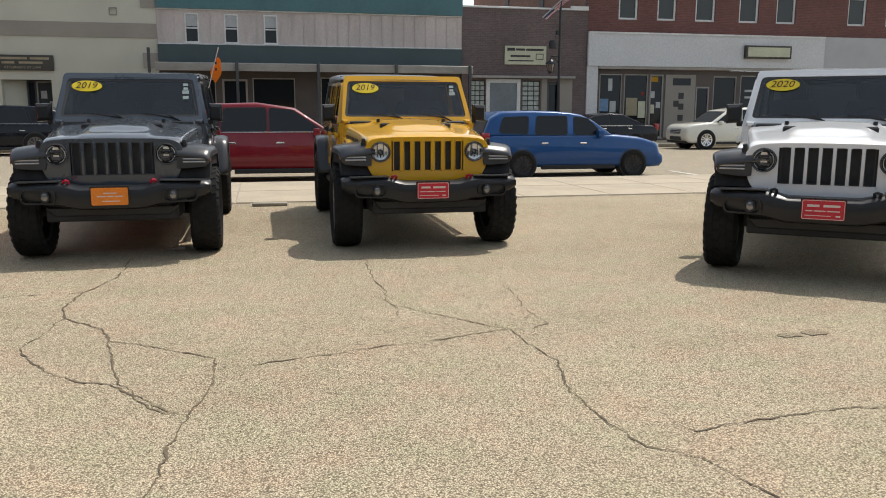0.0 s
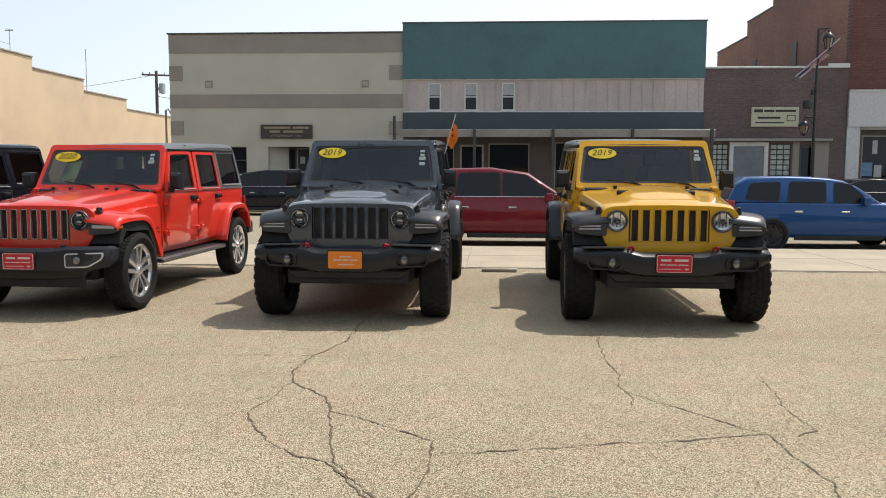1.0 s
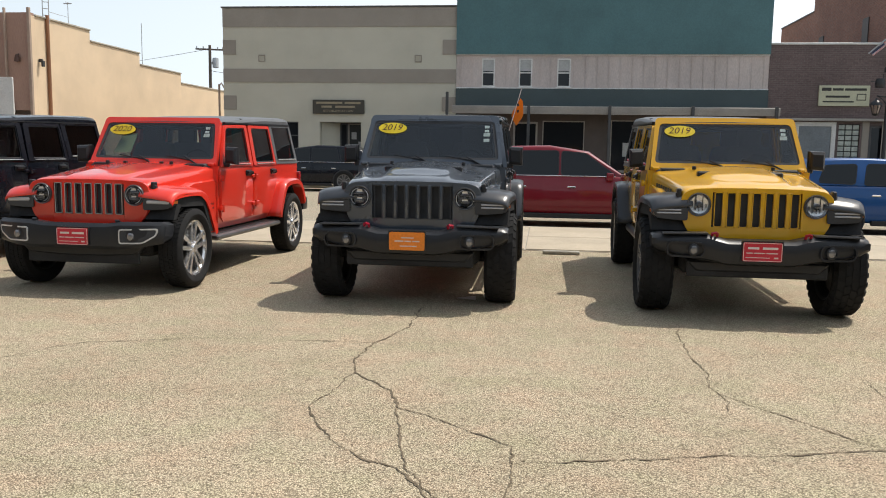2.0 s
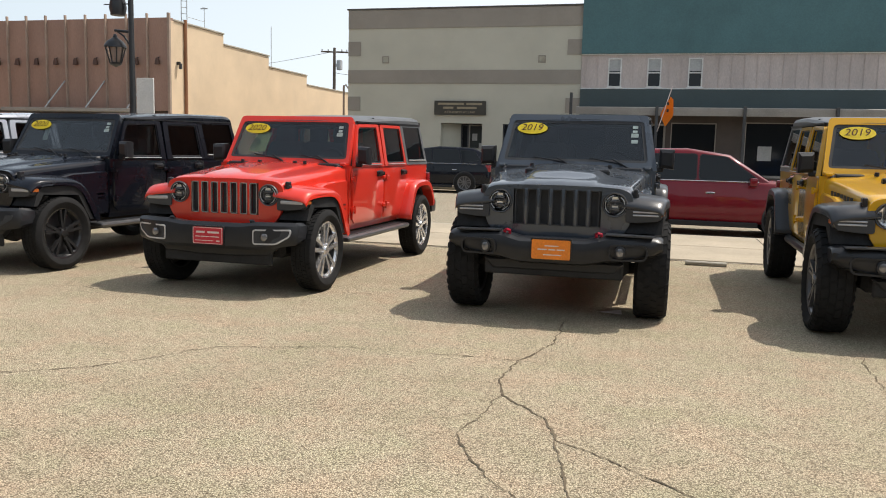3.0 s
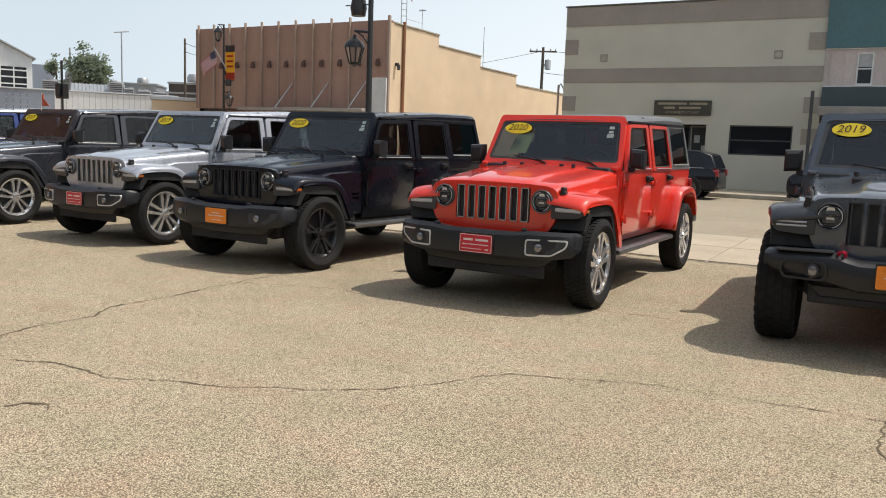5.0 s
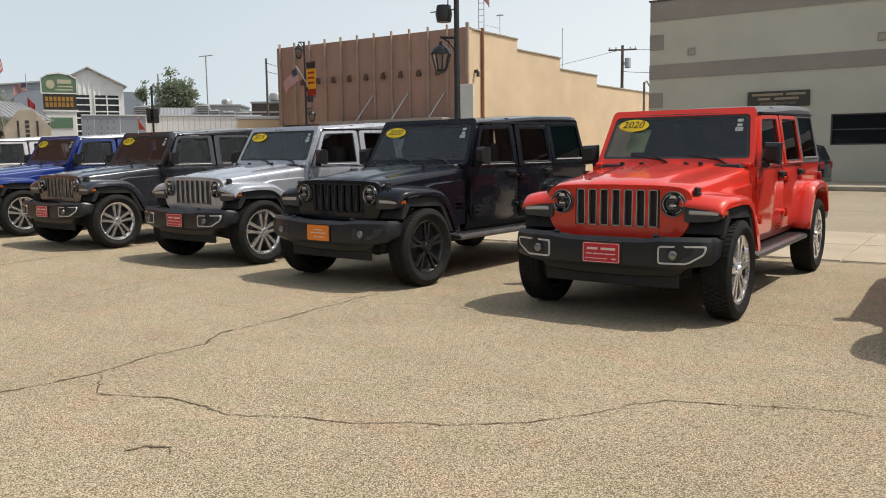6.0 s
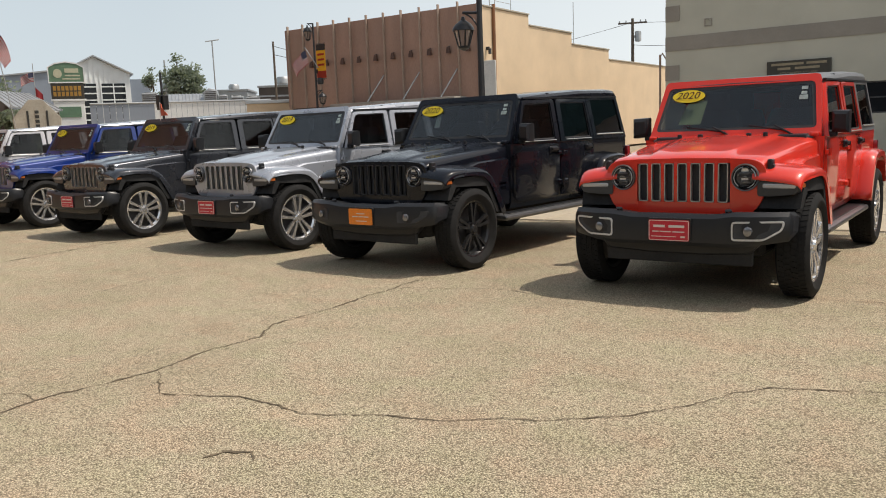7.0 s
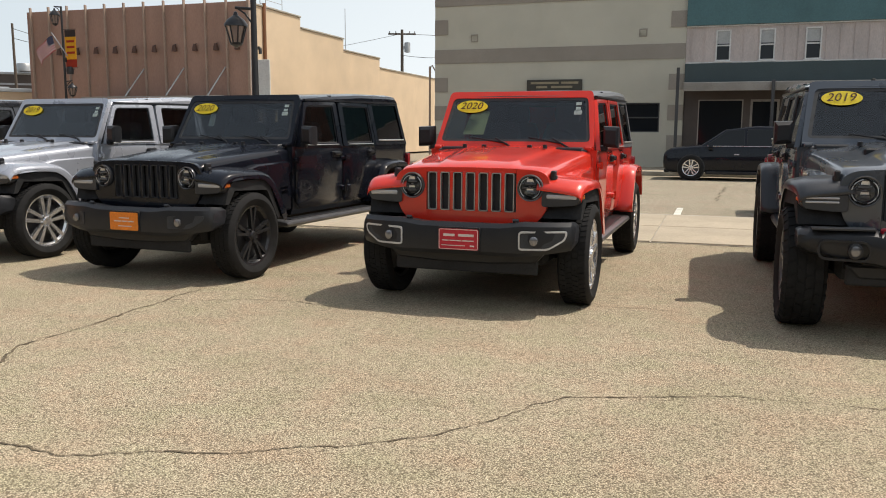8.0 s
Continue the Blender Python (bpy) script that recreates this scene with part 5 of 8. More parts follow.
def seat_bm(x, y):
    bm = bmesh.new()
    lo = [(x - 0.24, y, 1.0), (x + 0.24, y, 1.0), (x + 0.24, y + 0.14, 1.0), (x - 0.24, y + 0.14, 1.0)]
    rings = [[(p[0], p[1], 1.0) for p in lo]]
    for z, k, dy in ((1.2, 1.0, 0.04), (1.36, 0.94, 0.08), (1.44, 0.8, 0.10), (1.455, 0.6, 0.11)):
        rings.append([(x + (p[0] - x) * k, p[1] + dy, z) for p in lo])
    put_loft(bm, rings)
    put_box(bm, x - 0.125, x + 0.125, y + 0.09, y + 0.19, 1.44, 1.60, 0.04, 2)
    put_tube(bm, [(x - 0.05, y + 0.14, 1.4), (x - 0.05, y + 0.14, 1.5)], 0.008, 6)
    put_tube(bm, [(x + 0.05, y + 0.14, 1.4), (x + 0.05, y + 0.14, 1.5)], 0.008, 6)
    return bm


def digits_on_screen(year, x, v):
    bm = lettering(year, 0.102, 0.001)
    place = screen_place(0.016)
    for vert in bm.verts:
        u, w = x + vert.co.x * 1.05 + vert.co.z * 0.25, v + vert.co.z
        vert.co = place(u, w, 0.001 if vert.co.y > 0 else 0.0)
    return bm


def bars(bm, rows, place, thick):
    """Plain bars: rows of (u0, u1, v0, v1)."""
    for u0, u1, v0, v1 in rows:
        put_slab(bm, [(u0, v0), (u1, v0), (u1, v1), (u0, v1)], place, thick)
    return bm


# stations along the body: as drawn, and as built
BODY_Y = [(-0.70, -0.42), (-0.60, -0.32), (0.50, 0.76), (0.60, 0.85), (0.66, 0.90), (0.76, 0.97), (0.825, 1.03), (1.02, 1.15), (1.085, 1.235), (1.52, 1.735), (1.612, 1.775), (1.66, 1.86), (1.675, 1.875),
          (1.727, 1.985), (2.40, 2.54), (2.53, 2.62), (2.585, 2.69), (2.69, 2.775), (3.475, 3.40), (3.565, 3.49), (3.66, 3.575), (3.75, 3.66), (4.1, 4.0)]
BODY_Z = [(0.0, 0.0), (1.0, 1.0), (1.215, 1.172), (1.262, 1.208), (1.6, 1.6), (2.2, 2.2)]


def along(table, v):
    for (a, fa), (b, fb) in zip(table, table[1:]):
        if v <= b or b == table[-1][0]:
            return fa + (fb - fa) * (v - a) / (b - a)


def remade(change):
    def run(bm, rub):
        for v in bm.verts:
            v.co = change(v.co.x, v.co.y, v.co.z, rub)
        return bm
    return run


def body_place(x, y, z, rub):
    """The hardtop rises a little towards the tail."""
    yb, zb = along(BODY_Y, y), along(BODY_Z, z)
    return (x, yb, zb + 0.017 * max(0.0, (zb - 1.25) / 0.4) * max(0.0, yb - 1.15))


to_body = remade(body_place)
as_drawn = remade(lambda x, y, z, rub: (x, y, z))
to_hood = remade(lambda x, y, z, rub: (x * (1 + 0.035 * max(0.0, (y + 0.6) / 1.26)), -0.345 + (y + 0.622) * 1.255 / 1.262, z - 0.02 * min(1.05, max(0.0, (0.64 - y) / 1.26))))
to_front = remade(lambda x, y, z, rub: (x, y + 0.275, z - 0.02))
to_latch = remade(lambda x, y, z, rub: (x + math.copysign(0.03, x), y + 0.07, z - 0.015))
to_bumper = remade(lambda x, y, z, rub: (x if abs(x) < 0.4 else math.copysign(0.4 + (abs(x) - 0.4) * 0.86, x), y + (0.085 if rub else 0.105), z - 0.035))
to_flare = remade(lambda x, y, z, rub: (x * (0.98 - 0.055 * min(1.0, max(0.0, (-y - 0.22) / 0.36))), y * (0.68 if y < 0 else 0.88), z if z < 0.6 else 0.6 + (z - 0.6) * 0.98))
to_rear_flare = remade(lambda x, y, z, rub: (x * 0.975, y if y < 3.03 else 3.03 + (y - 3.03) * 0.86, z if z < 0.6 else 0.6 + (z - 0.6) * 0.98))
to_mirror = remade(lambda x, y, z, rub: (math.copysign(0.775 + (abs(x) - 0.775) * 0.70, x), y + 0.33, z - 0.03))
to_vent = remade(lambda x, y, z, rub: (x - math.copysign(0.004, x), y + 0.19, z - 0.14))
to_rear = remade(lambda x, y, z, rub: (x, y - 0.09, z))
to_sill = remade(lambda x, y, z, rub: (x - math.copysign(0.03, x), y + 0.075, z))
SHAPING = {}
for shaping, kinds in ((as_drawn, "cowl_grille screen_hinge chassis air_dam spare_wheel tyre rim fender_side windscreen_frame screen_border windscreen year_sticker year_digits price_sticker price_tag wiper"),
                       (to_hood, "hood hood_bumper washer_nozzle hood_vent hood_decal"),
                       (to_front, "grille radiator_screen slot_trim headlight reflector lamp_unit light_ring bulb_shield lens"), (to_latch, "hood_latch"),
                       (to_bumper, "front_bumper fog_bezel fog_recess fog_lamp fog_ring tow_hook end_cap dealer_plate plate_holder plate_border plate_bar"),
                       (to_flare, "front_flare running_lamp lamp_tray side_marker wheel_liner"), (to_rear_flare, "rear_flare rear_liner"),
                       (to_mirror, "mirror mirror_arm mirror_glass"), (to_vent, "fender_vent"), (to_rear, "rear_bumper"), (to_sill, "running_board step_pad rock_rail")):
    for kind_ in kinds.split():
        SHAPING[kind_] = shaping


def off_road_car(m, label, colour, year="2019", kit="bright_bezel", top="top_black", flare=None, plate="plate_red", rim="alloy",
                 lamp="led", slots="silver_trim", stickers=2, tag=False, hood_bars=False, hooks="hook_red"):
    """A boxy four-door off-road car. Its origin is on the ground under the middle of the front axle; it faces -y."""
    col, topm = M[colour], M[top]
    flare_m = M[flare or colour]
    rub = kit == "steel_bumper"
    car = thing("off_road_car", m, label, "car", "row of parked off-road cars")
    lift = 0.045 if rub else 0.0
    car.matrix_world = m @ Matrix.Translation((0, 0, lift))
    r, w = (0.415, 0.275) if rub else (0.396, 0.235)
    track = 0.78 if rub else 0.79
    def bp(name, bm, material, parent=None, label="", key=None, sharp=32.0):
        how = SHAPING.get(name, to_body)
        return part(name, lambda: how(bm() if callable(bm) else bm, rub), material, parent, label, None if key is None else (key, rub), sharp)

    # chassis and running gear
    def chassis():
        bm = bmesh.new()
        for s in (-1, 1):
            put_box(bm, s * 0.36, s * 0.48, -0.5, 3.3, 0.42, 0.55, 0.01)
        put_tube(bm, [(-0.72, 0, r - lift), (0.72, 0, r - lift)], 0.045, 10)
        put_tube(bm, [(-0.72, 3.008, r - lift), (0.72, 3.008, r - lift)], 0.045, 10)
        put_lathe(bm, [(0.0, -0.15), (0.1, -0.1), (0.13, 0.0), (0.1, 0.1), (0.0, 0.15)], (0.2, 0.0, r), "y", 14)
        put_lathe(bm, [(0.0, -0.15), (0.1, -0.1), (0.13, 0.0), (0.1, 0.1), (0.0, 0.15)], (0.0, 3.0, r), "y", 14)
        put_box(bm, -0.3, 0.3, -0.1, 1.0, 0.36, 0.6, 0.03)
        put_box(bm, -0.45, 0.45, 2.0, 2.5, 0.34, 0.5, 0.03)
        put_box(bm, -0.62, 0.62, 0.6, 3.3, 0.36, 0.56, 0.03)
        put_box(bm, -0.60, 0.60, -0.34, 0.6, 0.335, 0.50, 0.04)
        for s in (-1, 1):
            put_box(bm, s * 0.40, s * 0.60, -0.25, 0.45, 0.60, 0.94, 0.02)
            put_tube(bm, [(s * 0.5, 0.05, r), (s * 0.5, 0.08, 0.9)], 0.05, 8)
        put_box(bm, -0.55, 0.55, -0.26, 0.6, 0.55, 0.98)
        return bm
    bp("chassis", chassis, M["underbody"], car, key=("chassis", r))
    # Panel fills the black zone under the bumper: dam, undercarriage and painted-in shade.
    bp("air_dam", lambda: put_prism(box(-0.56, 0.56, -0.50, -0.46, 0.33 if rub else 0.285, 0.47, 0.012), [(-0.47, 0.44), (-0.30, 0.40), (-0.30, 0.46), (-0.47, 0.47)], "x", -0.55, 0.55), M["underbody"], car, "dark panel for the air dam and the shade under the bumper", key=("dam", rub))
    bp("body", tub_bm, col, car, key="tub")
    bp("hood", lambda: hood_bm(0.035 if rub else 0.012), col, car, key=("hood", rub))
    # hood fittings
    bp("cowl_grille", lambda: prism([(0.78, 1.165), (0.875, 1.165), (0.875, 1.206), (0.785, 1.198)], "x", -0.64, 0.64, 0.006), M["plastic"], car, "black cowl grille", key="cowl")
    for k in range(9):
        xk = -0.24 + 0.06 * k
        bp("cowl_louvre", lambda xk=xk: box(xk - 0.02, xk + 0.02, 0.795, 0.80, 1.196, 1.206, 0.002), M["plastic"], car, "", key=("louvre", k))
    for s in (-1, 1):
        bp("screen_hinge", lambda s=s: put_tube(box(s * 0.66, s * 0.72, 0.81, 0.875, 1.18, 1.212, 0.008), [(s * 0.65, 0.865, 1.208), (s * 0.73, 0.865, 1.208)], 0.011, 8), col, car, "", key=("shinge", s))
    for s in (-1, 1):
        bp("hood_latch", lambda s=s: put_box(box(s * 0.575, s * 0.612, -0.40, -0.33, 0.985, 1.065, 0.008), s * 0.59, s * 0.62, -0.39, -0.34, 1.0, 1.03, 0.006), M["plastic"], car, "black rubber latch", key=("latch", s))
        bp("hood_bumper", lambda s=s: lathe([(0, 1.235), (0.018, 1.232), (0.02, 1.2)], (s * 0.35, 0.33, 0.0), "z", 10), M["plastic"], car, key=("bumpstop", s))
        bp("washer_nozzle", lambda s=s: box(s * 0.2 - 0.02, s * 0.2 + 0.02, 0.40, 0.43, 1.2, 1.228, 0.005), M["plastic"], car, key=("nozzle", s))
    if rub:
        for s in (-1, 1):
            bp("hood_vent", lambda s=s: box(s * 0.30 - 0.07, s * 0.30 + 0.07, 0.02, 0.10, 1.13, 1.196, 0.012), M["plastic"], car, "black hood vent", key=("vent", s))
    if hood_bars:
        for s in (-1, 1):
            bp("hood_decal", lambda s=s: bars(bmesh.new(), [(-0.28 + 0.085 * i, -0.28 + 0.085 * i + 0.06, 1.0 + 0.004 * i, 1.045 + 0.004 * i) for i in range(7)], lambda u, v, d, s=s: (s * (0.612 + 0.1 * (u + 0.6) / 1.11 + d - 0.002), u, v), 0.003), M["ink"], car, "dark block decal", key=("decal", s))
    # front face
    grille = bp("grille", grille_bm, col, car, key="grille")
    bp("radiator_screen", lambda: box(-GR_X - 0.01, GR_X + 0.01, -0.60, -0.59, 0.74, 1.07), M["mesh_black"], grille, "black mesh", key="screenmesh")
    for i in range(7):
        bp("slot_trim", lambda i=i: slot_trim_bm(i), M[slots], grille, "", key=("slot", i))
    for s in (-1, 1):
        lampo = bp("headlight", lambda s=s: lathe([(0.098, -0.640), (0.101, -0.660), (0.096, -0.672), (0.089, -0.670), (0.087, -0.648)], (s * 0.468, 0, 0.942), "y", 28), M["grey_alloy"] if slots == "silver_trim" else M["led_dark"], grille, "round headlamp", key=("bezel", s))
        if lamp == "bright":
            bp("bulb_shield", lambda s=s: lathe([(0.0, -0.688), (0.018, -0.686), (0.026, -0.678), (0.028, -0.655)], (s * 0.468, 0, 0.942), "y", 16), M["led_dark"], lampo, "dark bulb shield", key=("shield", s))
            bp("reflector", lambda s=s: put_box(lathe([(0.086, -0.668), (0.075, -0.657), (0.04, -0.649), (0.0, -0.6475)], (s * 0.468, 0, 0.942), "y", 28), s * 0.468 - 0.02, s * 0.468 + 0.02, -0.672, -0.648, 0.912, 0.972, 0.01), M["reflector"], lampo, "", key=("refl", s))
            for k in range(5):
                xr = s * 0.468 - 0.056 + 0.028 * k
                hr = (0.074 ** 2 - (xr - s * 0.468) ** 2) ** 0.5
                bp("lens_rib", lambda xr=xr, hr=hr: box(xr - 0.003, xr + 0.003, -0.676, -0.662, 0.942 - hr, 0.942 + (0.9 if k % 2 else -0.32) * hr, 0.001), M["led_dark"], lampo, "", key=("lrib", s, k))
        else:
            def led(s=s):
                bm = lathe([(0.087, -0.667), (0.08, -0.655), (0.0, -0.650)], (s * 0.468, 0, 0.942), "y", 28)
                put_lathe(bm, [(0.08, -0.656), (0.072, -0.67), (0.062, -0.654)], (s * 0.468, 0, 0.942), "y", 28)
                put_box(bm, s * 0.468 - 0.055, s * 0.468 + 0.055, -0.668, -0.65, 0.937, 0.949, 0.003)
                put_box(bm, s * 0.468 - 0.045, s * 0.468 + 0.045, -0.672, -0.65, 0.957, 0.985, 0.008)
                put_box(bm, s * 0.468 - 0.04, s * 0.468 + 0.04, -0.672, -0.65, 0.892, 0.922, 0.008)
                return bm
            bp("lamp_unit", led, M["led_dark"], lampo, "dark lamp unit", key=("led", s))
            for zz in (0.908, 0.970):
                bp("lamp_pod", lambda s=s, zz=zz: lathe([(0.026, -0.674), (0.023, -0.666), (0.010, -0.661), (0.0, -0.660)], (s * 0.468, 0, zz), "y", 14), M["reflector"], lampo, "bright lamp pod", key=("pod", s, zz))
            for a0, a1 in ((100, 235), (-75, 55)):
                bp("light_ring", lambda s=s, a0=a0, a1=a1: tube([(s * 0.468 + 0.076 * math.cos(math.radians(a0 + (a1 - a0) * k / 12)), -0.669, 0.942 + 0.076 * math.sin(math.radians(a0 + (a1 - a0) * k / 12))) for k in range(13)], 0.0035, 6), M["bright_trim"], lampo, "thin bright arc", key=("lring", s, a0))
        bp("lens", lambda s=s: lathe([(0.0, -0.696), (0.04, -0.693), (0.075, -0.684), (0.09, -0.672), (0.086, -0.670), (0.04, -0.689), (0.0, -0.692)], (s * 0.468, 0, 0.942), "y", 24), M["lens"], lampo, "clear lens", key=("hlens", s)).visible_shadow = False
    # fenders
    for s in (-1, 1):
        f = bp("front_flare", lambda s=s: fender_front_bm(s), flare_m, car, "", key=("ff", s), sharp=40)
        if rub:
            for z0 in (0.845, 0.872):
                bp("running_lamp", lambda s=s, z0=z0: box(s * 0.66, s * 0.875, -0.59, -0.55, z0, z0 + 0.014, 0.004), M["clear_strip"], f, "clear strip lamp", key=("drl", s, z0))
        else:
            bp("running_lamp", lambda s=s: box(s * 0.64, s * 0.882, -0.588, -0.55, 0.850, 0.884, 0.008), M["clear_strip"], f, "clear strip lamp", key=("drl1", s))
        bp("lamp_tray", lambda s=s: prism(round_poly([(s * 0.60, 0.79), (s * 0.60, 0.902), (s * 0.895, 0.90), (s * 0.90, 0.84), (s * 0.87, 0.805), (s * 0.70, 0.79)], 0.02), "y", -0.576, -0.44, 0.012), M["flare_plastic"], f, "", key=("tray", s))
        bp("inner_fender", lambda s=s: prism(round_poly([(s * 0.59, 0.68), (s * 0.59, 0.80), (s * 0.86, 0.80), (s * 0.80, 0.745), (s * 0.70, 0.69)], 0.02), "y", -0.49, -0.44, 0.01), M["underbody"], car, "black inner fender", key=("ifender", s))
        bp("side_marker", lambda s=s: box(s * 0.885, s * 0.91, -0.56, -0.44, 0.85, 0.884, 0.005), M["amber"], f, "amber marker lens", key=("mk", s))
        bp("wheel_liner", lambda s=s: prism([(-0.52, 0.70), (-0.45, 0.85), (-0.38, 0.90), (0.18, 0.91), (0.30, 0.84), (0.50, 0.52), (0.44, 0.52), (0.25, 0.80), (-0.36, 0.82), (-0.46, 0.70)], "x", s * 0.5, s * 0.9), M["underbody"], car, "", key=("liner", s))
        bp("rear_flare", lambda s=s: fender_rear_bm(s), flare_m, car, "", key=("rf", s), sharp=40)
        bp("rear_liner", lambda s=s: prism([(2.50, 0.50), (2.68, 0.84), (2.80, 0.915), (3.30, 0.915), (3.44, 0.82), (3.55, 0.62), (3.5, 0.62), (3.38, 0.78), (3.28, 0.86), (2.82, 0.86), (2.72, 0.80), (2.56, 0.50)], "x", s * 0.58, s * 0.80), M["underbody"], car, "", key=("rliner", s))
        bp("fender_side", lambda s=s: prism([(0.10, 0.98), (0.26, 0.90), (0.46, 0.60), (0.52, 0.53), (0.95, 0.56), (0.895, 0.62), (0.895, 1.0), (0.80, 1.04), (0.30, 1.02)], "x", s * 0.62, s * 0.742, 0.014), col, car, "", key=("fside", s))
        bp("fender_vent", lambda s=s: put_box(put_box(box(s * 0.735, s * 0.746, 0.46, 0.60, 0.905, 0.935, 0.004), s * 0.735, s * 0.746, 0.475, 0.605, 0.86, 0.89, 0.004), s * 0.735, s * 0.744, 0.40, 0.56, 0.985, 1.005, 0.003), M["plastic"], car, "black vent and badge bars", key=("fvent", s))
    # bumper
    bump_m = M["plastic"]
    bumper = bp("front_bumper", bumper_steel_bm if rub else bumper_plastic_bm, bump_m, car, "black front bumper", key=("bumper", rub))
    for s in (-1, 1):
        if rub:
            bp("fog_recess", lambda s=s: moved(frame_of(rounded(0.45, 0.80, 0.535, 0.665, 0.058), rounded(0.466, 0.784, 0.55, 0.65, 0.045), lambda u, v, d, s=s: (s * u, -0.745 + 0.16 * (u - 0.36) + d, v), 0.03), Matrix()), M["plastic"], bumper, "", key=("frec", s))
            fog = bp("fog_lamp", lambda s=s: lathe([(0.0, -0.780), (0.028, -0.779), (0.038, -0.775), (0.04, -0.73)], (s * 0.555, 0.05, 0.602), "y", 18), M["fog_glass"], bumper, "round fog lamp", key=("fogr", s))
            bp("fog_ring", lambda s=s: lathe([(0.037, -0.784), (0.050, -0.780), (0.052, -0.735)], (s * 0.555, 0.05, 0.602), "y", 18), M["plastic"], fog, "", key=("fogrr", s))
            bp("tow_hook", lambda s=s: tube([(s * 0.345, -0.62, 0.66), (s * 0.345, -0.67, 0.735), (s * 0.36, -0.71, 0.745), (s * 0.385, -0.67, 0.735), (s * 0.385, -0.62, 0.66)], 0.012, 8), M[hooks], bumper, "red tow hook" if hooks == "hook_red" else "dark tow hook", key=("hook", s))
            # Strip of lighter plastic paints the highlight along the bumper's top edge.
            bp("end_cap", lambda s=s: put_prism(bmesh.new(), [(s * 0.84, 0.732), (s * 0.42, 0.738), (s * 0.42, 0.728), (s * 0.84, 0.722)], "y", -0.685, -0.54), M["flare_plastic"], bumper, "", key=("cap", s))
        else:
            def bez_place(u, v, d, s=s):
                back = 0.0 if u < 0.5 else 0.55 * (u - 0.5) ** 1.7
                return (s * u, -0.756 + back + d, v)
            o = round_poly([(0.455, 0.525), (0.70, 0.528), (0.835, 0.60), (0.85, 0.668), (0.455, 0.662)], 0.03)
            if kit == "bright_bezel":
                bp("fog_bezel", lambda o=o, p=bez_place: frame_of(o, inset(o, 0.013), p, 0.03), M["bright_trim"], bumper, "bright fog lamp surround", key=("fbez", s))
            bp("fog_recess", lambda o=o, p=bez_place: slab(inset(o, 0.014), lambda u, v, d: p(u, v, d + 0.003), 0.01), M["mesh_black"], bumper, "", key=("frecp", s))
            bp("fog_lamp", lambda s=s: lathe([(0.0, -0.772), (0.024, -0.77), (0.034, -0.765), (0.036, -0.74)], (s * 0.585, 0.012, 0.595), "y", 18), M["fog_glass"], bumper, "round fog lamp", key=("fogp", s))
            bp("tow_hook", lambda s=s: tube([(s * 0.40, -0.65, 0.68), (s * 0.40, -0.70, 0.735), (s * 0.43, -0.70, 0.735), (s * 0.43, -0.63, 0.68)], 0.012, 8), M["plastic"], bumper, "black tow hook", key=("hookp", s))
    yp = -0.765 if not rub else -0.735
    zp = 0.585 if not rub else 0.60
    pl = bp("dealer_plate", lambda: prism(rounded(-0.153, 0.153, zp - 0.077, zp + 0.077, 0.012), "y", yp, yp + 0.006), M[plate], bumper, "orange dealer plate" if plate == "plate_orange" else "red dealer plate", key=("plate", rub))
    bp("plate_holder", lambda: prism(rounded(-0.162, 0.162, zp - 0.083, zp + 0.09, 0.012), "y", yp + 0.0065, yp + 0.03), M["plastic"], bumper, "black plate holder", key=("pholder", rub))
    fp = lambda u, v, d: (u, yp - 0.003 + d, zp + v)
    if plate == "plate_red":
        o = rounded(-0.15, 0.15, -0.074, 0.074, 0.012)
        bp("plate_border", lambda: frame_of(o, inset(o, 0.004), fp, 0.005), M["plate_white"], pl, "", key=("pborder", rub))
        rows = [(-0.115, -0.028, 0.022, 0.04), (0.0, 0.118, 0.022, 0.04), (-0.125, -0.075, -0.013, -0.005), (-0.066, 0.02, -0.013, -0.005), (0.03, 0.118, -0.013, -0.005), (-0.13, 0.055, -0.048, -0.043), (0.09, 0.122, -0.052, -0.04)]
    else:
        rows = [(-0.05, 0.06, 0.026, 0.034), (-0.105, -0.03, -0.004, 0.006), (-0.018, 0.035, -0.004, 0.006), (0.047, 0.11, -0.004, 0.006), (-0.06, 0.085, -0.045, -0.037)]
    for i, row in enumerate(rows):
        bp("plate_bar", lambda row=row: bars(bmesh.new(), [row], fp, 0.004), M["plate_white"], pl, "white bar of print", key=("pbar", rub, plate, i))
    # wheels
    style = {"bright_bezel": "twin", "steel_bumper": "split", "blacked_out": "split"}[kit]
    for y in (0.0, 3.035):
        for s in (-1, 1):
            add_wheel(car, s * track, y, r - lift, r, w, style, M[rim], s, 30 if rub else 54, lugs=rub)
    # windscreen frame
    ws_h = (WS1 - WS0).length
    outer = round_poly([(-0.735, 0.0), (0.735, 0.0), (0.672, ws_h + 0.017), (-0.672, ws_h + 0.017)], 0.045)
    inner = round_poly([(-0.692, 0.075), (0.692, 0.075), (0.632, ws_h - 0.052), (-0.632, ws_h - 0.052)], 0.045)
    wsf = bp("windscreen_frame", lambda: frame_of(outer, inner, screen_place(), 0.06), col, car, "", key="wsframe")
    black = inset(inner, 0.028)
    bp("screen_border", lambda: frame_of(inset(inner, -0.004), black, screen_place(-0.006), 0.008), M["mesh_black"], wsf, "black screen border", key="wsborder")
    bp("windscreen", lambda: slab(inset(inner, 0.02), screen_place(-0.008), 0.005), M["glass"], wsf, "tinted windscreen", key="ws").visible_shadow = False
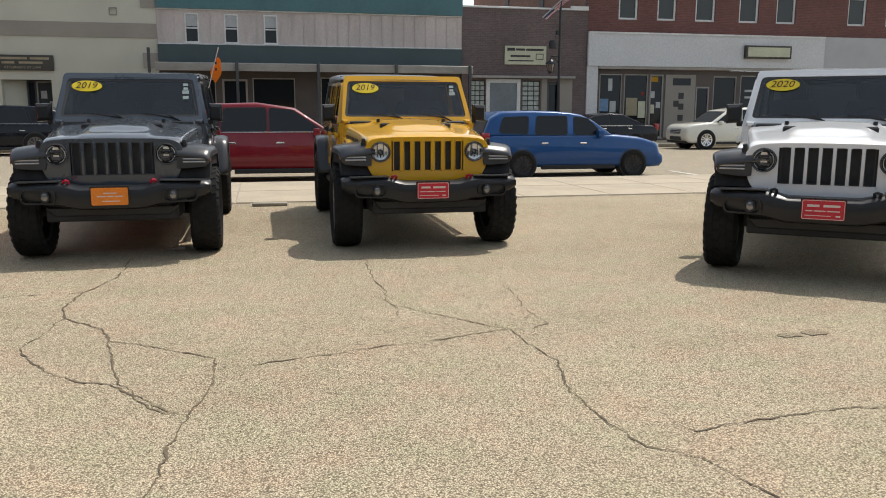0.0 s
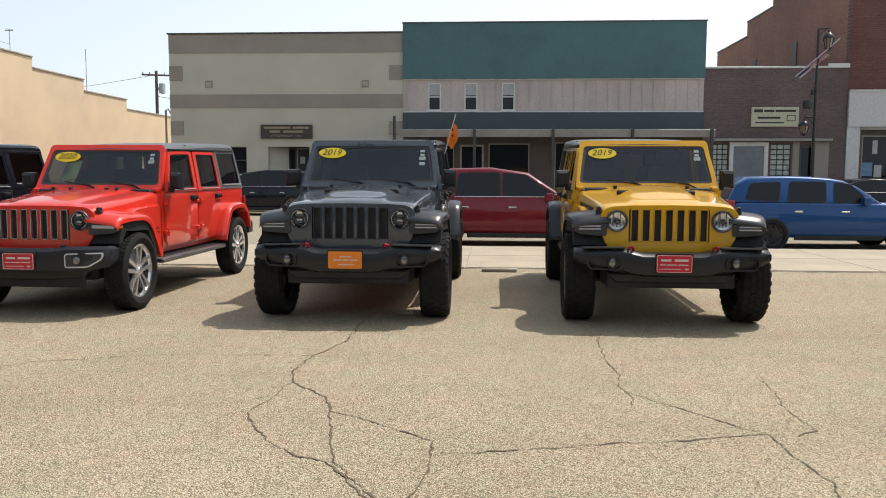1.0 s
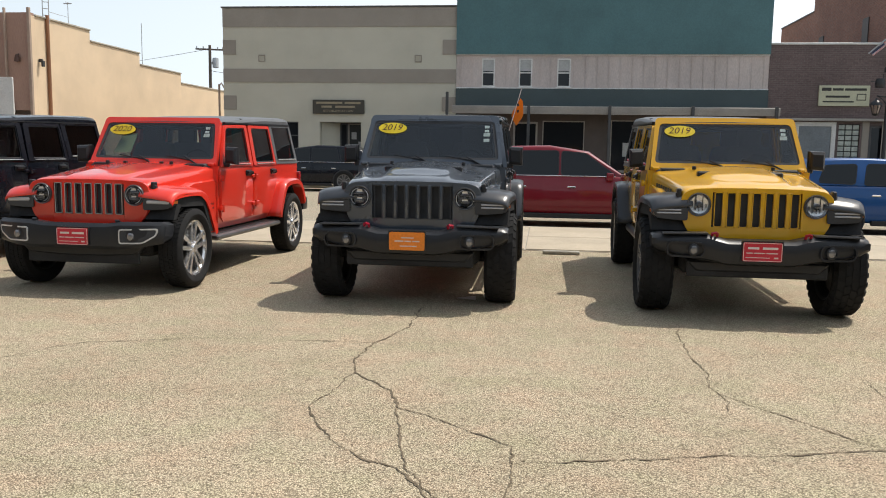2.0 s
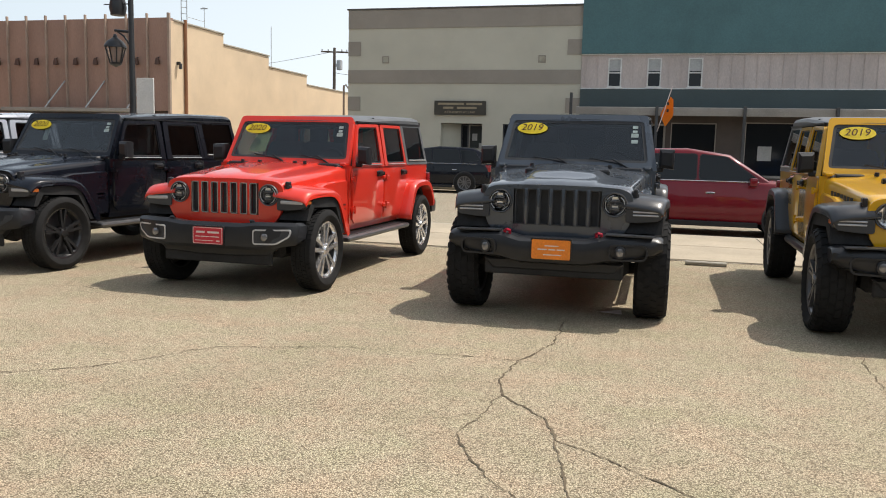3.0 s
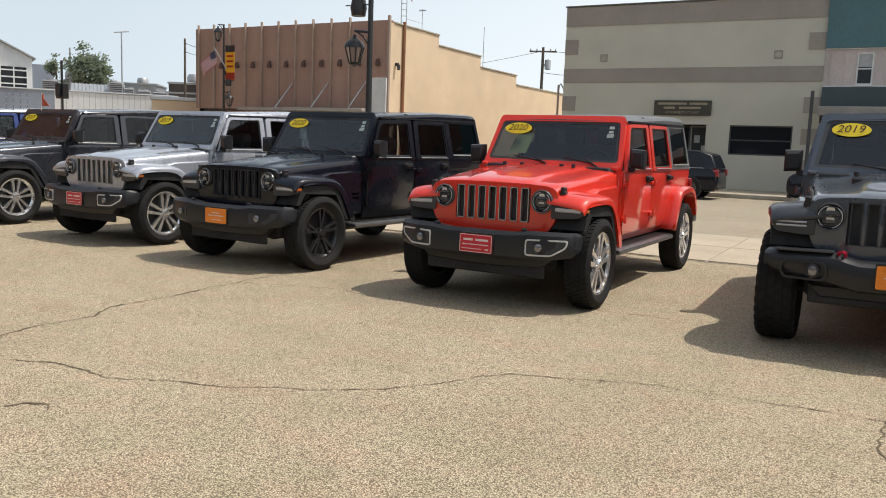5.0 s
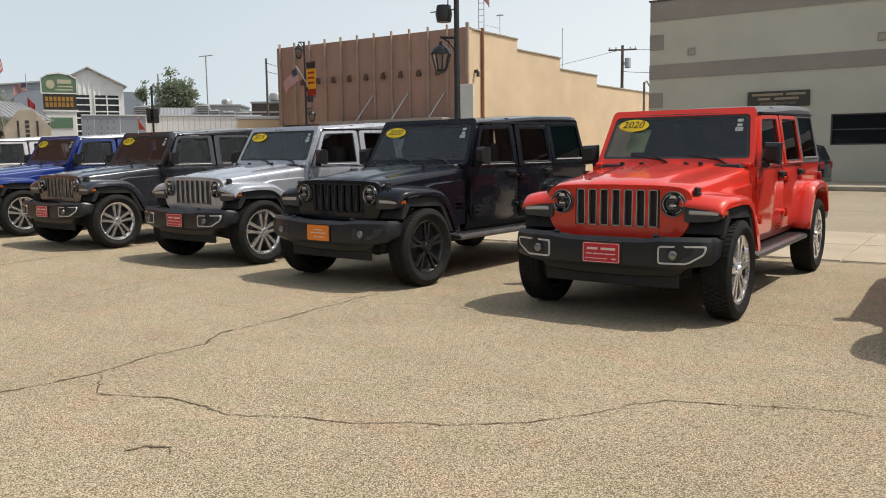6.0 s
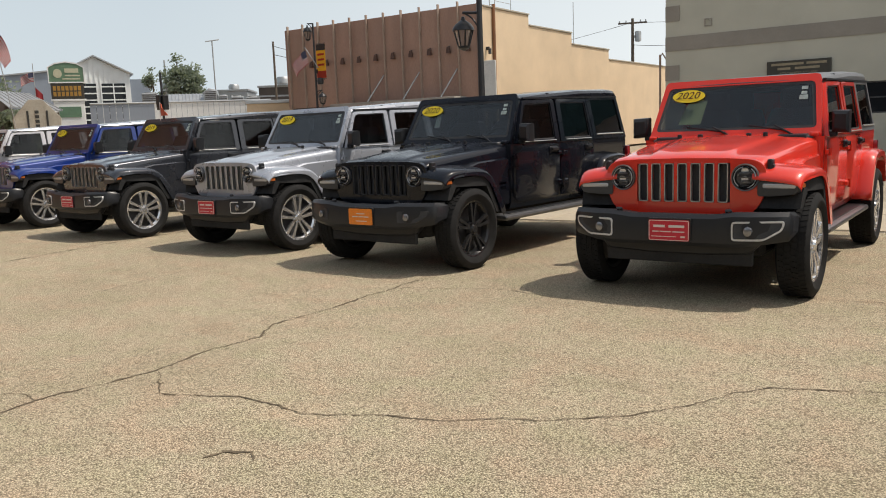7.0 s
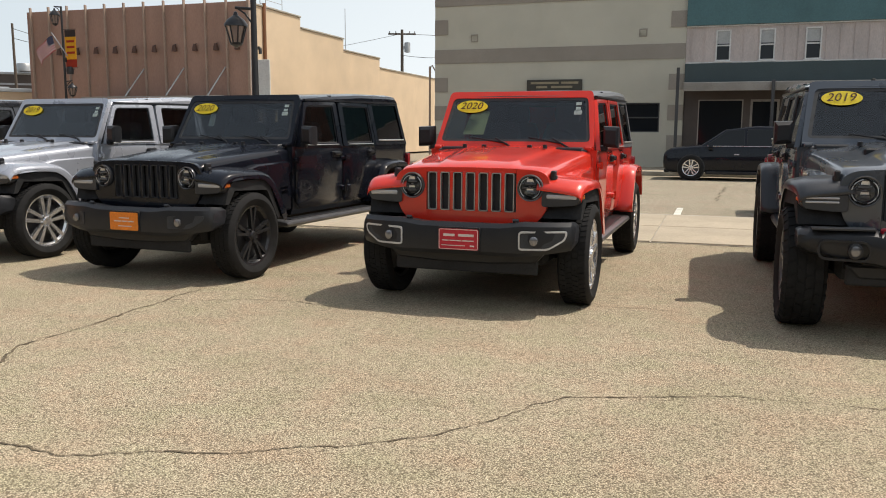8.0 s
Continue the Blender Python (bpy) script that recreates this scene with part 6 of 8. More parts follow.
    st = bp("year_sticker", lambda: slab([(-0.44 + 0.15 * math.cos(a), ws_h - 0.145 + 0.065 * math.sin(a)) for a in [2 * math.pi * k / 28 for k in range(28)]], screen_place(0.006), 0.003), M["sticker_yellow"], wsf, "yellow oval sticker", key="oval")
    bp("year_digits", lambda: moved(digits_on_screen(year, -0.44, ws_h - 0.145), Matrix.Translation((0, 0.006, 0))), M["digit"], st, "", key=("digits", year))
    for i in range(stickers + 1):
        wd, v1 = (0.05, 0.068, 0.045, 0.06)[i], ws_h - 0.10 - (0.0, 0.085, 0.05, 0.155)[i]
        bp("price_sticker", lambda wd=wd, v1=v1: slab(rounded(0.555 - wd / 2, 0.555 + wd / 2, v1 - wd * 0.62, v1, 0.004), screen_place(-0.002), 0.002), M["sticker_white"], wsf, "small pale price sticker", key=("psticker", i))
    if tag:
        shape = [(-0.50, 0.16), (-0.30, 0.16), (-0.27, 0.40), (-0.40, 0.42), (-0.46, 0.34)] if tag == "broad" else [(-0.37, 0.24), (-0.30, 0.24), (-0.32, 0.44), (-0.38, 0.44)]
        bp("price_tag", lambda: slab(shape, screen_place(-0.03), 0.003), M["tag_green" if tag == "broad" else "tag_pale"], wsf, "pale hanging price tag", key=("gtag", tag))
    for x0, x1 in ((-0.38, 0.05), (0.16, 0.56)):
        wp = screen_place(0.02)
        bp("wiper", lambda x0=x0, x1=x1: put_tube(put_tube(bmesh.new(), [wp(x1 - 0.02, -0.01, 0), wp((x0 + x1) / 2, 0.10, 0.0)], 0.009, 6), [wp(x0 - 0.02, 0.115, 0.012), wp(x1 - 0.1, 0.05, 0.012)], 0.007, 6), M["plastic"], wsf, "black wiper", key=("wiper", x0))
    # roof and rear hardtop
    roof = bp("hardtop", roof_bm, topm, car, "", key="roof")
    for s in (-1, 1):
        fr, inn = quarter_frame(s)
        if ("qframe", s) in MESHES:
            fr.free()
            fr = None
        q = bp("quarter_panel", fr, topm, car, "", key=("qframe", s))
        bp("quarter_window", lambda s=s, inn=inn: slab(inset(inn, -0.008), side_place(s, -0.012), 0.005), M["tint"], q, "dark tinted glass", key=("qwin", s))
        low = min(v for u, v in inn)
        us = [u for u, v in inn if v < low + 0.03]
        bp("quarter_trim", lambda s=s, low=low, us=us: tube([side_place(s, 0.010)(min(us), low, 0), side_place(s, 0.010)(max(us), low, 0)], 0.008, 6), M["silver_trim"], q, "thin bright trim", key=("qtrim", s))
        bp("gutter", lambda s=s: prism([(1.07, 1.646), (3.52, 1.646), (3.52, 1.663), (1.07, 1.663)], "x", s * 0.67, s * 0.70), M["plastic"], roof, "", key=("gutter", s))
        bp("tail_lamp", lambda s=s: box(s * 0.66, s * 0.80, 3.655, 3.74, 0.88, 1.08, 0.015, 2), M["tail_red"], car, "red tail lamp", key=("tail", s))
    for xx in (-0.22, 0.22):
        bp("roof_seam", lambda xx=xx: box(-0.66 if xx < 0 else 0.0, 0.0 if xx < 0 else 0.66, 1.62, 1.635, 1.68, 1.711), M["plastic"], roof, "", key=("seam", xx))
    bp("tailgate", lambda: put_prism(box(-0.64, 0.64, 3.66, 3.71, 0.62, 1.22, 0.02), [(3.66, 1.24), (3.70, 1.24), (3.59, 1.655), (3.55, 1.655)], "x", -0.66, 0.66), col, car, "", key="tailgate")
    spare = bp("spare_wheel", lambda: wheel_brake(r * RIM), M["steel"], car, key=("brake", r * RIM))
    spare.matrix_local = pose(0.06, 3.80, 0.96, 0, 0, 90)
    bp("tyre", lambda: wheel_mesh_tyre(r, w, 30 if rub else 54, r * RIM, rub), M["rubber"], spare, "black rubber tyre", key=("tyre", r, w, 30 if rub else 54, r * RIM))
    bp("rim", lambda: wheel_mesh_rim(r * RIM, w, style), M[rim], spare, "", key=("rim", r * RIM, w, style), sharp=25)
    bp("rear_bumper", lambda: box(-0.86, 0.86, 3.66, 3.86, 0.52, 0.70, 0.03, 2), M["plastic"], car, "black rear bumper", key="rbumper")
    # doors
    for s in (-1, 1):
        for which in (0, 1):
            d = bp("door", lambda s=s, which=which: door_bm(s, which), col, car, "", key=("door", s, which), sharp=35)
            wo = door_win(which)
            wi = [(0.825, 1.262), (1.085, 1.598), (1.608, 1.606), (1.612, 1.262)] if which == 0 else [(1.727, 1.262), (1.732, 1.606), (2.475, 1.604), (2.53, 1.262)]
            bp("window_frame", lambda wo=wo, wi=wi, s=s: frame_of(round_poly(wo, 0.03), round_poly(wi, 0.035), side_place(s, 0.004), 0.04), col, d, "", key=("wframe", s, which))
            bp("window_seal", lambda wi=wi, s=s: frame_of(inset(round_poly(wi, 0.035), -0.004), inset(round_poly(wi, 0.035), 0.012), side_place(s, -0.008), 0.01), M["mesh_black"], d, "", key=("seal", s, which))
            bp("window", lambda wi=wi, s=s: slab(inset(round_poly(wi, 0.035), 0.006), side_place(s, -0.014), 0.005), M["tint" if which else "door_glass"], d, "dark tinted glass", key=("dwin", s, which))
            bp("belt_trim", lambda wi=wi, s=s: put_tube(bmesh.new(), [(s * 0.782, wi[0][0] + 0.02, 1.245), (s * 0.782, wi[3][0] - 0.02, 1.245)], 0.007, 6), M["silver_trim"], d, "", key=("belt", s, which))
            hy = 1.52 if which == 0 else 2.40
            bp("door_handle", lambda s=s, hy=hy: put_box(put_box(box(s * 0.775, s * 0.815, hy - 0.09, hy + 0.08, 1.10, 1.14, 0.012, 2), s * 0.77, s * 0.795, hy - 0.1, hy + 0.1, 1.07, 1.155, 0.01), s * 0.785, s * 0.82, hy + 0.055, hy + 0.085, 1.085, 1.14, 0.008), M["plastic"], d, "black door handle", key=("handle", s, which))
            h0 = 0.66 if which == 0 else 1.675
            for zz in (0.72, 1.06):
                bp("hinge", lambda s=s, h0=h0, zz=zz: put_tube(box(s * 0.765, s * 0.80, h0 - 0.05, h0 + 0.07, zz - 0.025, zz + 0.025, 0.008), [(s * 0.80, h0, zz - 0.04), (s * 0.80, h0, zz + 0.04)], 0.014, 8), col, d, "", key=("hinge", s, which, zz))
        mir = bp("mirror", lambda s=s: loft([[(s * x, yy + (0.02 if (j in (0, 3)) else 0), zz) for j, (x, zz) in enumerate(((0.80 + k, 1.235 + k), (1.0 - k, 1.225 + k), (1.0 - k, 1.415 - k), (0.80 + k, 1.42 - k)))] for yy, k in ((0.60, 0.035), (0.625, 0.006), (0.70, 0.0), (0.735, 0.012))]), M["plastic"], car, "black door mirror", key=("mirror", s))
        bp("mirror_arm", lambda s=s: box(s * 0.745, s * 0.86, 0.655, 0.71, 1.20, 1.25, 0.012), M["plastic"], mir, "", key=("marm", s))
        bp("mirror_glass", lambda s=s: box(s * 0.82, s * 0.985, 0.735, 0.738, 1.25, 1.40), M["reflector"], mir, "", key=("mglass", s))
        if kit != "steel_bumper":
            sb = bp("running_board", lambda s=s: put_prism(bmesh.new(), [(s * 0.70, 0.47), (s * 0.88, 0.465), (s * 0.915, 0.445), (s * 0.90, 0.405), (s * 0.72, 0.42)], "y", 0.50, 2.46, 0.012), M["grey_alloy"], car, "black and grey running board", key=("rboard", s))
            bp("step_pad", lambda s=s: box(s * 0.74, s * 0.86, 0.62, 2.38, 0.464, 0.474, 0.003), M["plastic"], sb, "black step pad", key=("steppad", s))
        else:
            bp("rock_rail", lambda s=s: tube([(s * 0.70, 0.52, 0.5), (s * 0.80, 0.62, 0.47), (s * 0.80, 2.36, 0.47), (s * 0.70, 2.46, 0.5)], 0.045, 8), M["plastic"], car, "black rock rail", key=("rail", s))
    # cabin
    dash = bp("dashboard", lambda: prism([(0.52, 1.1), (0.56, 1.235), (0.80, 1.25), (0.95, 1.2), (0.95, 1.1)], "x", -0.68, 0.68, 0.01), M["seat"], car, "", key="dash")
    wheel_c = Vector((0.36, 1.05, 1.22))
    bp("steering_wheel", lambda: tube([wheel_c + Vector((0.185 * math.cos(a), 0.07 * math.sin(a), 0.17 * math.sin(a))) for a in [2 * math.pi * k / 20 for k in range(21)]], 0.016, 6), M["seat"], dash, "", key="steer")
    for x in (-0.36, 0.36):
        for y in (1.30, 2.25):
            bp("seat", lambda x=x, y=y: seat_bm(x, y), M["seat"], car, "black seat back", key=("seat", x, y))
    bp("roll_bar", lambda: put_tube(put_tube(bmesh.new(), [(-0.6, 1.85, 1.2), (-0.57, 1.85, 1.61), (0.57, 1.85, 1.61), (0.6, 1.85, 1.2)], 0.03, 8), [(-0.57, 1.1, 1.61), (-0.57, 3.2, 1.61)], 0.028, 8), M["seat"], car, "", key="rollbar")
    return car


# ---- other parked cars ----
def pillow(poly, half, z_round=0.06, steps=((1.0, 0.10), (0.97, 0.045), (0.90, 0.012), (0.78, 0.0)), lean=0.0, z_lean=0.0):
    """A side outline (x, z), swollen across y: full in the middle, drawn in towards the flanks."""
    rings = []
    seq = [(-f, d) for f, d in steps] + [(f, d) for f, d in reversed(steps)]
    for f, d in seq:
        ring = inset(poly, d) if d > 0 else poly
        rings.append([(x, f * half * (1 - lean * max(0, z - z_lean)), z) for x, z in ring])
    return loft(rings)


def road_car(name, m, label, colour, body, cabin, wins, wheels, half=0.88, wheel_r=0.34, rim="grey_alloy", lean=0.16, zb=0.95, lamps=True, trim=None, pillars=True):
    """A closed road car along x, nose at +x. body, cabin: side outlines; wins: side window outlines."""
    car = thing(name, m, label, "car")
    col = M[colour]
    part("body", pillow(body, half), col, car, "", sharp=50)
    part("cabin", pillow(cabin, half * 0.98, steps=((0.97, 0.05), (0.93, 0.02), (0.85, 0.0), (0.6, 0.0)), lean=lean, z_lean=zb), col, car, "", sharp=50)
    def side(s, off):
        return lambda u, v, d: (u, s * (half * 0.955 * (1 - lean * max(0, v - zb)) + off - d), v)
    for s in (-1, 1):
        if pillars:
            part("pillar_trim", slab([wins[0][0]] + [p for w_ in wins for p in w_[1:3]] + [wins[-1][-1]], side(s, -0.004), 0.03), M["plastic"], car, "black pillar trim")
        for wpoly in wins:
            o = round_poly(wpoly, 0.05)
            f = part("window_trim", frame_of(inset(o, -0.018), o, side(s, 0.006), 0.04), M["plastic"], car, "black window trim")
            part("side_window", slab(o, side(s, 0.004), 0.03), M["win"], f, "dark glass")
        if pillars:
            low = min(p[1] for w_ in wins for p in w_) - 0.02
            part("belt_trim", box(min(p[0] for w_ in wins for p in w_) + 0.1, max(p[0] for w_ in wins for p in w_), s * (half * 0.94), s * (half * 0.985), low - 0.022, low, 0.006), M["chrome"], car, "bright belt trim")
        for k, wpoly in enumerate(wins[:2]):
            xm = min(p[0] for p in wpoly) + 0.14
            part("door_handle", box(xm - 0.02, xm + 0.15, s * (half * 0.985), s * (half * 1.02), zb - 0.14, zb - 0.10, 0.01), M[trim or "chrome"], car)
        mx = max(p[0] for p in wins[0]) - 0.12
        part("mirror", box(mx - 0.06, mx + 0.08, s * half * 0.97, s * (half + 0.16), zb + 0.03, zb + 0.18, 0.03, 2), col, car, "door mirror")
        part("sill_trim", box(wheels[1] + 0.45, wheels[0] - 0.45, s * (half - 0.06), s * (half + 0.004), 0.2, 0.30, 0.015), M["plastic"], car, "dark sill")
        for wx in wheels:
            # Flush black disc paints the shaded wheel well onto the closed flank.
            part("wheel_well_disc", lathe([(0.0, s * (half + 0.004)), (wheel_r + 0.03, s * (half + 0.004)), (wheel_r + 0.03, s * (half - 0.25))], (wx, 0, wheel_r), "y", 28), M["mesh_black"], car, "dark disc painted for the shaded wheel well")
            hub = add_wheel(car, wx, s * (half - 0.115), wheel_r, wheel_r, 0.225, "twin", M[rim], 1, 40, wheel_r * 0.64)
            hub.matrix_local = pose(wx, s * (half - 0.055), wheel_r, 0, 0, 90 if s > 0 else -90)
    xs = [p[0] for p in body]
    nose, tail = max(xs), min(xs)
    top = [p for p in cabin]
    # screens: slanted edges of the cabin
    def screen(p, q, name_):
        p, q = Vector((p[0], p[1])), Vector((q[0], q[1]))
        e = (q - p)
        nrm = Vector((-e.y, e.x)).normalized()
        mid = Vector((sum(a[0] for a in cabin) / len(cabin), sum(a[1] for a in cabin) / len(cabin)))
        if nrm.dot((p + q) / 2 - mid) < 0:
            nrm = -nrm
        a, b_ = p.lerp(q, 0.12), p.lerp(q, 0.9)
        w0, w1 = half * 0.80, half * 0.80 * (1 - lean * abs(q.y - p.y) * 1.2)
        pts = [(-w0, 0.0), (w0, 0.0), (w1, 1.0), (-w1, 1.0)]
        part(name_, slab(pts, lambda u, v, d: (a.x + (b_.x - a.x) * v + nrm.x * (0.012 - d), u, a.y + (b_.y - a.y) * v + nrm.y * (0.012 - d)), 0.02), M["win"], car, "dark glass")
    k_ = 1 if len(cabin) < 8 else 2
    screen(cabin[0], cabin[k_], "windscreen")
    screen(cabin[-1], cabin[-1 - k_], "rear_window")
    if lamps:
        zl = 0.72
        for s in (-1, 1):
            part("headlight", loft([[(nose - 0.30, s * (half - 0.04), zl + 0.10), (nose - 0.30, s * (half - 0.04), zl - 0.02), (nose - 0.10, s * (half - 0.14), zl - 0.06), (nose - 0.10, s * (half - 0.14), zl + 0.03)], [(nose - 0.14, s * (half - 0.42), zl + 0.04), (nose - 0.12, s * (half - 0.42), zl - 0.04), (nose + 0.004, s * (half - 0.42), zl - 0.06), (nose + 0.004, s * (half - 0.42), zl + 0.01)]]), M["bright_trim"], car, "clear headlamp")
            part("tail_lamp", box(tail - 0.005, tail + 0.18, s * (half - 0.22), s * (half - 0.015), 0.78, 1.02, 0.03, 2), M["tail_red"], car, "red tail lamp")
        upper = part("upper_grille", box(nose - 0.08, nose + 0.008, -half * 0.46, half * 0.46, 0.60, 0.80, 0.02), M["mesh_black"], car, "dark grille")
        for zg in (0.64, 0.70, 0.76):
            part("grille_bar", box(nose - 0.02, nose + 0.016, -half * 0.45, half * 0.45, zg - 0.012, zg + 0.012, 0.004), M["bright_trim"], upper, "bright bar")
        part("chin_trim", box(nose - 0.22, nose - 0.035, -half * 0.86, half * 0.86, 0.235, 0.35, 0.03), M["plastic"], car, "dark chin")
        part("lower_grille", box(nose - 0.06, nose + 0.006, -half * 0.5, half * 0.5, 0.36, 0.52, 0.02), M["mesh_black"], car, "dark grille")
        part("rear_bumper_trim", box(tail - 0.01, tail + 0.1, -half * 0.8, half * 0.8, 0.35, 0.45, 0.02), M["plastic"], car)
    return car


SUV_BODY = round_poly([(-2.25, 0.28), (2.15, 0.24), (2.30, 0.42), (2.29, 0.84), (2.08, 0.99), (1.2, 1.08), (0.5, 1.09), (-2.1, 1.10), (-2.30, 0.95), (-2.32, 0.50)], 0.12, 3)
SUV_CABIN = [(1.25, 1.0), (0.42, 1.55), (-0.4, 1.66), (-1.6, 1.63), (-2.05, 1.50), (-2.28, 1.0)]
SUV_WINS = [[(0.95, 1.08), (0.36, 1.50), (-0.12, 1.54), (-0.12, 1.08)], [(-0.20, 1.08), (-0.20, 1.545), (-1.12, 1.535), (-1.22, 1.08)], [(-1.30, 1.10), (-1.20, 1.53), (-1.72, 1.50), (-1.95, 1.20)]]
WAGON_BODY = round_poly([(-2.30, 0.25), (1.86, 0.22), (2.0, 0.30), (2.0, 0.50), (1.90, 0.55), (1.87, 0.70), (1.78, 0.81), (1.35, 0.925), (0.70, 0.985), (-2.2, 0.985), (-2.37, 0.82), (-2.38, 0.40)], 0.14, 4)
WAGON_CABIN = smooth([(0.78, 0.93), (0.10, 1.40), (-0.45, 1.485), (-1.4, 1.51), (-2.12, 1.455), (-2.36, 0.93)], 1)
WAGON_WINS = [[(0.46, 0.985), (0.09, 1.33), (-0.22, 1.365), (-0.22, 0.985)], [(-0.40, 0.985), (-0.40, 1.375), (-1.10, 1.375), (-1.14, 0.985)], [(-1.33, 1.0), (-1.30, 1.37), (-1.88, 1.345), (-1.98, 1.03)]]
SEDAN_BODY = round_poly([(-2.3, 0.27), (2.25, 0.24), (2.40, 0.40), (2.36, 0.66), (2.1, 0.80), (1.2, 0.94), (-1.5, 1.0), (-2.25, 0.96), (-2.38, 0.75), (-2.38, 0.45)], 0.12, 3)
SEDAN_CABIN = [(1.15, 0.9), (0.35, 1.34), (-0.3, 1.43), (-0.9, 1.40), (-1.85, 0.95)]
SEDAN_WINS = [[(0.85, 0.97), (0.30, 1.29), (-0.28, 1.34), (-0.28, 0.97)], [(-0.36, 0.97), (-0.36, 1.345), (-0.85, 1.32), (-1.35, 1.0)]]

def drawn(poly, fx=1.0, fz=1.0, rear=1.0):
    """An outline made longer, lower or with another length of tail."""
    return [(x * fx * (rear if x < 0 else 1.0), z if z < 0.3 else 0.3 + (z - 0.3) * fz) for x, z in poly]


def all_drawn(polys, *args):
    return [drawn(p, *args) for p in polys]


LONG, SHORT = (1.0, 1.05, 1.25), (1.0, 1.0, 0.9)
road_car("crossover_car", pose(2.2, 8.85, STREET_Z, 0, 0, 0), "crimson crossover parked along the near kerb", "crimson", drawn(SUV_BODY, *SHORT), drawn(SUV_CABIN, *SHORT), all_drawn(SUV_WINS, *SHORT), (1.42, -1.30), 0.9, 0.36)
road_car("retro_wagon", pose(9.02, 8.8, STREET_Z, 0, 0, 0), "blue retro-styled wagon parked along the near kerb", "hatch_blue", WAGON_BODY, WAGON_CABIN, WAGON_WINS, (1.21, -1.45), 0.87, 0.31, "dark_alloy", trim="chrome", zb=0.9, pillars=False)
road_car("sedan", pose(14.75, 20.9, STREET_Z, 0, 0, 180), "black sedan parked before the shops", "black", SEDAN_BODY, SEDAN_CABIN, SEDAN_WINS, (1.42, -1.40), 0.9, 0.33)
road_car("crossover_car", pose(20.6, 20.9, STREET_Z, 0, 0, 180), "cream white crossover parked before the shops", "cream_white", SUV_BODY, SUV_CABIN, SUV_WINS, (1.42, -1.40), 0.9, 0.38, "alloy")
road_car("dark_suv", pose(-6.8, 20.9, STREET_Z, 0, 0, 180), "dark sport utility car parked before the offices", "black", SUV_BODY, SUV_CABIN, SUV_WINS, (1.42, -1.40), 0.92, 0.38)
road_car("dark_suv", pose(-0.1, 20.9, STREET_Z, 0, 0, 180), "dark sport utility car parked before the green shop", "black", drawn(SUV_BODY, *LONG), drawn(SUV_CABIN, *LONG), all_drawn(SUV_WINS, *LONG), (1.42, -1.70), 0.94, 0.40, "alloy")


# ---- the row of off-road cars ----
def off_road_at(x, y, yaw, *args, **kw):
    return off_road_car(pose(x, y, 0, 0, 0, yaw), *args, **kw)


off_road_at(6.52, -3.37, -38, "white off-road car with black flares, facing across the lot", "white", "2020", "steel_bumper", "white", "flare_plastic", "plate_red", "grey_alloy", "led", "mesh_black", 2, hooks="plastic")
off_road_at(3.505, -1.11, -0.7, "bright yellow off-road car with black flares and steel bumper", "yellow", "2019", "steel_bumper", "top_black", "flare_plastic", "plate_red", "grey_alloy", "bright", "yellow", 2, hood_bars=True)
off_road_at(0.586, -1.07, 0.4, "slate grey off-road car with black steel bumper and orange plate", "grey", "2019", "steel_bumper", "grey", "flare_plastic", "plate_orange", "grey_alloy", "led", "mesh_black", 3)
off_road_at(-2.54, -0.915, -0.7, "bright red off-road car with black hardtop and polished wheels", "red", "2020", "bright_bezel", "top_black", None, "plate_red", "alloy", "led", "silver_trim", 2, tag="broad")
off_road_at(-5.59, -0.80, -3.2, "gloss black off-road car with black wheels and orange plate", "black", "2020", "blacked_out", "black", None, "plate_orange", "dark_alloy", "led", "mesh_black", 2, tag="narrow")
off_road_at(-8.26, -0.48, -3.3, "silver off-road car with polished wheels and red plate", "silver", "2019", "bright_bezel", "silver", None, "plate_red", "alloy", "led", "silver_trim", 2)
off_road_at(-11.44, -0.36, -2.4, "charcoal off-road car with polished wheels and red plate", "charcoal", "2019", "bright_bezel", "charcoal", None, "plate_red", "alloy", "led", "silver_trim", 2)
off_road_at(-14.45, -0.11, -2.4, "deep blue off-road car with polished wheels and orange plate", "blue", "2019", "bright_bezel", "silver", None, "plate_orange", "alloy", "led", "silver_trim", 2)
off_road_at(-17.5, -0.12, -2, "pearl white off-road car with polished wheels at the row's end", "pearl", "2019", "bright_bezel", "pearl", None, "plate_red", "alloy", "led", "silver_trim", 2)


# ---- street lamps, poles and flags ----
def lantern_bm(x, y, z0, z1, r):
    """The spun cap of a hanging lantern."""
    h = z1 - z0
    bm = bmesh.new()
    put_lathe(bm, [(0.0, z1), (0.03, z1 - 0.02), (0.05, z1 - h * 0.12), (r * 0.75, z1 - h * 0.24), (r, z1 - h * 0.36), (r * 1.02, z1 - h * 0.42), (r * 0.9, z1 - h * 0.42)], (x, y, 0), "z", 16)
    return bm


def wave_flag(w, h, droop, seed, taper=0.0):
    """A hanging flag as a rippled sheet in x and z; u runs along the cloth."""
    def at(u, v):
        x = u * w * (1 - 0.25 * droop)
        z = -v * h * (1 - taper * u) - droop * u * u * w * 0.9
        y = 0.10 * w * math.sin(u * 7 + v * 1.5 + seed) * u
        return (x, y, z)
    return at


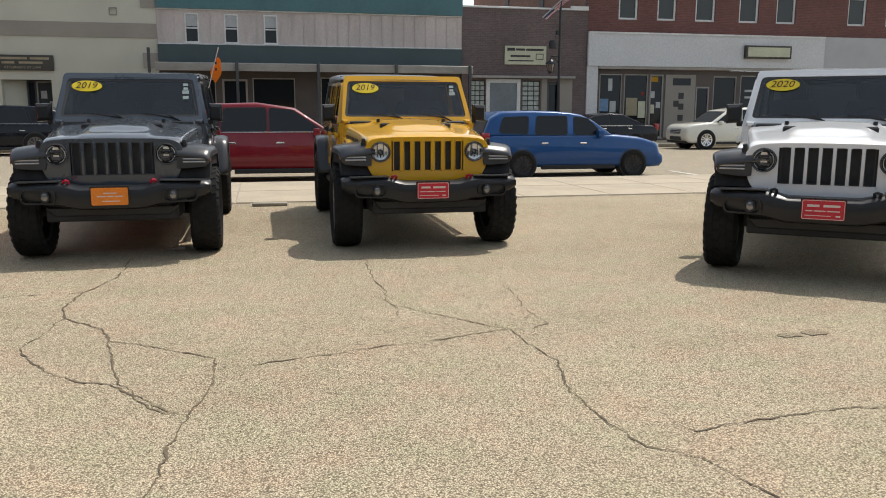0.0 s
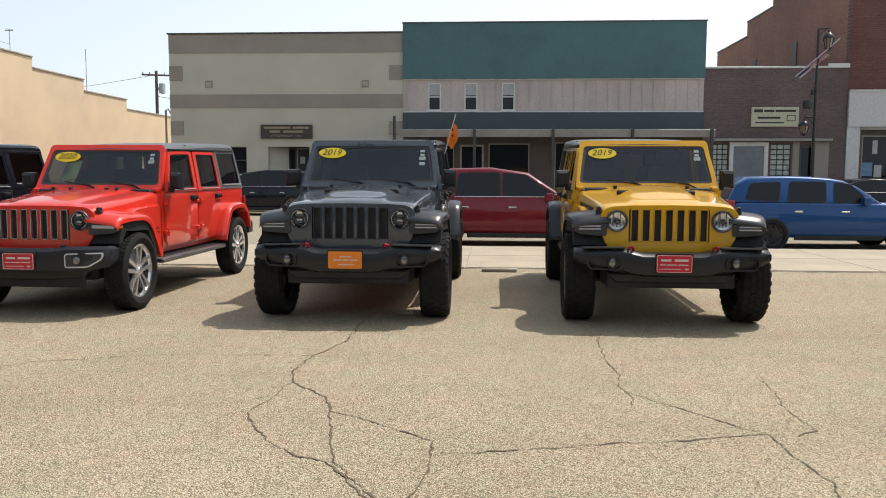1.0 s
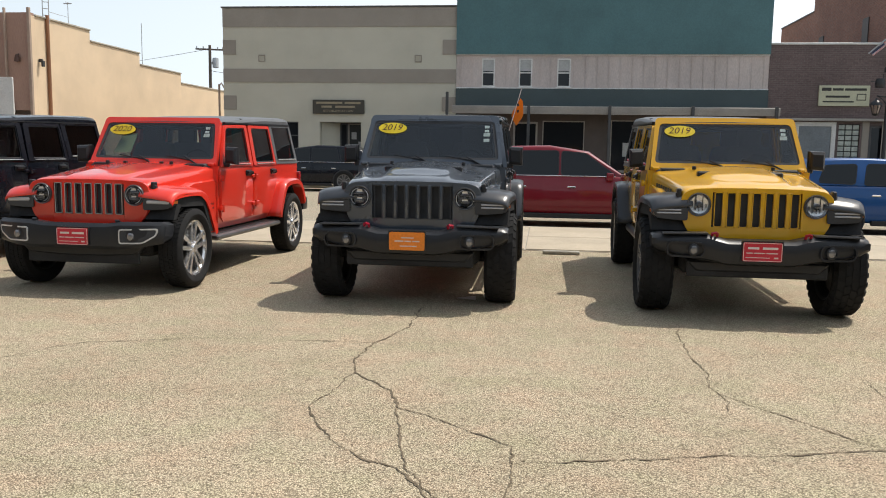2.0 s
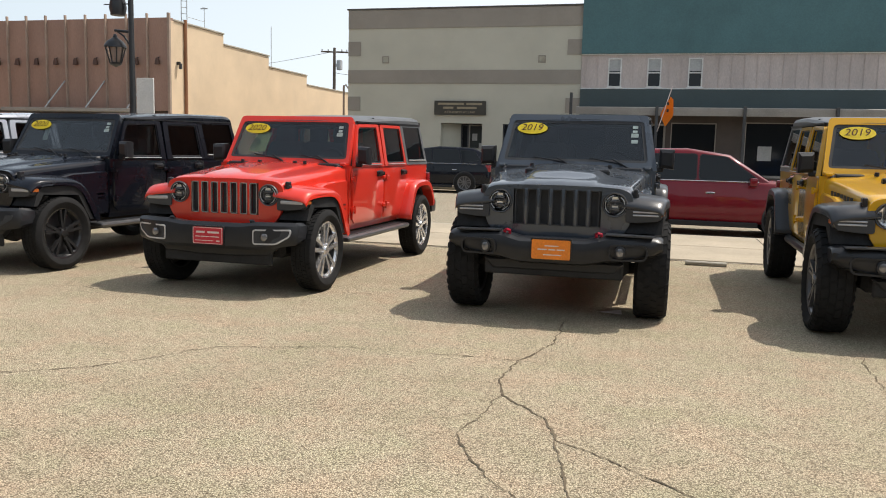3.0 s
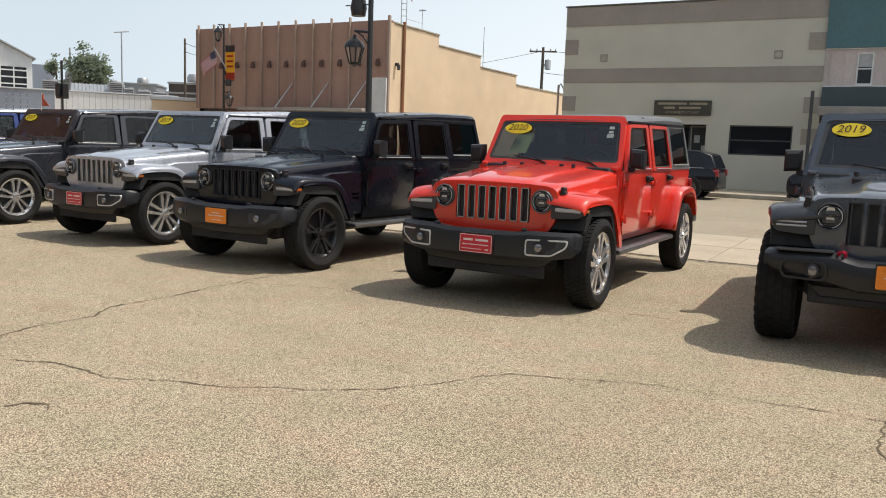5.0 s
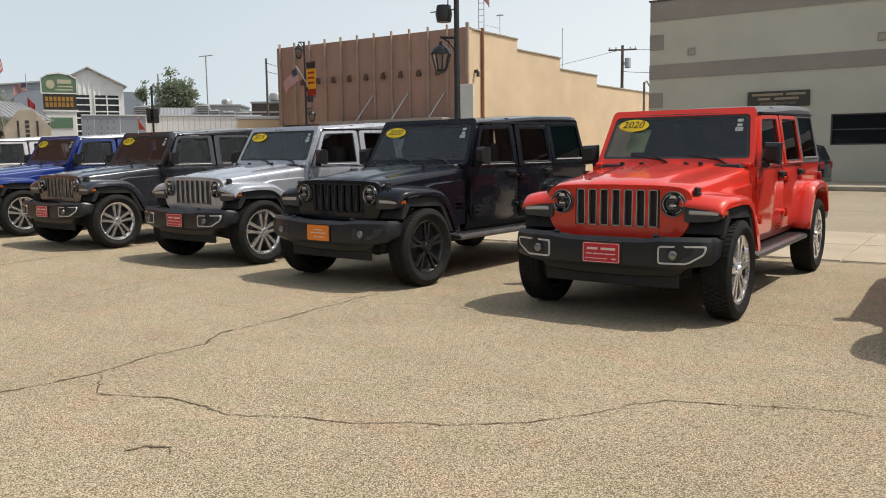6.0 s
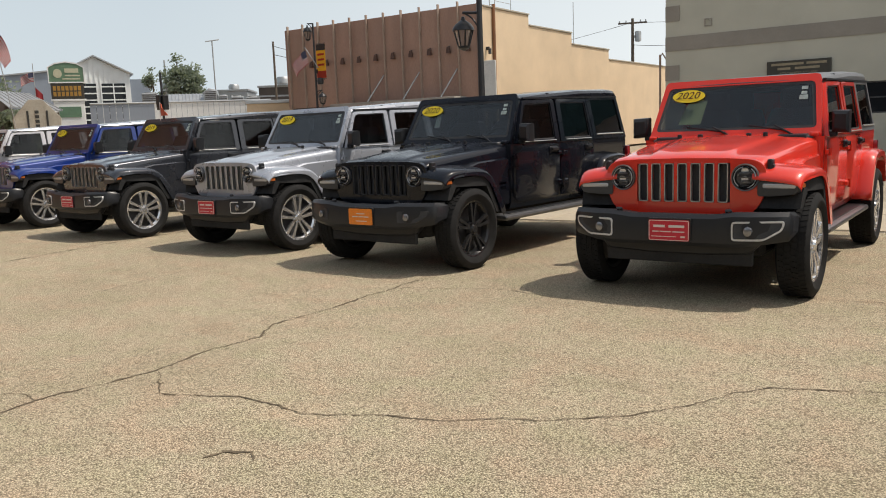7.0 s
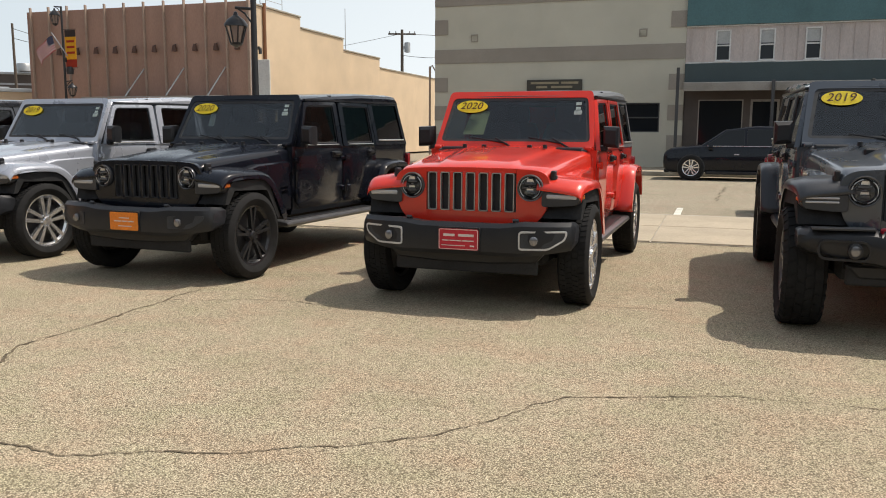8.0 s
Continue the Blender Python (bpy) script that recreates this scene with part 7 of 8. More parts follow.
def cloth(parent, name, at, u0, u1, v0, v1, material, n=12):
    bm = bmesh.new()
    rows = [[bm.verts.new(at(u0 + (u1 - u0) * i / n, v)) for v in (v0, v1)] for i in range(n + 1)]
    for a, b in zip(rows, rows[1:]):
        bm.faces.new((a[0], a[1], b[1], b[0]))
    ext = bmesh.ops.extrude_face_region(bm, geom=list(bm.faces))
    bmesh.ops.translate(bm, vec=(0, 0.006, 0), verts=[v for v in ext["geom"] if isinstance(v, bmesh.types.BMVert)])
    return part(name, bm, material, parent)


def striped_flag(m, w, h, droop, seed, label, pole=None, taper=0.0):
    f = thing("flag", m, label, "flag")
    at = wave_flag(w, h, droop, seed, taper)
    for k in range(13):
        u0 = 0.4 if k < 7 else 0.0
        cloth(f, "stripe", at, u0, 1.0, k / 13, (k + 1) / 13, M["flag_red" if k % 2 == 0 else "flag_white"])
    cloth(f, "canton", at, 0.0, 0.4, 0.0, 7 / 13, M["flag_blue"], 6)
    if pole:
        part("flagpole", tube(pole, 0.025, 6), M["steel"], f, "slim staff")
    return f


def street_lamp(x, y, face, label, banner=True, banner_side=1):
    """A tall dark lamp post: a lantern over the street, a lower one over the sidewalk, a banner and a flag bracket."""
    post = thing("street_lamp", pose(x, y, 0), label, "street lamp", "street lamps")
    part("base", lathe([(0.22, 0.0), (0.22, 0.08), (0.15, 0.14), (0.14, 0.7), (0.10, 0.8), (0.0, 0.82)], (0, 0, 0), "z", 16), M["lamp_black"], post)
    part("pole", tube([(0, 0, 0.5), (0, 0, 3.5), (0, 0, 6.9)], [0.075, 0.054, 0.046], 12), M["lamp_black"], post)
    for s, z, rr, hh in ((face, 6.05, 0.22, 0.8), (-face, 2.88, 0.215, 0.67)):
        ax = s * 0.38
        arm = part("arm", put_tube(put_tube(bmesh.new(), [(0, 0, z + hh + 0.02), (ax, 0, z + hh + 0.06)], 0.028, 8), [(0, 0, z + hh - 0.28), (ax * 0.45, 0, z + hh - 0.06), (ax * 0.9, 0, z + hh + 0.05)], 0.018, 8), M["lamp_black"], post)
        lan = part("lantern", lantern_bm(ax, 0, z, z + hh, rr), M["lamp_black"], post, "dark hanging lantern")
        for k in range(8):
            a = 2 * math.pi * k / 8
            part("glazing_bar", tube([(ax + rr * 0.9 * math.cos(a), rr * 0.9 * math.sin(a), z + hh * 0.60), (ax + rr * 0.5 * math.cos(a), rr * 0.5 * math.sin(a), z + hh * 0.12)], 0.014, 5), M["lamp_black"], lan)
        part("lantern_base", lathe([(rr * 0.55, z + hh * 0.14), (rr * 0.5, z + hh * 0.08), (0.04, z + hh * 0.03), (0.0, z)], (ax, 0, 0), "z", 12), M["lamp_black"], lan)
        part("lamp_glass", lathe([(rr * 0.82, z + hh * 0.58), (rr * 0.46, z + hh * 0.14), (0.0, z + hh * 0.14)], (ax, 0, 0), "z", 14), M["lamp_glass"], lan, "frosted glass")
    part("floodlight", put_box(lathe([(0.0, -0.16), (0.14, -0.16), (0.17, 0.0), (0.14, 0.16), (0.0, 0.16)], (-face * 0.30, 0, 4.06), "z", 12), -face * 0.16, -face * 0.30, -0.04, 0.04, 3.98, 4.10, 0.01), M["lamp_black"], post, "dark round floodlight")
    part("cross_arm", tube([(-face * 0.62, 0, 4.12), (face * 0.05, 0, 4.12)], 0.012, 6), M["lamp_black"], post)
    part("socket_box", put_tube(box(-face * 0.17, -face * 0.06, -0.06, 0.06, 4.44, 4.64, 0.015), [(-face * 0.20, 0, 4.22), (-face * 0.20, 0, 4.40), (-face * 0.12, 0, 4.47)], 0.012, 6), M["lamp_black"], post)
    if banner:
        bx0, bx1 = sorted((banner_side * 0.12, banner_side * 0.72))
        bn = part("banner", box(bx0, bx1, -0.006, 0.006, 4.2, 5.85), M["banner_yellow"], post, "yellow and red banner")
        part("banner_band", box(bx0, bx1, -0.010, 0.010, 4.2, 4.55), M["banner_red"], bn, "red lower band")
        part("banner_band", box(bx0, bx1, -0.010, 0.010, 5.55, 5.85), M["lamp_black"], bn, "dark upper band")
        for z in (4.8, 5.05, 5.3):
            part("banner_bar", box(bx0 + 0.08, bx1 - 0.08, -0.009, 0.009, z, z + 0.1), M["banner_red"], bn, "bar of print")
        for z in (4.17, 5.88):
            part("banner_rod", tube([(0, 0, z), (banner_side * 0.75, 0, z)], 0.014, 6), M["lamp_black"], post)
    return post


street_lamp(-9.0, 6.25, 1, "tall dark street lamp by the near kerb", banner=False)
street_lamp(14.0, 22.9, 1, "tall dark street lamp before the shops", banner=False)
street_lamp(-29.1, 22.9, -1, "tall dark street lamp with a bright banner")
striped_flag(pose(-29.6, 22.8, 5.62, 0, 14, 180), 1.1, 0.68, 0.42, 1, "striped flag on a slanting staff", [(0.0, 0.0, 0.15), (-0.6, 0.05, -1.1)])
striped_flag(pose(13.25, 22.78, 5.12, 0, -42, 0), 1.35, 0.15, 0.05, 2, "striped flag furled along a slanting staff", [(-0.05, 0.03, 0.02), (2.05, 0.03, 0.02)])
level = Matrix.Rotation(math.radians(-40), 3, "Y")
striped_flag(pose(-43.15, 14.26, 7.56, 0, 40, 60), 2.0, 1.2, 0.5, 3, "large striped flag drooping from a leaning staff", [level @ Vector(p) for p in ((0.0, 0.03, 0.06), (0.42, 0.09, -3.2), (0.9, 0.1, -7.56))], 0.6)
striped_flag(pose(-41.56, 11.57, 6.0, 0, 30, 60), 1.3, 0.9, 0.5, 4, "striped flag hanging beside the brick building", [Matrix.Rotation(math.radians(-30), 3, "Y") @ Vector(p) for p in ((0.0, 0.03, 0.06), (-0.1, 0.03, -6.0))], 0.3)
small = striped_flag(pose(-54.48, 22.5, 6.3, 0, 0, 235), 0.9, 0.6, 0.4, 5, "small striped flag and red flag on a pole", [(0.0, 0.0, 0.6), (0.0, 0.0, -6.3)])
cloth(small, "lower_flag", lambda u, v: (-u * 0.45, 0.04 * math.sin(u * 6), -0.95 - v * 0.6 - u * 0.5), 0.0, 1.0, 0.0, 1.0, M["flag_red"])
striped_flag(pose(-21.75, 27.3, 9.75), 1.05, 0.95, 1.0, 6, "striped flag drooping from the lattice mast", None, 0.45)

# white board on a post at the edge of the street
board = thing("street_board", pose(-9.87, 7.91, STREET_Z), "plain white upright board on a steel post by the street", "sign")
part("post", tube([(0, 0.04, 0), (0, 0.04, 2.6 - STREET_Z)], 0.03, 8), M["steel"], board)
part("panel", prism(rounded(-0.22, 0.22, 1.75 - STREET_Z, 2.82 - STREET_Z, 0.03), "y", -0.03, 0.005, 0.006), M["white_frame"], board, "white sheet panel")
for z in (1.95, 2.5):
    part("bracket", box(-0.1, 0.1, 0.006, 0.02, z - STREET_Z, z + 0.04 - STREET_Z), M["steel"], board)

# lattice mast with a weather vane on the flank of the corner building
mast = thing("lattice_mast", pose(-21.42, 27.4, 7.26, 0, 0, 31), "slim steel lattice mast on the roof corner", "mast")
for dx in (-0.13, 0.13):
    part("leg", tube([(dx, 0, -0.3), (dx, 0, 4.6)], 0.022, 6), M["steel"], mast, key="mast_leg").location = (0, 0, 0) if dx < 0 else (0.26, 0, 0)
for k in range(15):
    part("rung", tube([(-0.13, 0, 0), (0.13, 0, 0)], 0.016, 5), M["steel"], mast, key="rung").location = (0, 0, 0.1 + 0.3 * k)
vane = thing("weather_vane", pose(-21.42, 29.2, 7.255), "thin weather vane on the roof edge", "antenna")
part("staff", tube([(0, 0, 0), (0, 0, 1.0)], 0.015, 6), M["steel"], vane)
part("cross_arm", tube([(0, -1.6, 0.3), (0, 0.05, 0.3)], 0.012, 5), M["steel"], vane)
part("cups", put_tube(tube([(0, -0.2, 1.0), (0, 0.2, 1.0)], 0.012, 5), [(-0.2, 0, 0.95), (0.2, 0, 0.95)], 0.03, 5), M["steel"], vane)
rod = thing("roof_aerial", pose(-21.7, 37.0, 6.0), "thin rod aerial on the stucco building", "antenna")
part("rod", tube([(0, 0, 0), (0, 0, 2.5)], 0.02, 6), M["steel"], rod)
pipe = thing("downpipe", pose(-12.75, 26.6, 0), "thin dark pipe with a bracket beside the offices", "pipe")
part("pipe", tube([(0, 0, 0), (0, 0, 4.2)], 0.05, 8), M["rib"], pipe)
part("bracket", tube([(0, 0, 4.1), (0.1, 0, 4.25), (0.25, 0, 4.0)], 0.03, 6), M["rib"], pipe)


def utility_pole(x, y, top, label, turn=0, can=True, arms=True, thick=0.16):
    p = thing("utility_pole", pose(x, y, 0, 0, 0, turn), label, "utility pole")
    part("pole", tube([(0, 0, 0), (0, 0, top)], [thick, thick * 0.7], 10), M["wood_pole"], p)
    if arms:
        part("cross_arm", box(-1.1, 1.1, -0.06, 0.06, top - 0.4, top - 0.28), M["wood_pole"], p)
    for dx in (-1.0, -0.5, 0.6, 1.0) if arms else ():
        part("insulator", lathe([(0.0, top - 0.1), (0.05, top - 0.14), (0.05, top - 0.28)], (dx, 0, 0), "z", 8), M["steel"], p)
    if can:
        part("transformer", lathe([(0.0, top - 0.95), (0.22, top - 1.0), (0.24, top - 1.1), (0.24, top - 1.75), (0.0, top - 1.8)], (0.42, 0, 0), "z", 14), M["steel"], p, "grey transformer can")
        part("bracket", box(0.05, 0.25, -0.05, 0.05, top - 1.5, top - 1.3), M["steel"], p)
    return p


utility_pole(-25.0, 54.5, 9.5, "weathered wooden utility pole with a transformer", 20)
utility_pole(-43.6, 34.1, 8.1, "far slim wooden utility pole", 30, False, False, 0.1)
for i, (a, b, sag) in enumerate((((-25.0, 54.5, 9.2), (-70, 90, 10.5), 0.5), ((-24.6, 54.5, 9.15), (5, 75, 10.6), 0.5), ((-25, 54.5, 7.5), (-12.9, 40.5, 6.2), 0.3), ((-43.6, 34.1, 7.8), (-34.6, 30.0, 6.4), 0.2), ((-43.6, 34.1, 7.2), (-34.6, 31.0, 6.0), 0.2))):
    a, b = Vector(a), Vector(b)
    pts = [a.lerp(b, t / 12) - Vector((0, 0, sag * 4 * (t / 12) * (1 - t / 12))) for t in range(13)]
    tagged(part("overhead_cable", tube(pts, 0.018, 5), M["lamp_black"], None, "thin dark overhead cable"), category="cable")
tall = thing("tall_light_mast", pose(-50.2, 34.2, 0), "tall slim light mast with a cross bar", "mast")
part("pole", tube([(0, 0, 0), (0, 0, 8.8)], 0.05, 8), M["steel"], tall)
part("cross_bar", tube([(-0.32, -0.4, 8.72), (0.32, 0.4, 8.86)], 0.045, 6), M["steel"], tall)
tall = thing("tall_light_mast", pose(-60.4, 37.4, 0), "slim pale pole before the trees", "mast")
part("pole", tube([(0, 0, 0), (0, 0, 8.3)], 0.07, 8), M["steel"], tall)

# ---- far side of the crossing ----
b = thing("brick_corner_building", Matrix(), "orange brick corner building with a darker upper storey", "building")
# Height and -y stretch are unseen, added to darken the windscreens' reflections.
part("wall", box(-60, -38.35, -26, 10.4, 0, 7.1), M["orange_brick"], b, "orange brick wall")
part("upper_wall", box(-60, -38.35, -26, 10.4, 7.104, 18.0), M["upper_brick"], b, "dark red brick upper storey, raised out of view for reflections")
part("cornice", box(-40.4, -38.3, 10.41, 11.5, 6.45, 6.72, 0.05), M["white_frame"], b, "pale cornice")
part("cornice_bracket", box(-39.6, -38.5, 10.41, 10.8, 5.7, 6.445, 0.05), M["white_frame"], b)

sg = thing("digital_sign", pose(-53.6, 24.3, 0, 0, 0, 59) @ Matrix.Diagonal((0.86, 0.9, 0.95, 1)), "tall roadside sign with green top and amber board", "sign")
part("pedestal", box(-1.1, 1.15, -0.25, 0.25, 0, 4.6, 0.03), M["barn"], sg, "white pedestal")
part("pedestal_cap", box(-1.25, 1.3, -0.32, 0.32, 4.604, 4.75, 0.02), M["barn"], sg)
part("green_panel", box(-0.75, 0.85, -0.30, -0.255, 3.45, 4.2), M["sign_green"], sg, "green panel")
am = part("amber_board", box(-1.2, 1.2, -0.32, 0.32, 4.755, 5.95), M["sign_dark"], sg, "dark board with amber print")
for z in (4.95, 5.35):
    for k in range(7):
        part("amber_bar", box(-1.05 + 0.3 * k, -0.83 + 0.3 * k, -0.34, -0.325, z, z + 0.32), M["sign_amber"], am)
arch = [(-1.25, 5.955), (1.25, 5.955), (1.25, 6.95), (0.8, 7.2), (0.0, 7.32), (-0.8, 7.2), (-1.25, 6.95)]
gp = part("sign_head", prism(arch, "y", -0.32, 0.32), M["sign_green"], sg, "green arched head")
part("arch_trim", frame_of(inset(arch, -0.08), arch, lambda u, v, d: (u, -0.36 + d, v), 0.72), M["barn"], gp, "white arched trim")
for x0, x1, z0, z1 in ((-0.1, 0.9, 6.6, 6.9), (-0.1, 1.0, 6.35, 6.45), (-0.3, 1.0, 6.12, 6.22)):
    part("sign_bar", box(x0, x1, -0.335, -0.322, z0, z1), M["cream"], gp)
part("sign_emblem", lathe([(0.0, -0.335), (0.32, -0.33), (0.32, -0.322)], (-0.62, 0, 6.55), "y", 14), M["cream"], gp, "pale round emblem")

bn = thing("metal_barn", pose(-72.0, 38.1, 0, 0, 0, 61) @ Matrix.Diagonal((1.08, 1, 1, 1)), "white ribbed metal barn with two glazed doors", "building")
gable = [(-2.6, 0), (2.9, 0), (2.9, 7.9), (0.0, 9.6), (-2.6, 8.2)]
part("front_wall", prism(gable, "y", 0.0, 0.2), M["barn"], bn)
for k in range(14):
    x = -2.4 + 0.4 * k
    part("rib", box(x - 0.04, x + 0.04, -0.07, -0.001, 7.2, 8.0 + (0.55 * (x + 2.6) if x < 0 else 0.5 * (2.9 - x))), M["barn"], bn)
for x0, x1 in ((-2.3, 0.1), (0.45, 2.5)):
    d = part("glazed_door", box(x0, x1, -0.06, -0.002, 2.0, 7.1), M["win"], bn, "glazed door")
    for k in range(8):
        part("door_bar", box(x0, x1, -0.10, -0.061, 2.4 + 0.62 * k, 2.52 + 0.62 * k), M["barn"], d)
    for x in (x0, (x0 + x1) / 2, x1):
        part("door_bar", box(x - 0.05, x + 0.05, -0.11, -0.062, 2.0, 7.1), M["barn"], d)
part("side_wall", prism([(-8.5, 0), (-2.61, 0), (-2.61, 8.14), (-8.5, 7.5)], "y", -2.0, 8.0), M["barn_blue"], bn, "blue grey siding")
part("annex", box(2.91, 4.6, 0.2, 8, 0, 7.5), M["barn_blue"], bn)
part("roof", prism([(-3.0, 8.05), (0.0, 9.75), (3.2, 8.0), (3.2, 7.9), (0.0, 9.62), (-3.0, 7.95)], "y", -0.4, 9.0), M["metal_roof"], bn)
part("low_roof", prism([(-8.7, 7.6), (-2.6, 8.3), (-2.6, 8.15), (-8.7, 7.5)], "y", -2.2, 8.2), M["metal_roof"], bn)

fence = thing("metal_fence_wall", Matrix(), "long low wall of pale ribbed metal", "wall")
fa, fb, fc = Vector((-47.0, 21.7, 0)), Vector((-44.9, 24.8, 0)), Vector((-40.3, 30.4, 0))
for a, b_, n, mm in ((fa, fb, 10, "barn_blue"), (fb, fc, 22, "barn")):
    for k in range(n):
        p, q = a.lerp(b_, k / n), a.lerp(b_, (k + 0.94) / n)
        d = (q - p).normalized()
        nr = Vector((d.y, -d.x, 0)) * 0.06
        bm = bmesh.new()
        put_prism(bm, [(p.x, p.y), (q.x, q.y), (q.x - nr.x, q.y - nr.y), (p.x - nr.x, p.y - nr.y)], "z", 0.0, 3.8)
        part("panel", bm, M[mm], fence)
    part("cap", tube([a + Vector((0, 0, 3.84)), b_ + Vector((0, 0, 3.84))], 0.06, 6), M["metal_roof"], fence)

st = thing("stone_marker", pose(-44.1, 16.7, 0, 0, 0, 62), "grey stone-like sign with clipped corners", "sign")
part("board", prism([(-1.15, 2.2), (1.15, 2.2), (1.2, 2.9), (0.35, 3.9), (-0.35, 3.9), (-1.2, 2.9)], "y", -0.15, 0.15, 0.02), M["kerb"], st)
part("legs", box(-0.9, 0.9, -0.1, 0.1, 0, 2.2), M["kerb"], st)
for x in (-0.5, 0.45):
    part("dark_bar", box(x, x + 0.1, -0.17, -0.152, 2.3, 3.3), M["ink"], st)
for z in (2.4, 2.65, 2.9, 3.15):
    part("print_bar", box(-0.1, 0.1, -0.17, -0.152, z, z + 0.16), M["ink"], st)

shed = thing("low_shed", pose(-51.6, 19.6, 0, 0, 0, 62), "low dark shed with a striped metal roof", "building")
part("wall", box(-0.42, 2.4, 0.4, 2.4, 0, 3.5), M["dark_wall"], shed)
part("gable_wall", prism([(-3.0, 0), (-0.43, 0), (-0.43, 3.85), (-1.6, 5.0), (-3.0, 4.2)], "y", 0.3, 2.6), M["dark_wall"], shed)
ridge, eave = (Vector((-1.62, 2.5, 5.1)), Vector((0.75, 2.5, 4.85))), (Vector((-0.45, -0.1, 3.9)), Vector((2.6, -0.1, 3.62)))
for k in range(9):
    rows_ = []
    for a, b_ in (ridge, eave):
        p, q = a.lerp(b_, k / 9), a.lerp(b_, (k + 0.86) / 9)
        rows_.append([p, q, q - Vector((0, 0, 0.07)), p - Vector((0, 0, 0.07))])
    part("roof_sheet", loft(rows_), M["metal_roof"], shed)
    seam = [a.lerp(b_, (k + 0.93) / 9) for a, b_ in (ridge, eave)]
    part("roof_seam", tube(seam, 0.05, 6), M["steel"], shed)

for x, y, w, d, h, turn, mm in ((-62.4, 43.0, 8, 5, 6.0, 38, "metal_roof"), (-59.5, 46.5, 9, 5, 5.4, 38, "barn"), (-55.5, 49.5, 9, 6, 6.3, 38, "dark_wall"), (-36.6, 27.4, 3.6, 5, 3.6, 45, "sand")):
    b = thing("low_building", pose(x, y, 0, 0, 0, turn), "low flat-roofed building in the distance", "building")
    part("wall", box(-w / 2, w / 2, 0, d, 0, h - 0.2), M[mm], b)
    part("roof", box(-w / 2 - 0.1, w / 2 + 0.1, -0.1, d + 0.1, h - 0.196, h, 0.02), M["metal_roof"], b)
for x, y, z, s in ((-60.5, 45.0, 6.0, 0.5), (-57.0, 48.0, 6.35, 0.7), (-64.5, 41.0, 6.0, 0.9)):
    o = tagged(part("roof_unit", lathe([(0.0, s), (s * 0.8, s * 0.95), (s, s * 0.6), (s, 0.0)], (x, y, z), "z", 14), M["steel"], None, "grey rooftop air unit"), category="air unit")
STORE = pose(-50.9, 28.8, 0, 0, 0, 50.5)
store = thing("low_store", STORE, "low flat-roofed store behind the metal fence", "building")
part("wall", box(-0.9, 8.2, 0.0, 2.2, 0, 3.98), M["barn_blue"], store)
part("roof", box(-0.95, 8.25, -0.05, 2.25, 3.984, 4.06, 0.01), M["metal_roof"], store)
lean = thing("ribbed_canopy", STORE @ Matrix.Translation((0, 0, 4.064)), "pale sloping ribbed roof on the low store", "roof")
part("sheet", prism([(0.02, 0.0), (1.6, 0.0), (1.6, 0.74)], "x", 1.2, 3.75), M["metal_roof"], lean)
for k in range(11):
    part("seam", tube([(1.25 + 0.245 * k, 0.0, 0.02), (1.25 + 0.245 * k, 1.6, 0.77)], 0.03, 5), M["steel"], lean)
def air_unit(x, y, w, d, h, label):
    u = thing("air_unit", STORE @ Matrix.Translation((x, y, 4.064)), label, "air unit", "rooftop air units")
    body = part("casing", box(-w / 2, w / 2, -d / 2, d / 2, 0.06, h, 0.03), M["steel"], u)
    for k in range(max(2, int(h / 0.14))):
        part("louvre", box(-w / 2 + 0.06, w / 2 - 0.06, -d / 2 - 0.02, -d / 2 - 0.001, 0.1 + 0.13 * k, 0.17 + 0.13 * k), M["coping"], body)
    part("fan_cowl", lathe([(0.0, h + 0.02), (min(w, d) * 0.34, h + 0.02), (min(w, d) * 0.36, h + 0.09), (min(w, d) * 0.40, h + 0.09), (min(w, d) * 0.40, h - 0.01)], (0, 0, 0), "z", 14), M["metal_roof"], body)
    for dx in (-1, 1):
        part("skid", box(dx * w * 0.38 - 0.05, dx * w * 0.38 + 0.05, -d / 2, d / 2, 0.0, 0.059), M["coping"], u)
air_unit(0.0, 0.6, 1.05, 0.9, 0.78, "grey square rooftop air unit")
air_unit(4.2, 0.5, 0.9, 0.8, 0.85, "pale rooftop air unit with a fan cowl")
air_unit(5.05, 0.55, 0.7, 0.7, 0.5, "low pale rooftop air unit")
air_unit(6.1, 0.6, 0.9, 0.7, 0.42, "low grey rooftop air unit")
air_unit(7.2, 0.9, 1.0, 0.8, 0.36, "flat grey rooftop air unit")
duct = thing("roof_duct", STORE @ Matrix.Translation((0, 0, 4.064)), "bent pale duct on the low store's roof", "duct")
part("pipe", tube([(3.75, 1.3, 0.0), (3.75, 1.3, 0.8), (4.1, 1.3, 1.0), (4.6, 1.3, 0.9), (4.9, 1.3, 0.0)], 0.13, 10), M["metal_roof"], duct)
part("stub", tube([(5.7, 1.2, 0.0), (5.7, 1.2, 0.55)], 0.1, 8), M["metal_roof"], duct)
sl = thing("traffic_sign_post", pose(-36.6, 19.3, 0), "dark traffic signal on a slim post", "sign")
part("post", tube([(0, 0, 0), (0, 0, 4.9)], 0.06, 8), M["lamp_black"], sl)
part("signal_head", box(-0.32, 0.32, -0.16, 0.16, 3.0, 3.75, 0.03), M["lamp_black"], sl)
part("signal_head", box(-0.14, 0.14, -0.30, -0.165, 3.1, 3.75, 0.02), M["lamp_black"], sl)


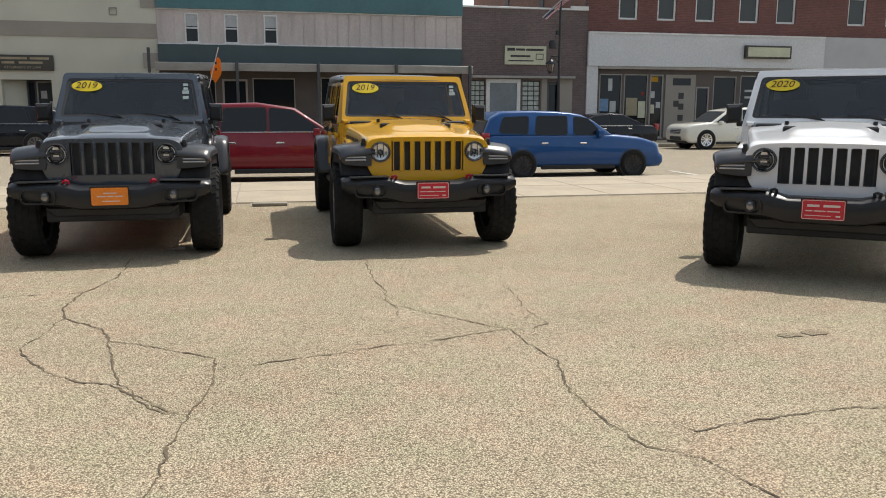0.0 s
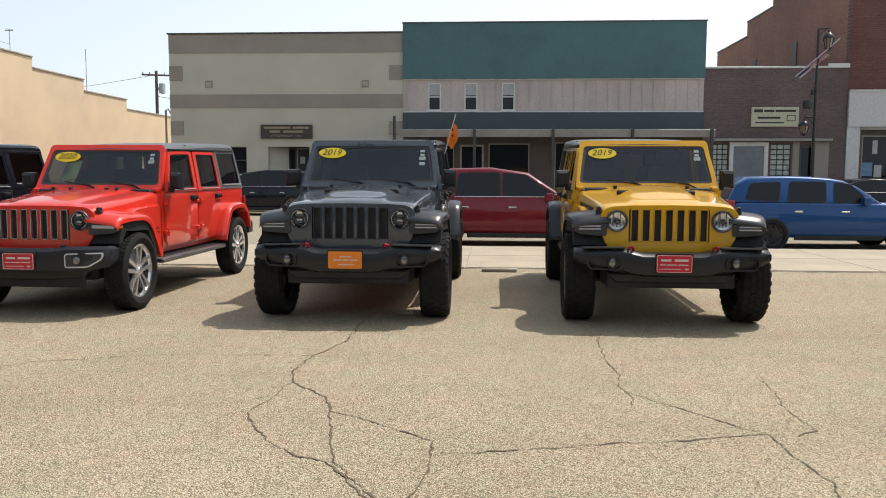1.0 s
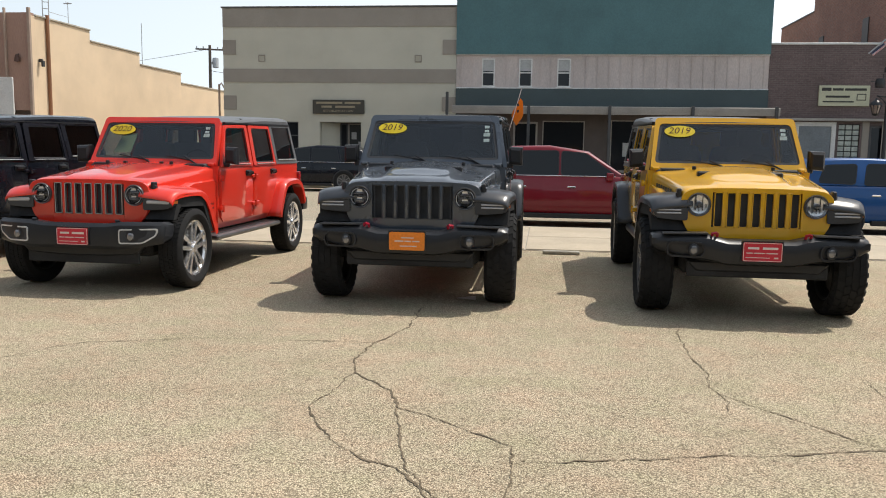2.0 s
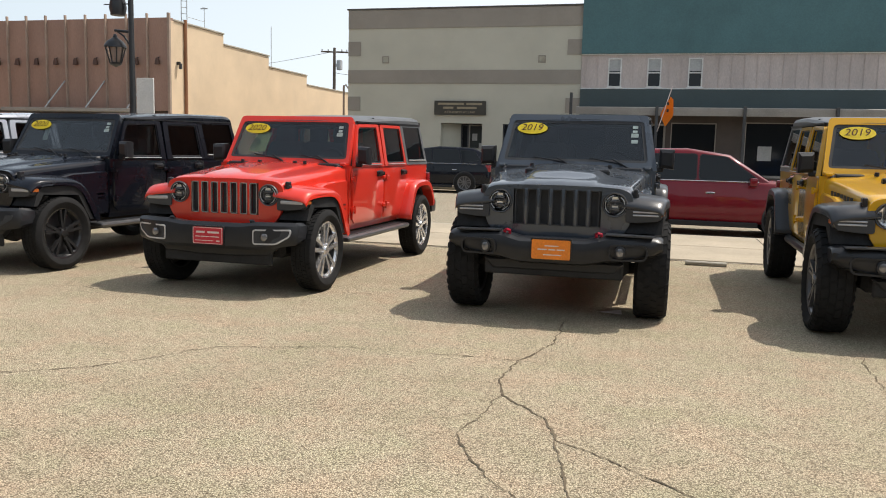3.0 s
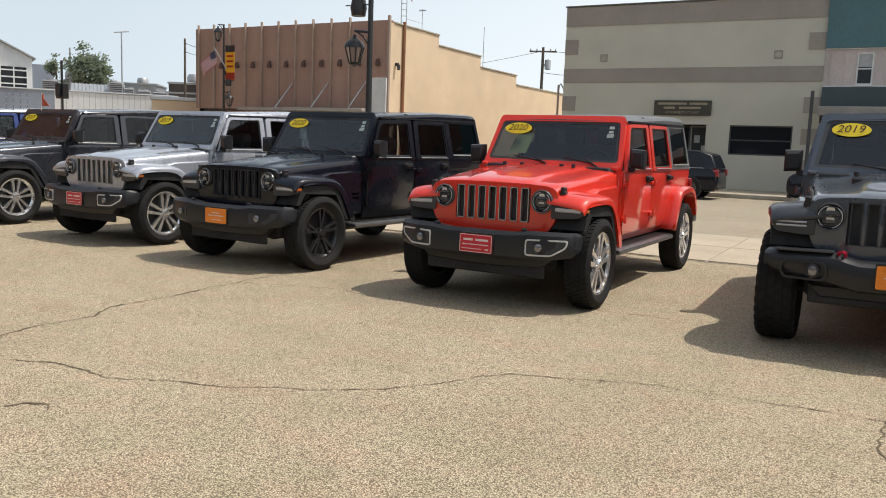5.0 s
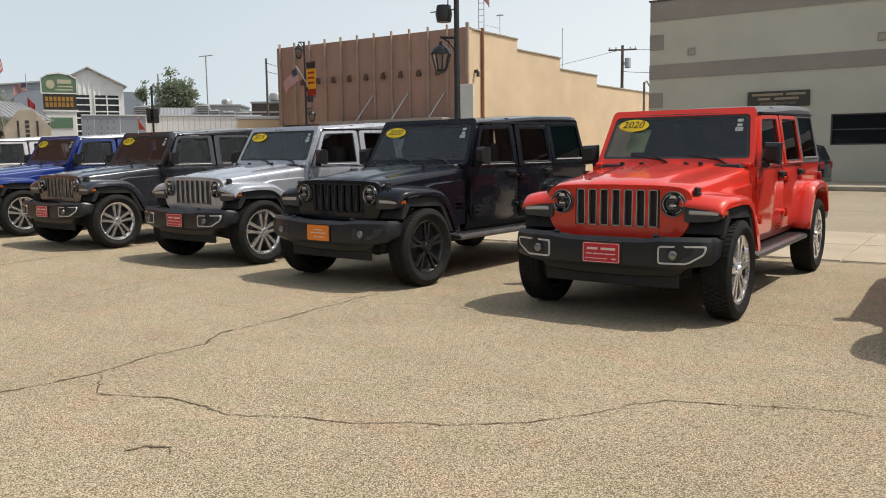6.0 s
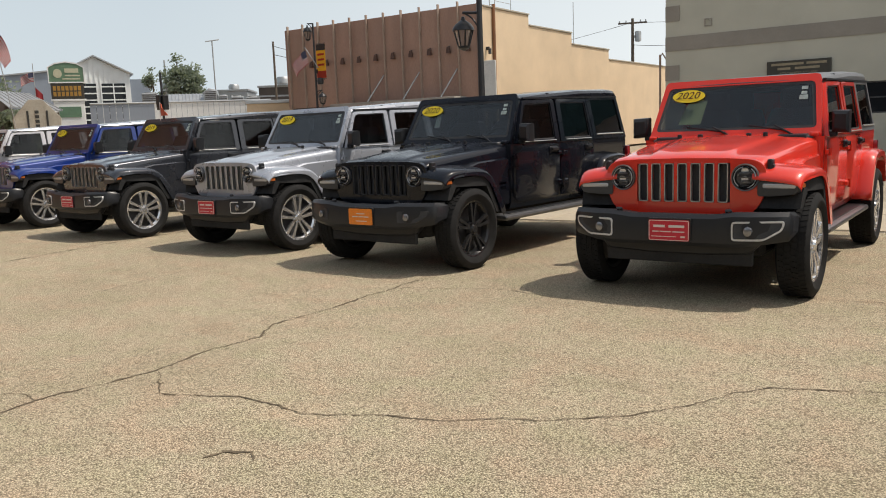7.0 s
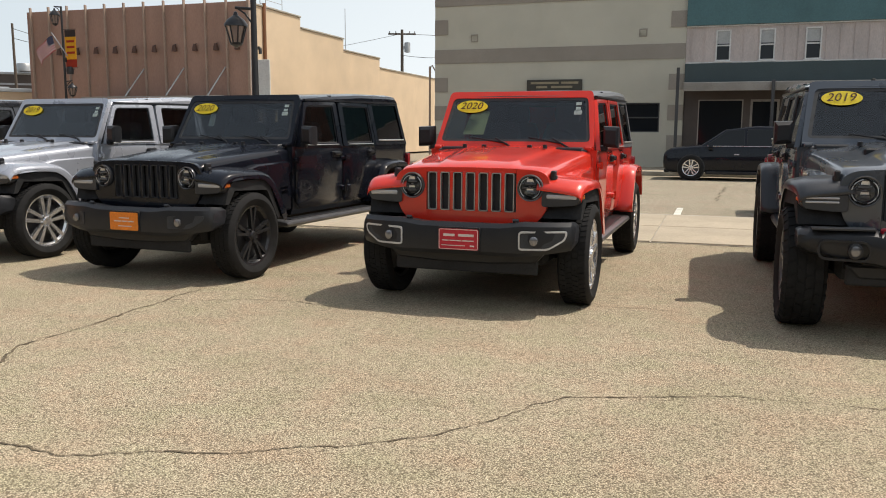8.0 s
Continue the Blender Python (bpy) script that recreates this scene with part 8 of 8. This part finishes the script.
# ---- trees ----
def tree(x, y, top, crown_r, label, seed, trunk_r=0.22, leaves=5200, low=0.35, size=0.16):
    rnd = random.Random(seed)
    t = thing("tree", pose(x, y, 0), label, "tree")
    bm = bmesh.new()
    put_tube(bm, [(0, 0, 0), (0.1, 0.05, top * 0.3), (0.05, 0.1, top * 0.6), (0, 0, top * 0.9)], [trunk_r, trunk_r * 0.75, trunk_r * 0.45, 0.04], 10)
    tips = []
    for k in range(16):
        a, z0 = rnd.uniform(0, 6.28), top * rnd.uniform(low * 0.9, 0.8)
        reach = crown_r * rnd.uniform(0.45, 1.0) * (1.15 - abs(z0 / top - 0.55))
        e = Vector((reach * math.cos(a), reach * math.sin(a), min(top * 0.97, z0 + reach * rnd.uniform(0.3, 0.9))))
        m_ = Vector((e.x * 0.45, e.y * 0.45, (z0 + e.z) / 2 - 0.05 * top))
        put_tube(bm, [(0.05, 0.05, z0), m_, e], [trunk_r * 0.35, trunk_r * 0.22, 0.025], 6)
        tips += [e, m_.lerp(e, 0.6), e.lerp(Vector((0, 0, e.z + 0.4)), 0.4)]
    part("trunk", bm, M["bark"], t)
    tips.append(Vector((0, 0, top * 0.93)))
    verts, faces = [], []
    for k in range(leaves):
        c = rnd.choice(tips)
        s = crown_r * 0.21
        p = c + Vector((rnd.gauss(0, s), rnd.gauss(0, s), rnd.gauss(0, s * 0.8)))
        if p.z > top * 1.02 or p.z < top * low * 0.75:
            continue
        n = Vector((rnd.gauss(0, 1), rnd.gauss(0, 1), rnd.gauss(0.6, 1))).normalized()
        u = n.orthogonal().normalized()
        v = n.cross(u)
        l = size * rnd.uniform(0.6, 1.5)
        i = len(verts)
        verts += [p - u * l, p + v * l * 0.5 + n * l * 0.12, p + u * l, p - v * l * 0.5 - n * l * 0.1]
        faces.append((i, i + 1, i + 2, i + 3))
    me = bpy.data.meshes.new("crown")
    me.from_pydata([tuple(v) for v in verts], [], faces)
    me.materials.append(M["leaf"])
    ob = new("crown", me)
    ob.parent = t
    tagged(ob, "loose green leaves", kind="stuff")
    return t


tree(-59.85, 38.25, 9.1, 1.35, "tall loose green tree beyond the crossing", 1, leaves=3600, low=0.45, size=0.13)
tree(-58.9, 39.5, 8.2, 1.15, "green tree beyond the crossing", 2, leaves=2700, low=0.45, size=0.13)
tree(-61.75, 37.0, 8.2, 0.8, "slim green tree beyond the crossing", 3, 0.14, 1300, low=0.45, size=0.12)
tree(-63.0, 23.0, 6.6, 2.2, "broad green tree behind the flag", 4, 0.3)
tree(-49.0, 18.3, 3.5, 1.1, "small dark green tree beside the shed", 5, 0.14, 3600, 0.2)


# ---- small things on and about the cars ----
clip = thing("window_flag", pose(1.33, 0.75, 1.62), "orange clip-on flag hanging from a staff on the grey car", "flag")
part("staff", tube([(0, 0, 0.0), (0.13, 0.0, 0.47)], 0.006, 6), M["plate_white"], clip)
def hanging(u, v):
    """A furled cloth that hangs from the staff's head, widest below its middle."""
    wide = 0.125 * min(1.0, 0.22 + 1.5 * v) * min(1.0, 2.6 * (1.04 - v))
    return (0.135 - 0.055 * v + wide * (u - 0.62), 0.022 * math.sin(7 * u + 3 * v), 0.36 - 0.30 * v - 0.03 * u * (1 - v))
cloth(clip, "cloth", lambda u, v: hanging(v, u), 0, 1, 0, 1, M["flag_orange"], 12)
for z in (0.20, 0.27):
    part("print_bar", box(0.083, 0.105, -0.032, -0.028, z, z + 0.03), M["ink"], clip)

red_clip = thing("window_flag", pose(-11.55, 0.72, 1.70), "small red clip-on flag on the charcoal car's roof", "flag")
part("staff", tube([(0, 0, -0.02), (0.02, 0.0, 0.26)], 0.006, 6), M["plate_white"], red_clip)
cloth(red_clip, "cloth", lambda u, v: (0.02 + 0.17 * u * (0.4 + 0.6 * v), 0.015 * math.sin(6 * u + 3 * v), 0.25 - 0.20 * v - 0.10 * u * (1 - v)), 0, 1, 0, 1, M["flag_coral"], 10)

# White triangle paints the sunlit ground that shows under the grey car.
tagged(part("sunlit_patch", prism([(0.95, -1.0), (1.12, -0.86), (1.14, -1.06)], "z", 0.004, 0.007), M["plate_white"], None, "white patch painted in for sunlit ground under the grey car"), category="paper")
tagged(part("wheel_stop", box(1.75, 2.25, 2.55, 2.66, 0.0, 0.05, 0.01), M["kerb"], None, "short low kerb piece by the rear wheel"), category="kerb")

# sidewalk slabs
random.seed(3)
x = -24.0
while x < 24:
    w_ = 1.5
    for (y0, y1) in ((3.02, 4.76), (4.79, 6.53)):
        key = ("paving", round(y1 - y0, 2))
        o = part("paving_slab", lambda: box(-w_ / 2 + 0.008, w_ / 2 - 0.008, -0.86, 0.86, -0.02, 0.016, 0.006), M["concrete"], bpy.data.objects["sidewalk_near"], key=key)
        o.location = (x + w_ / 2, (y0 + y1) / 2, 0.0)
    x += w_
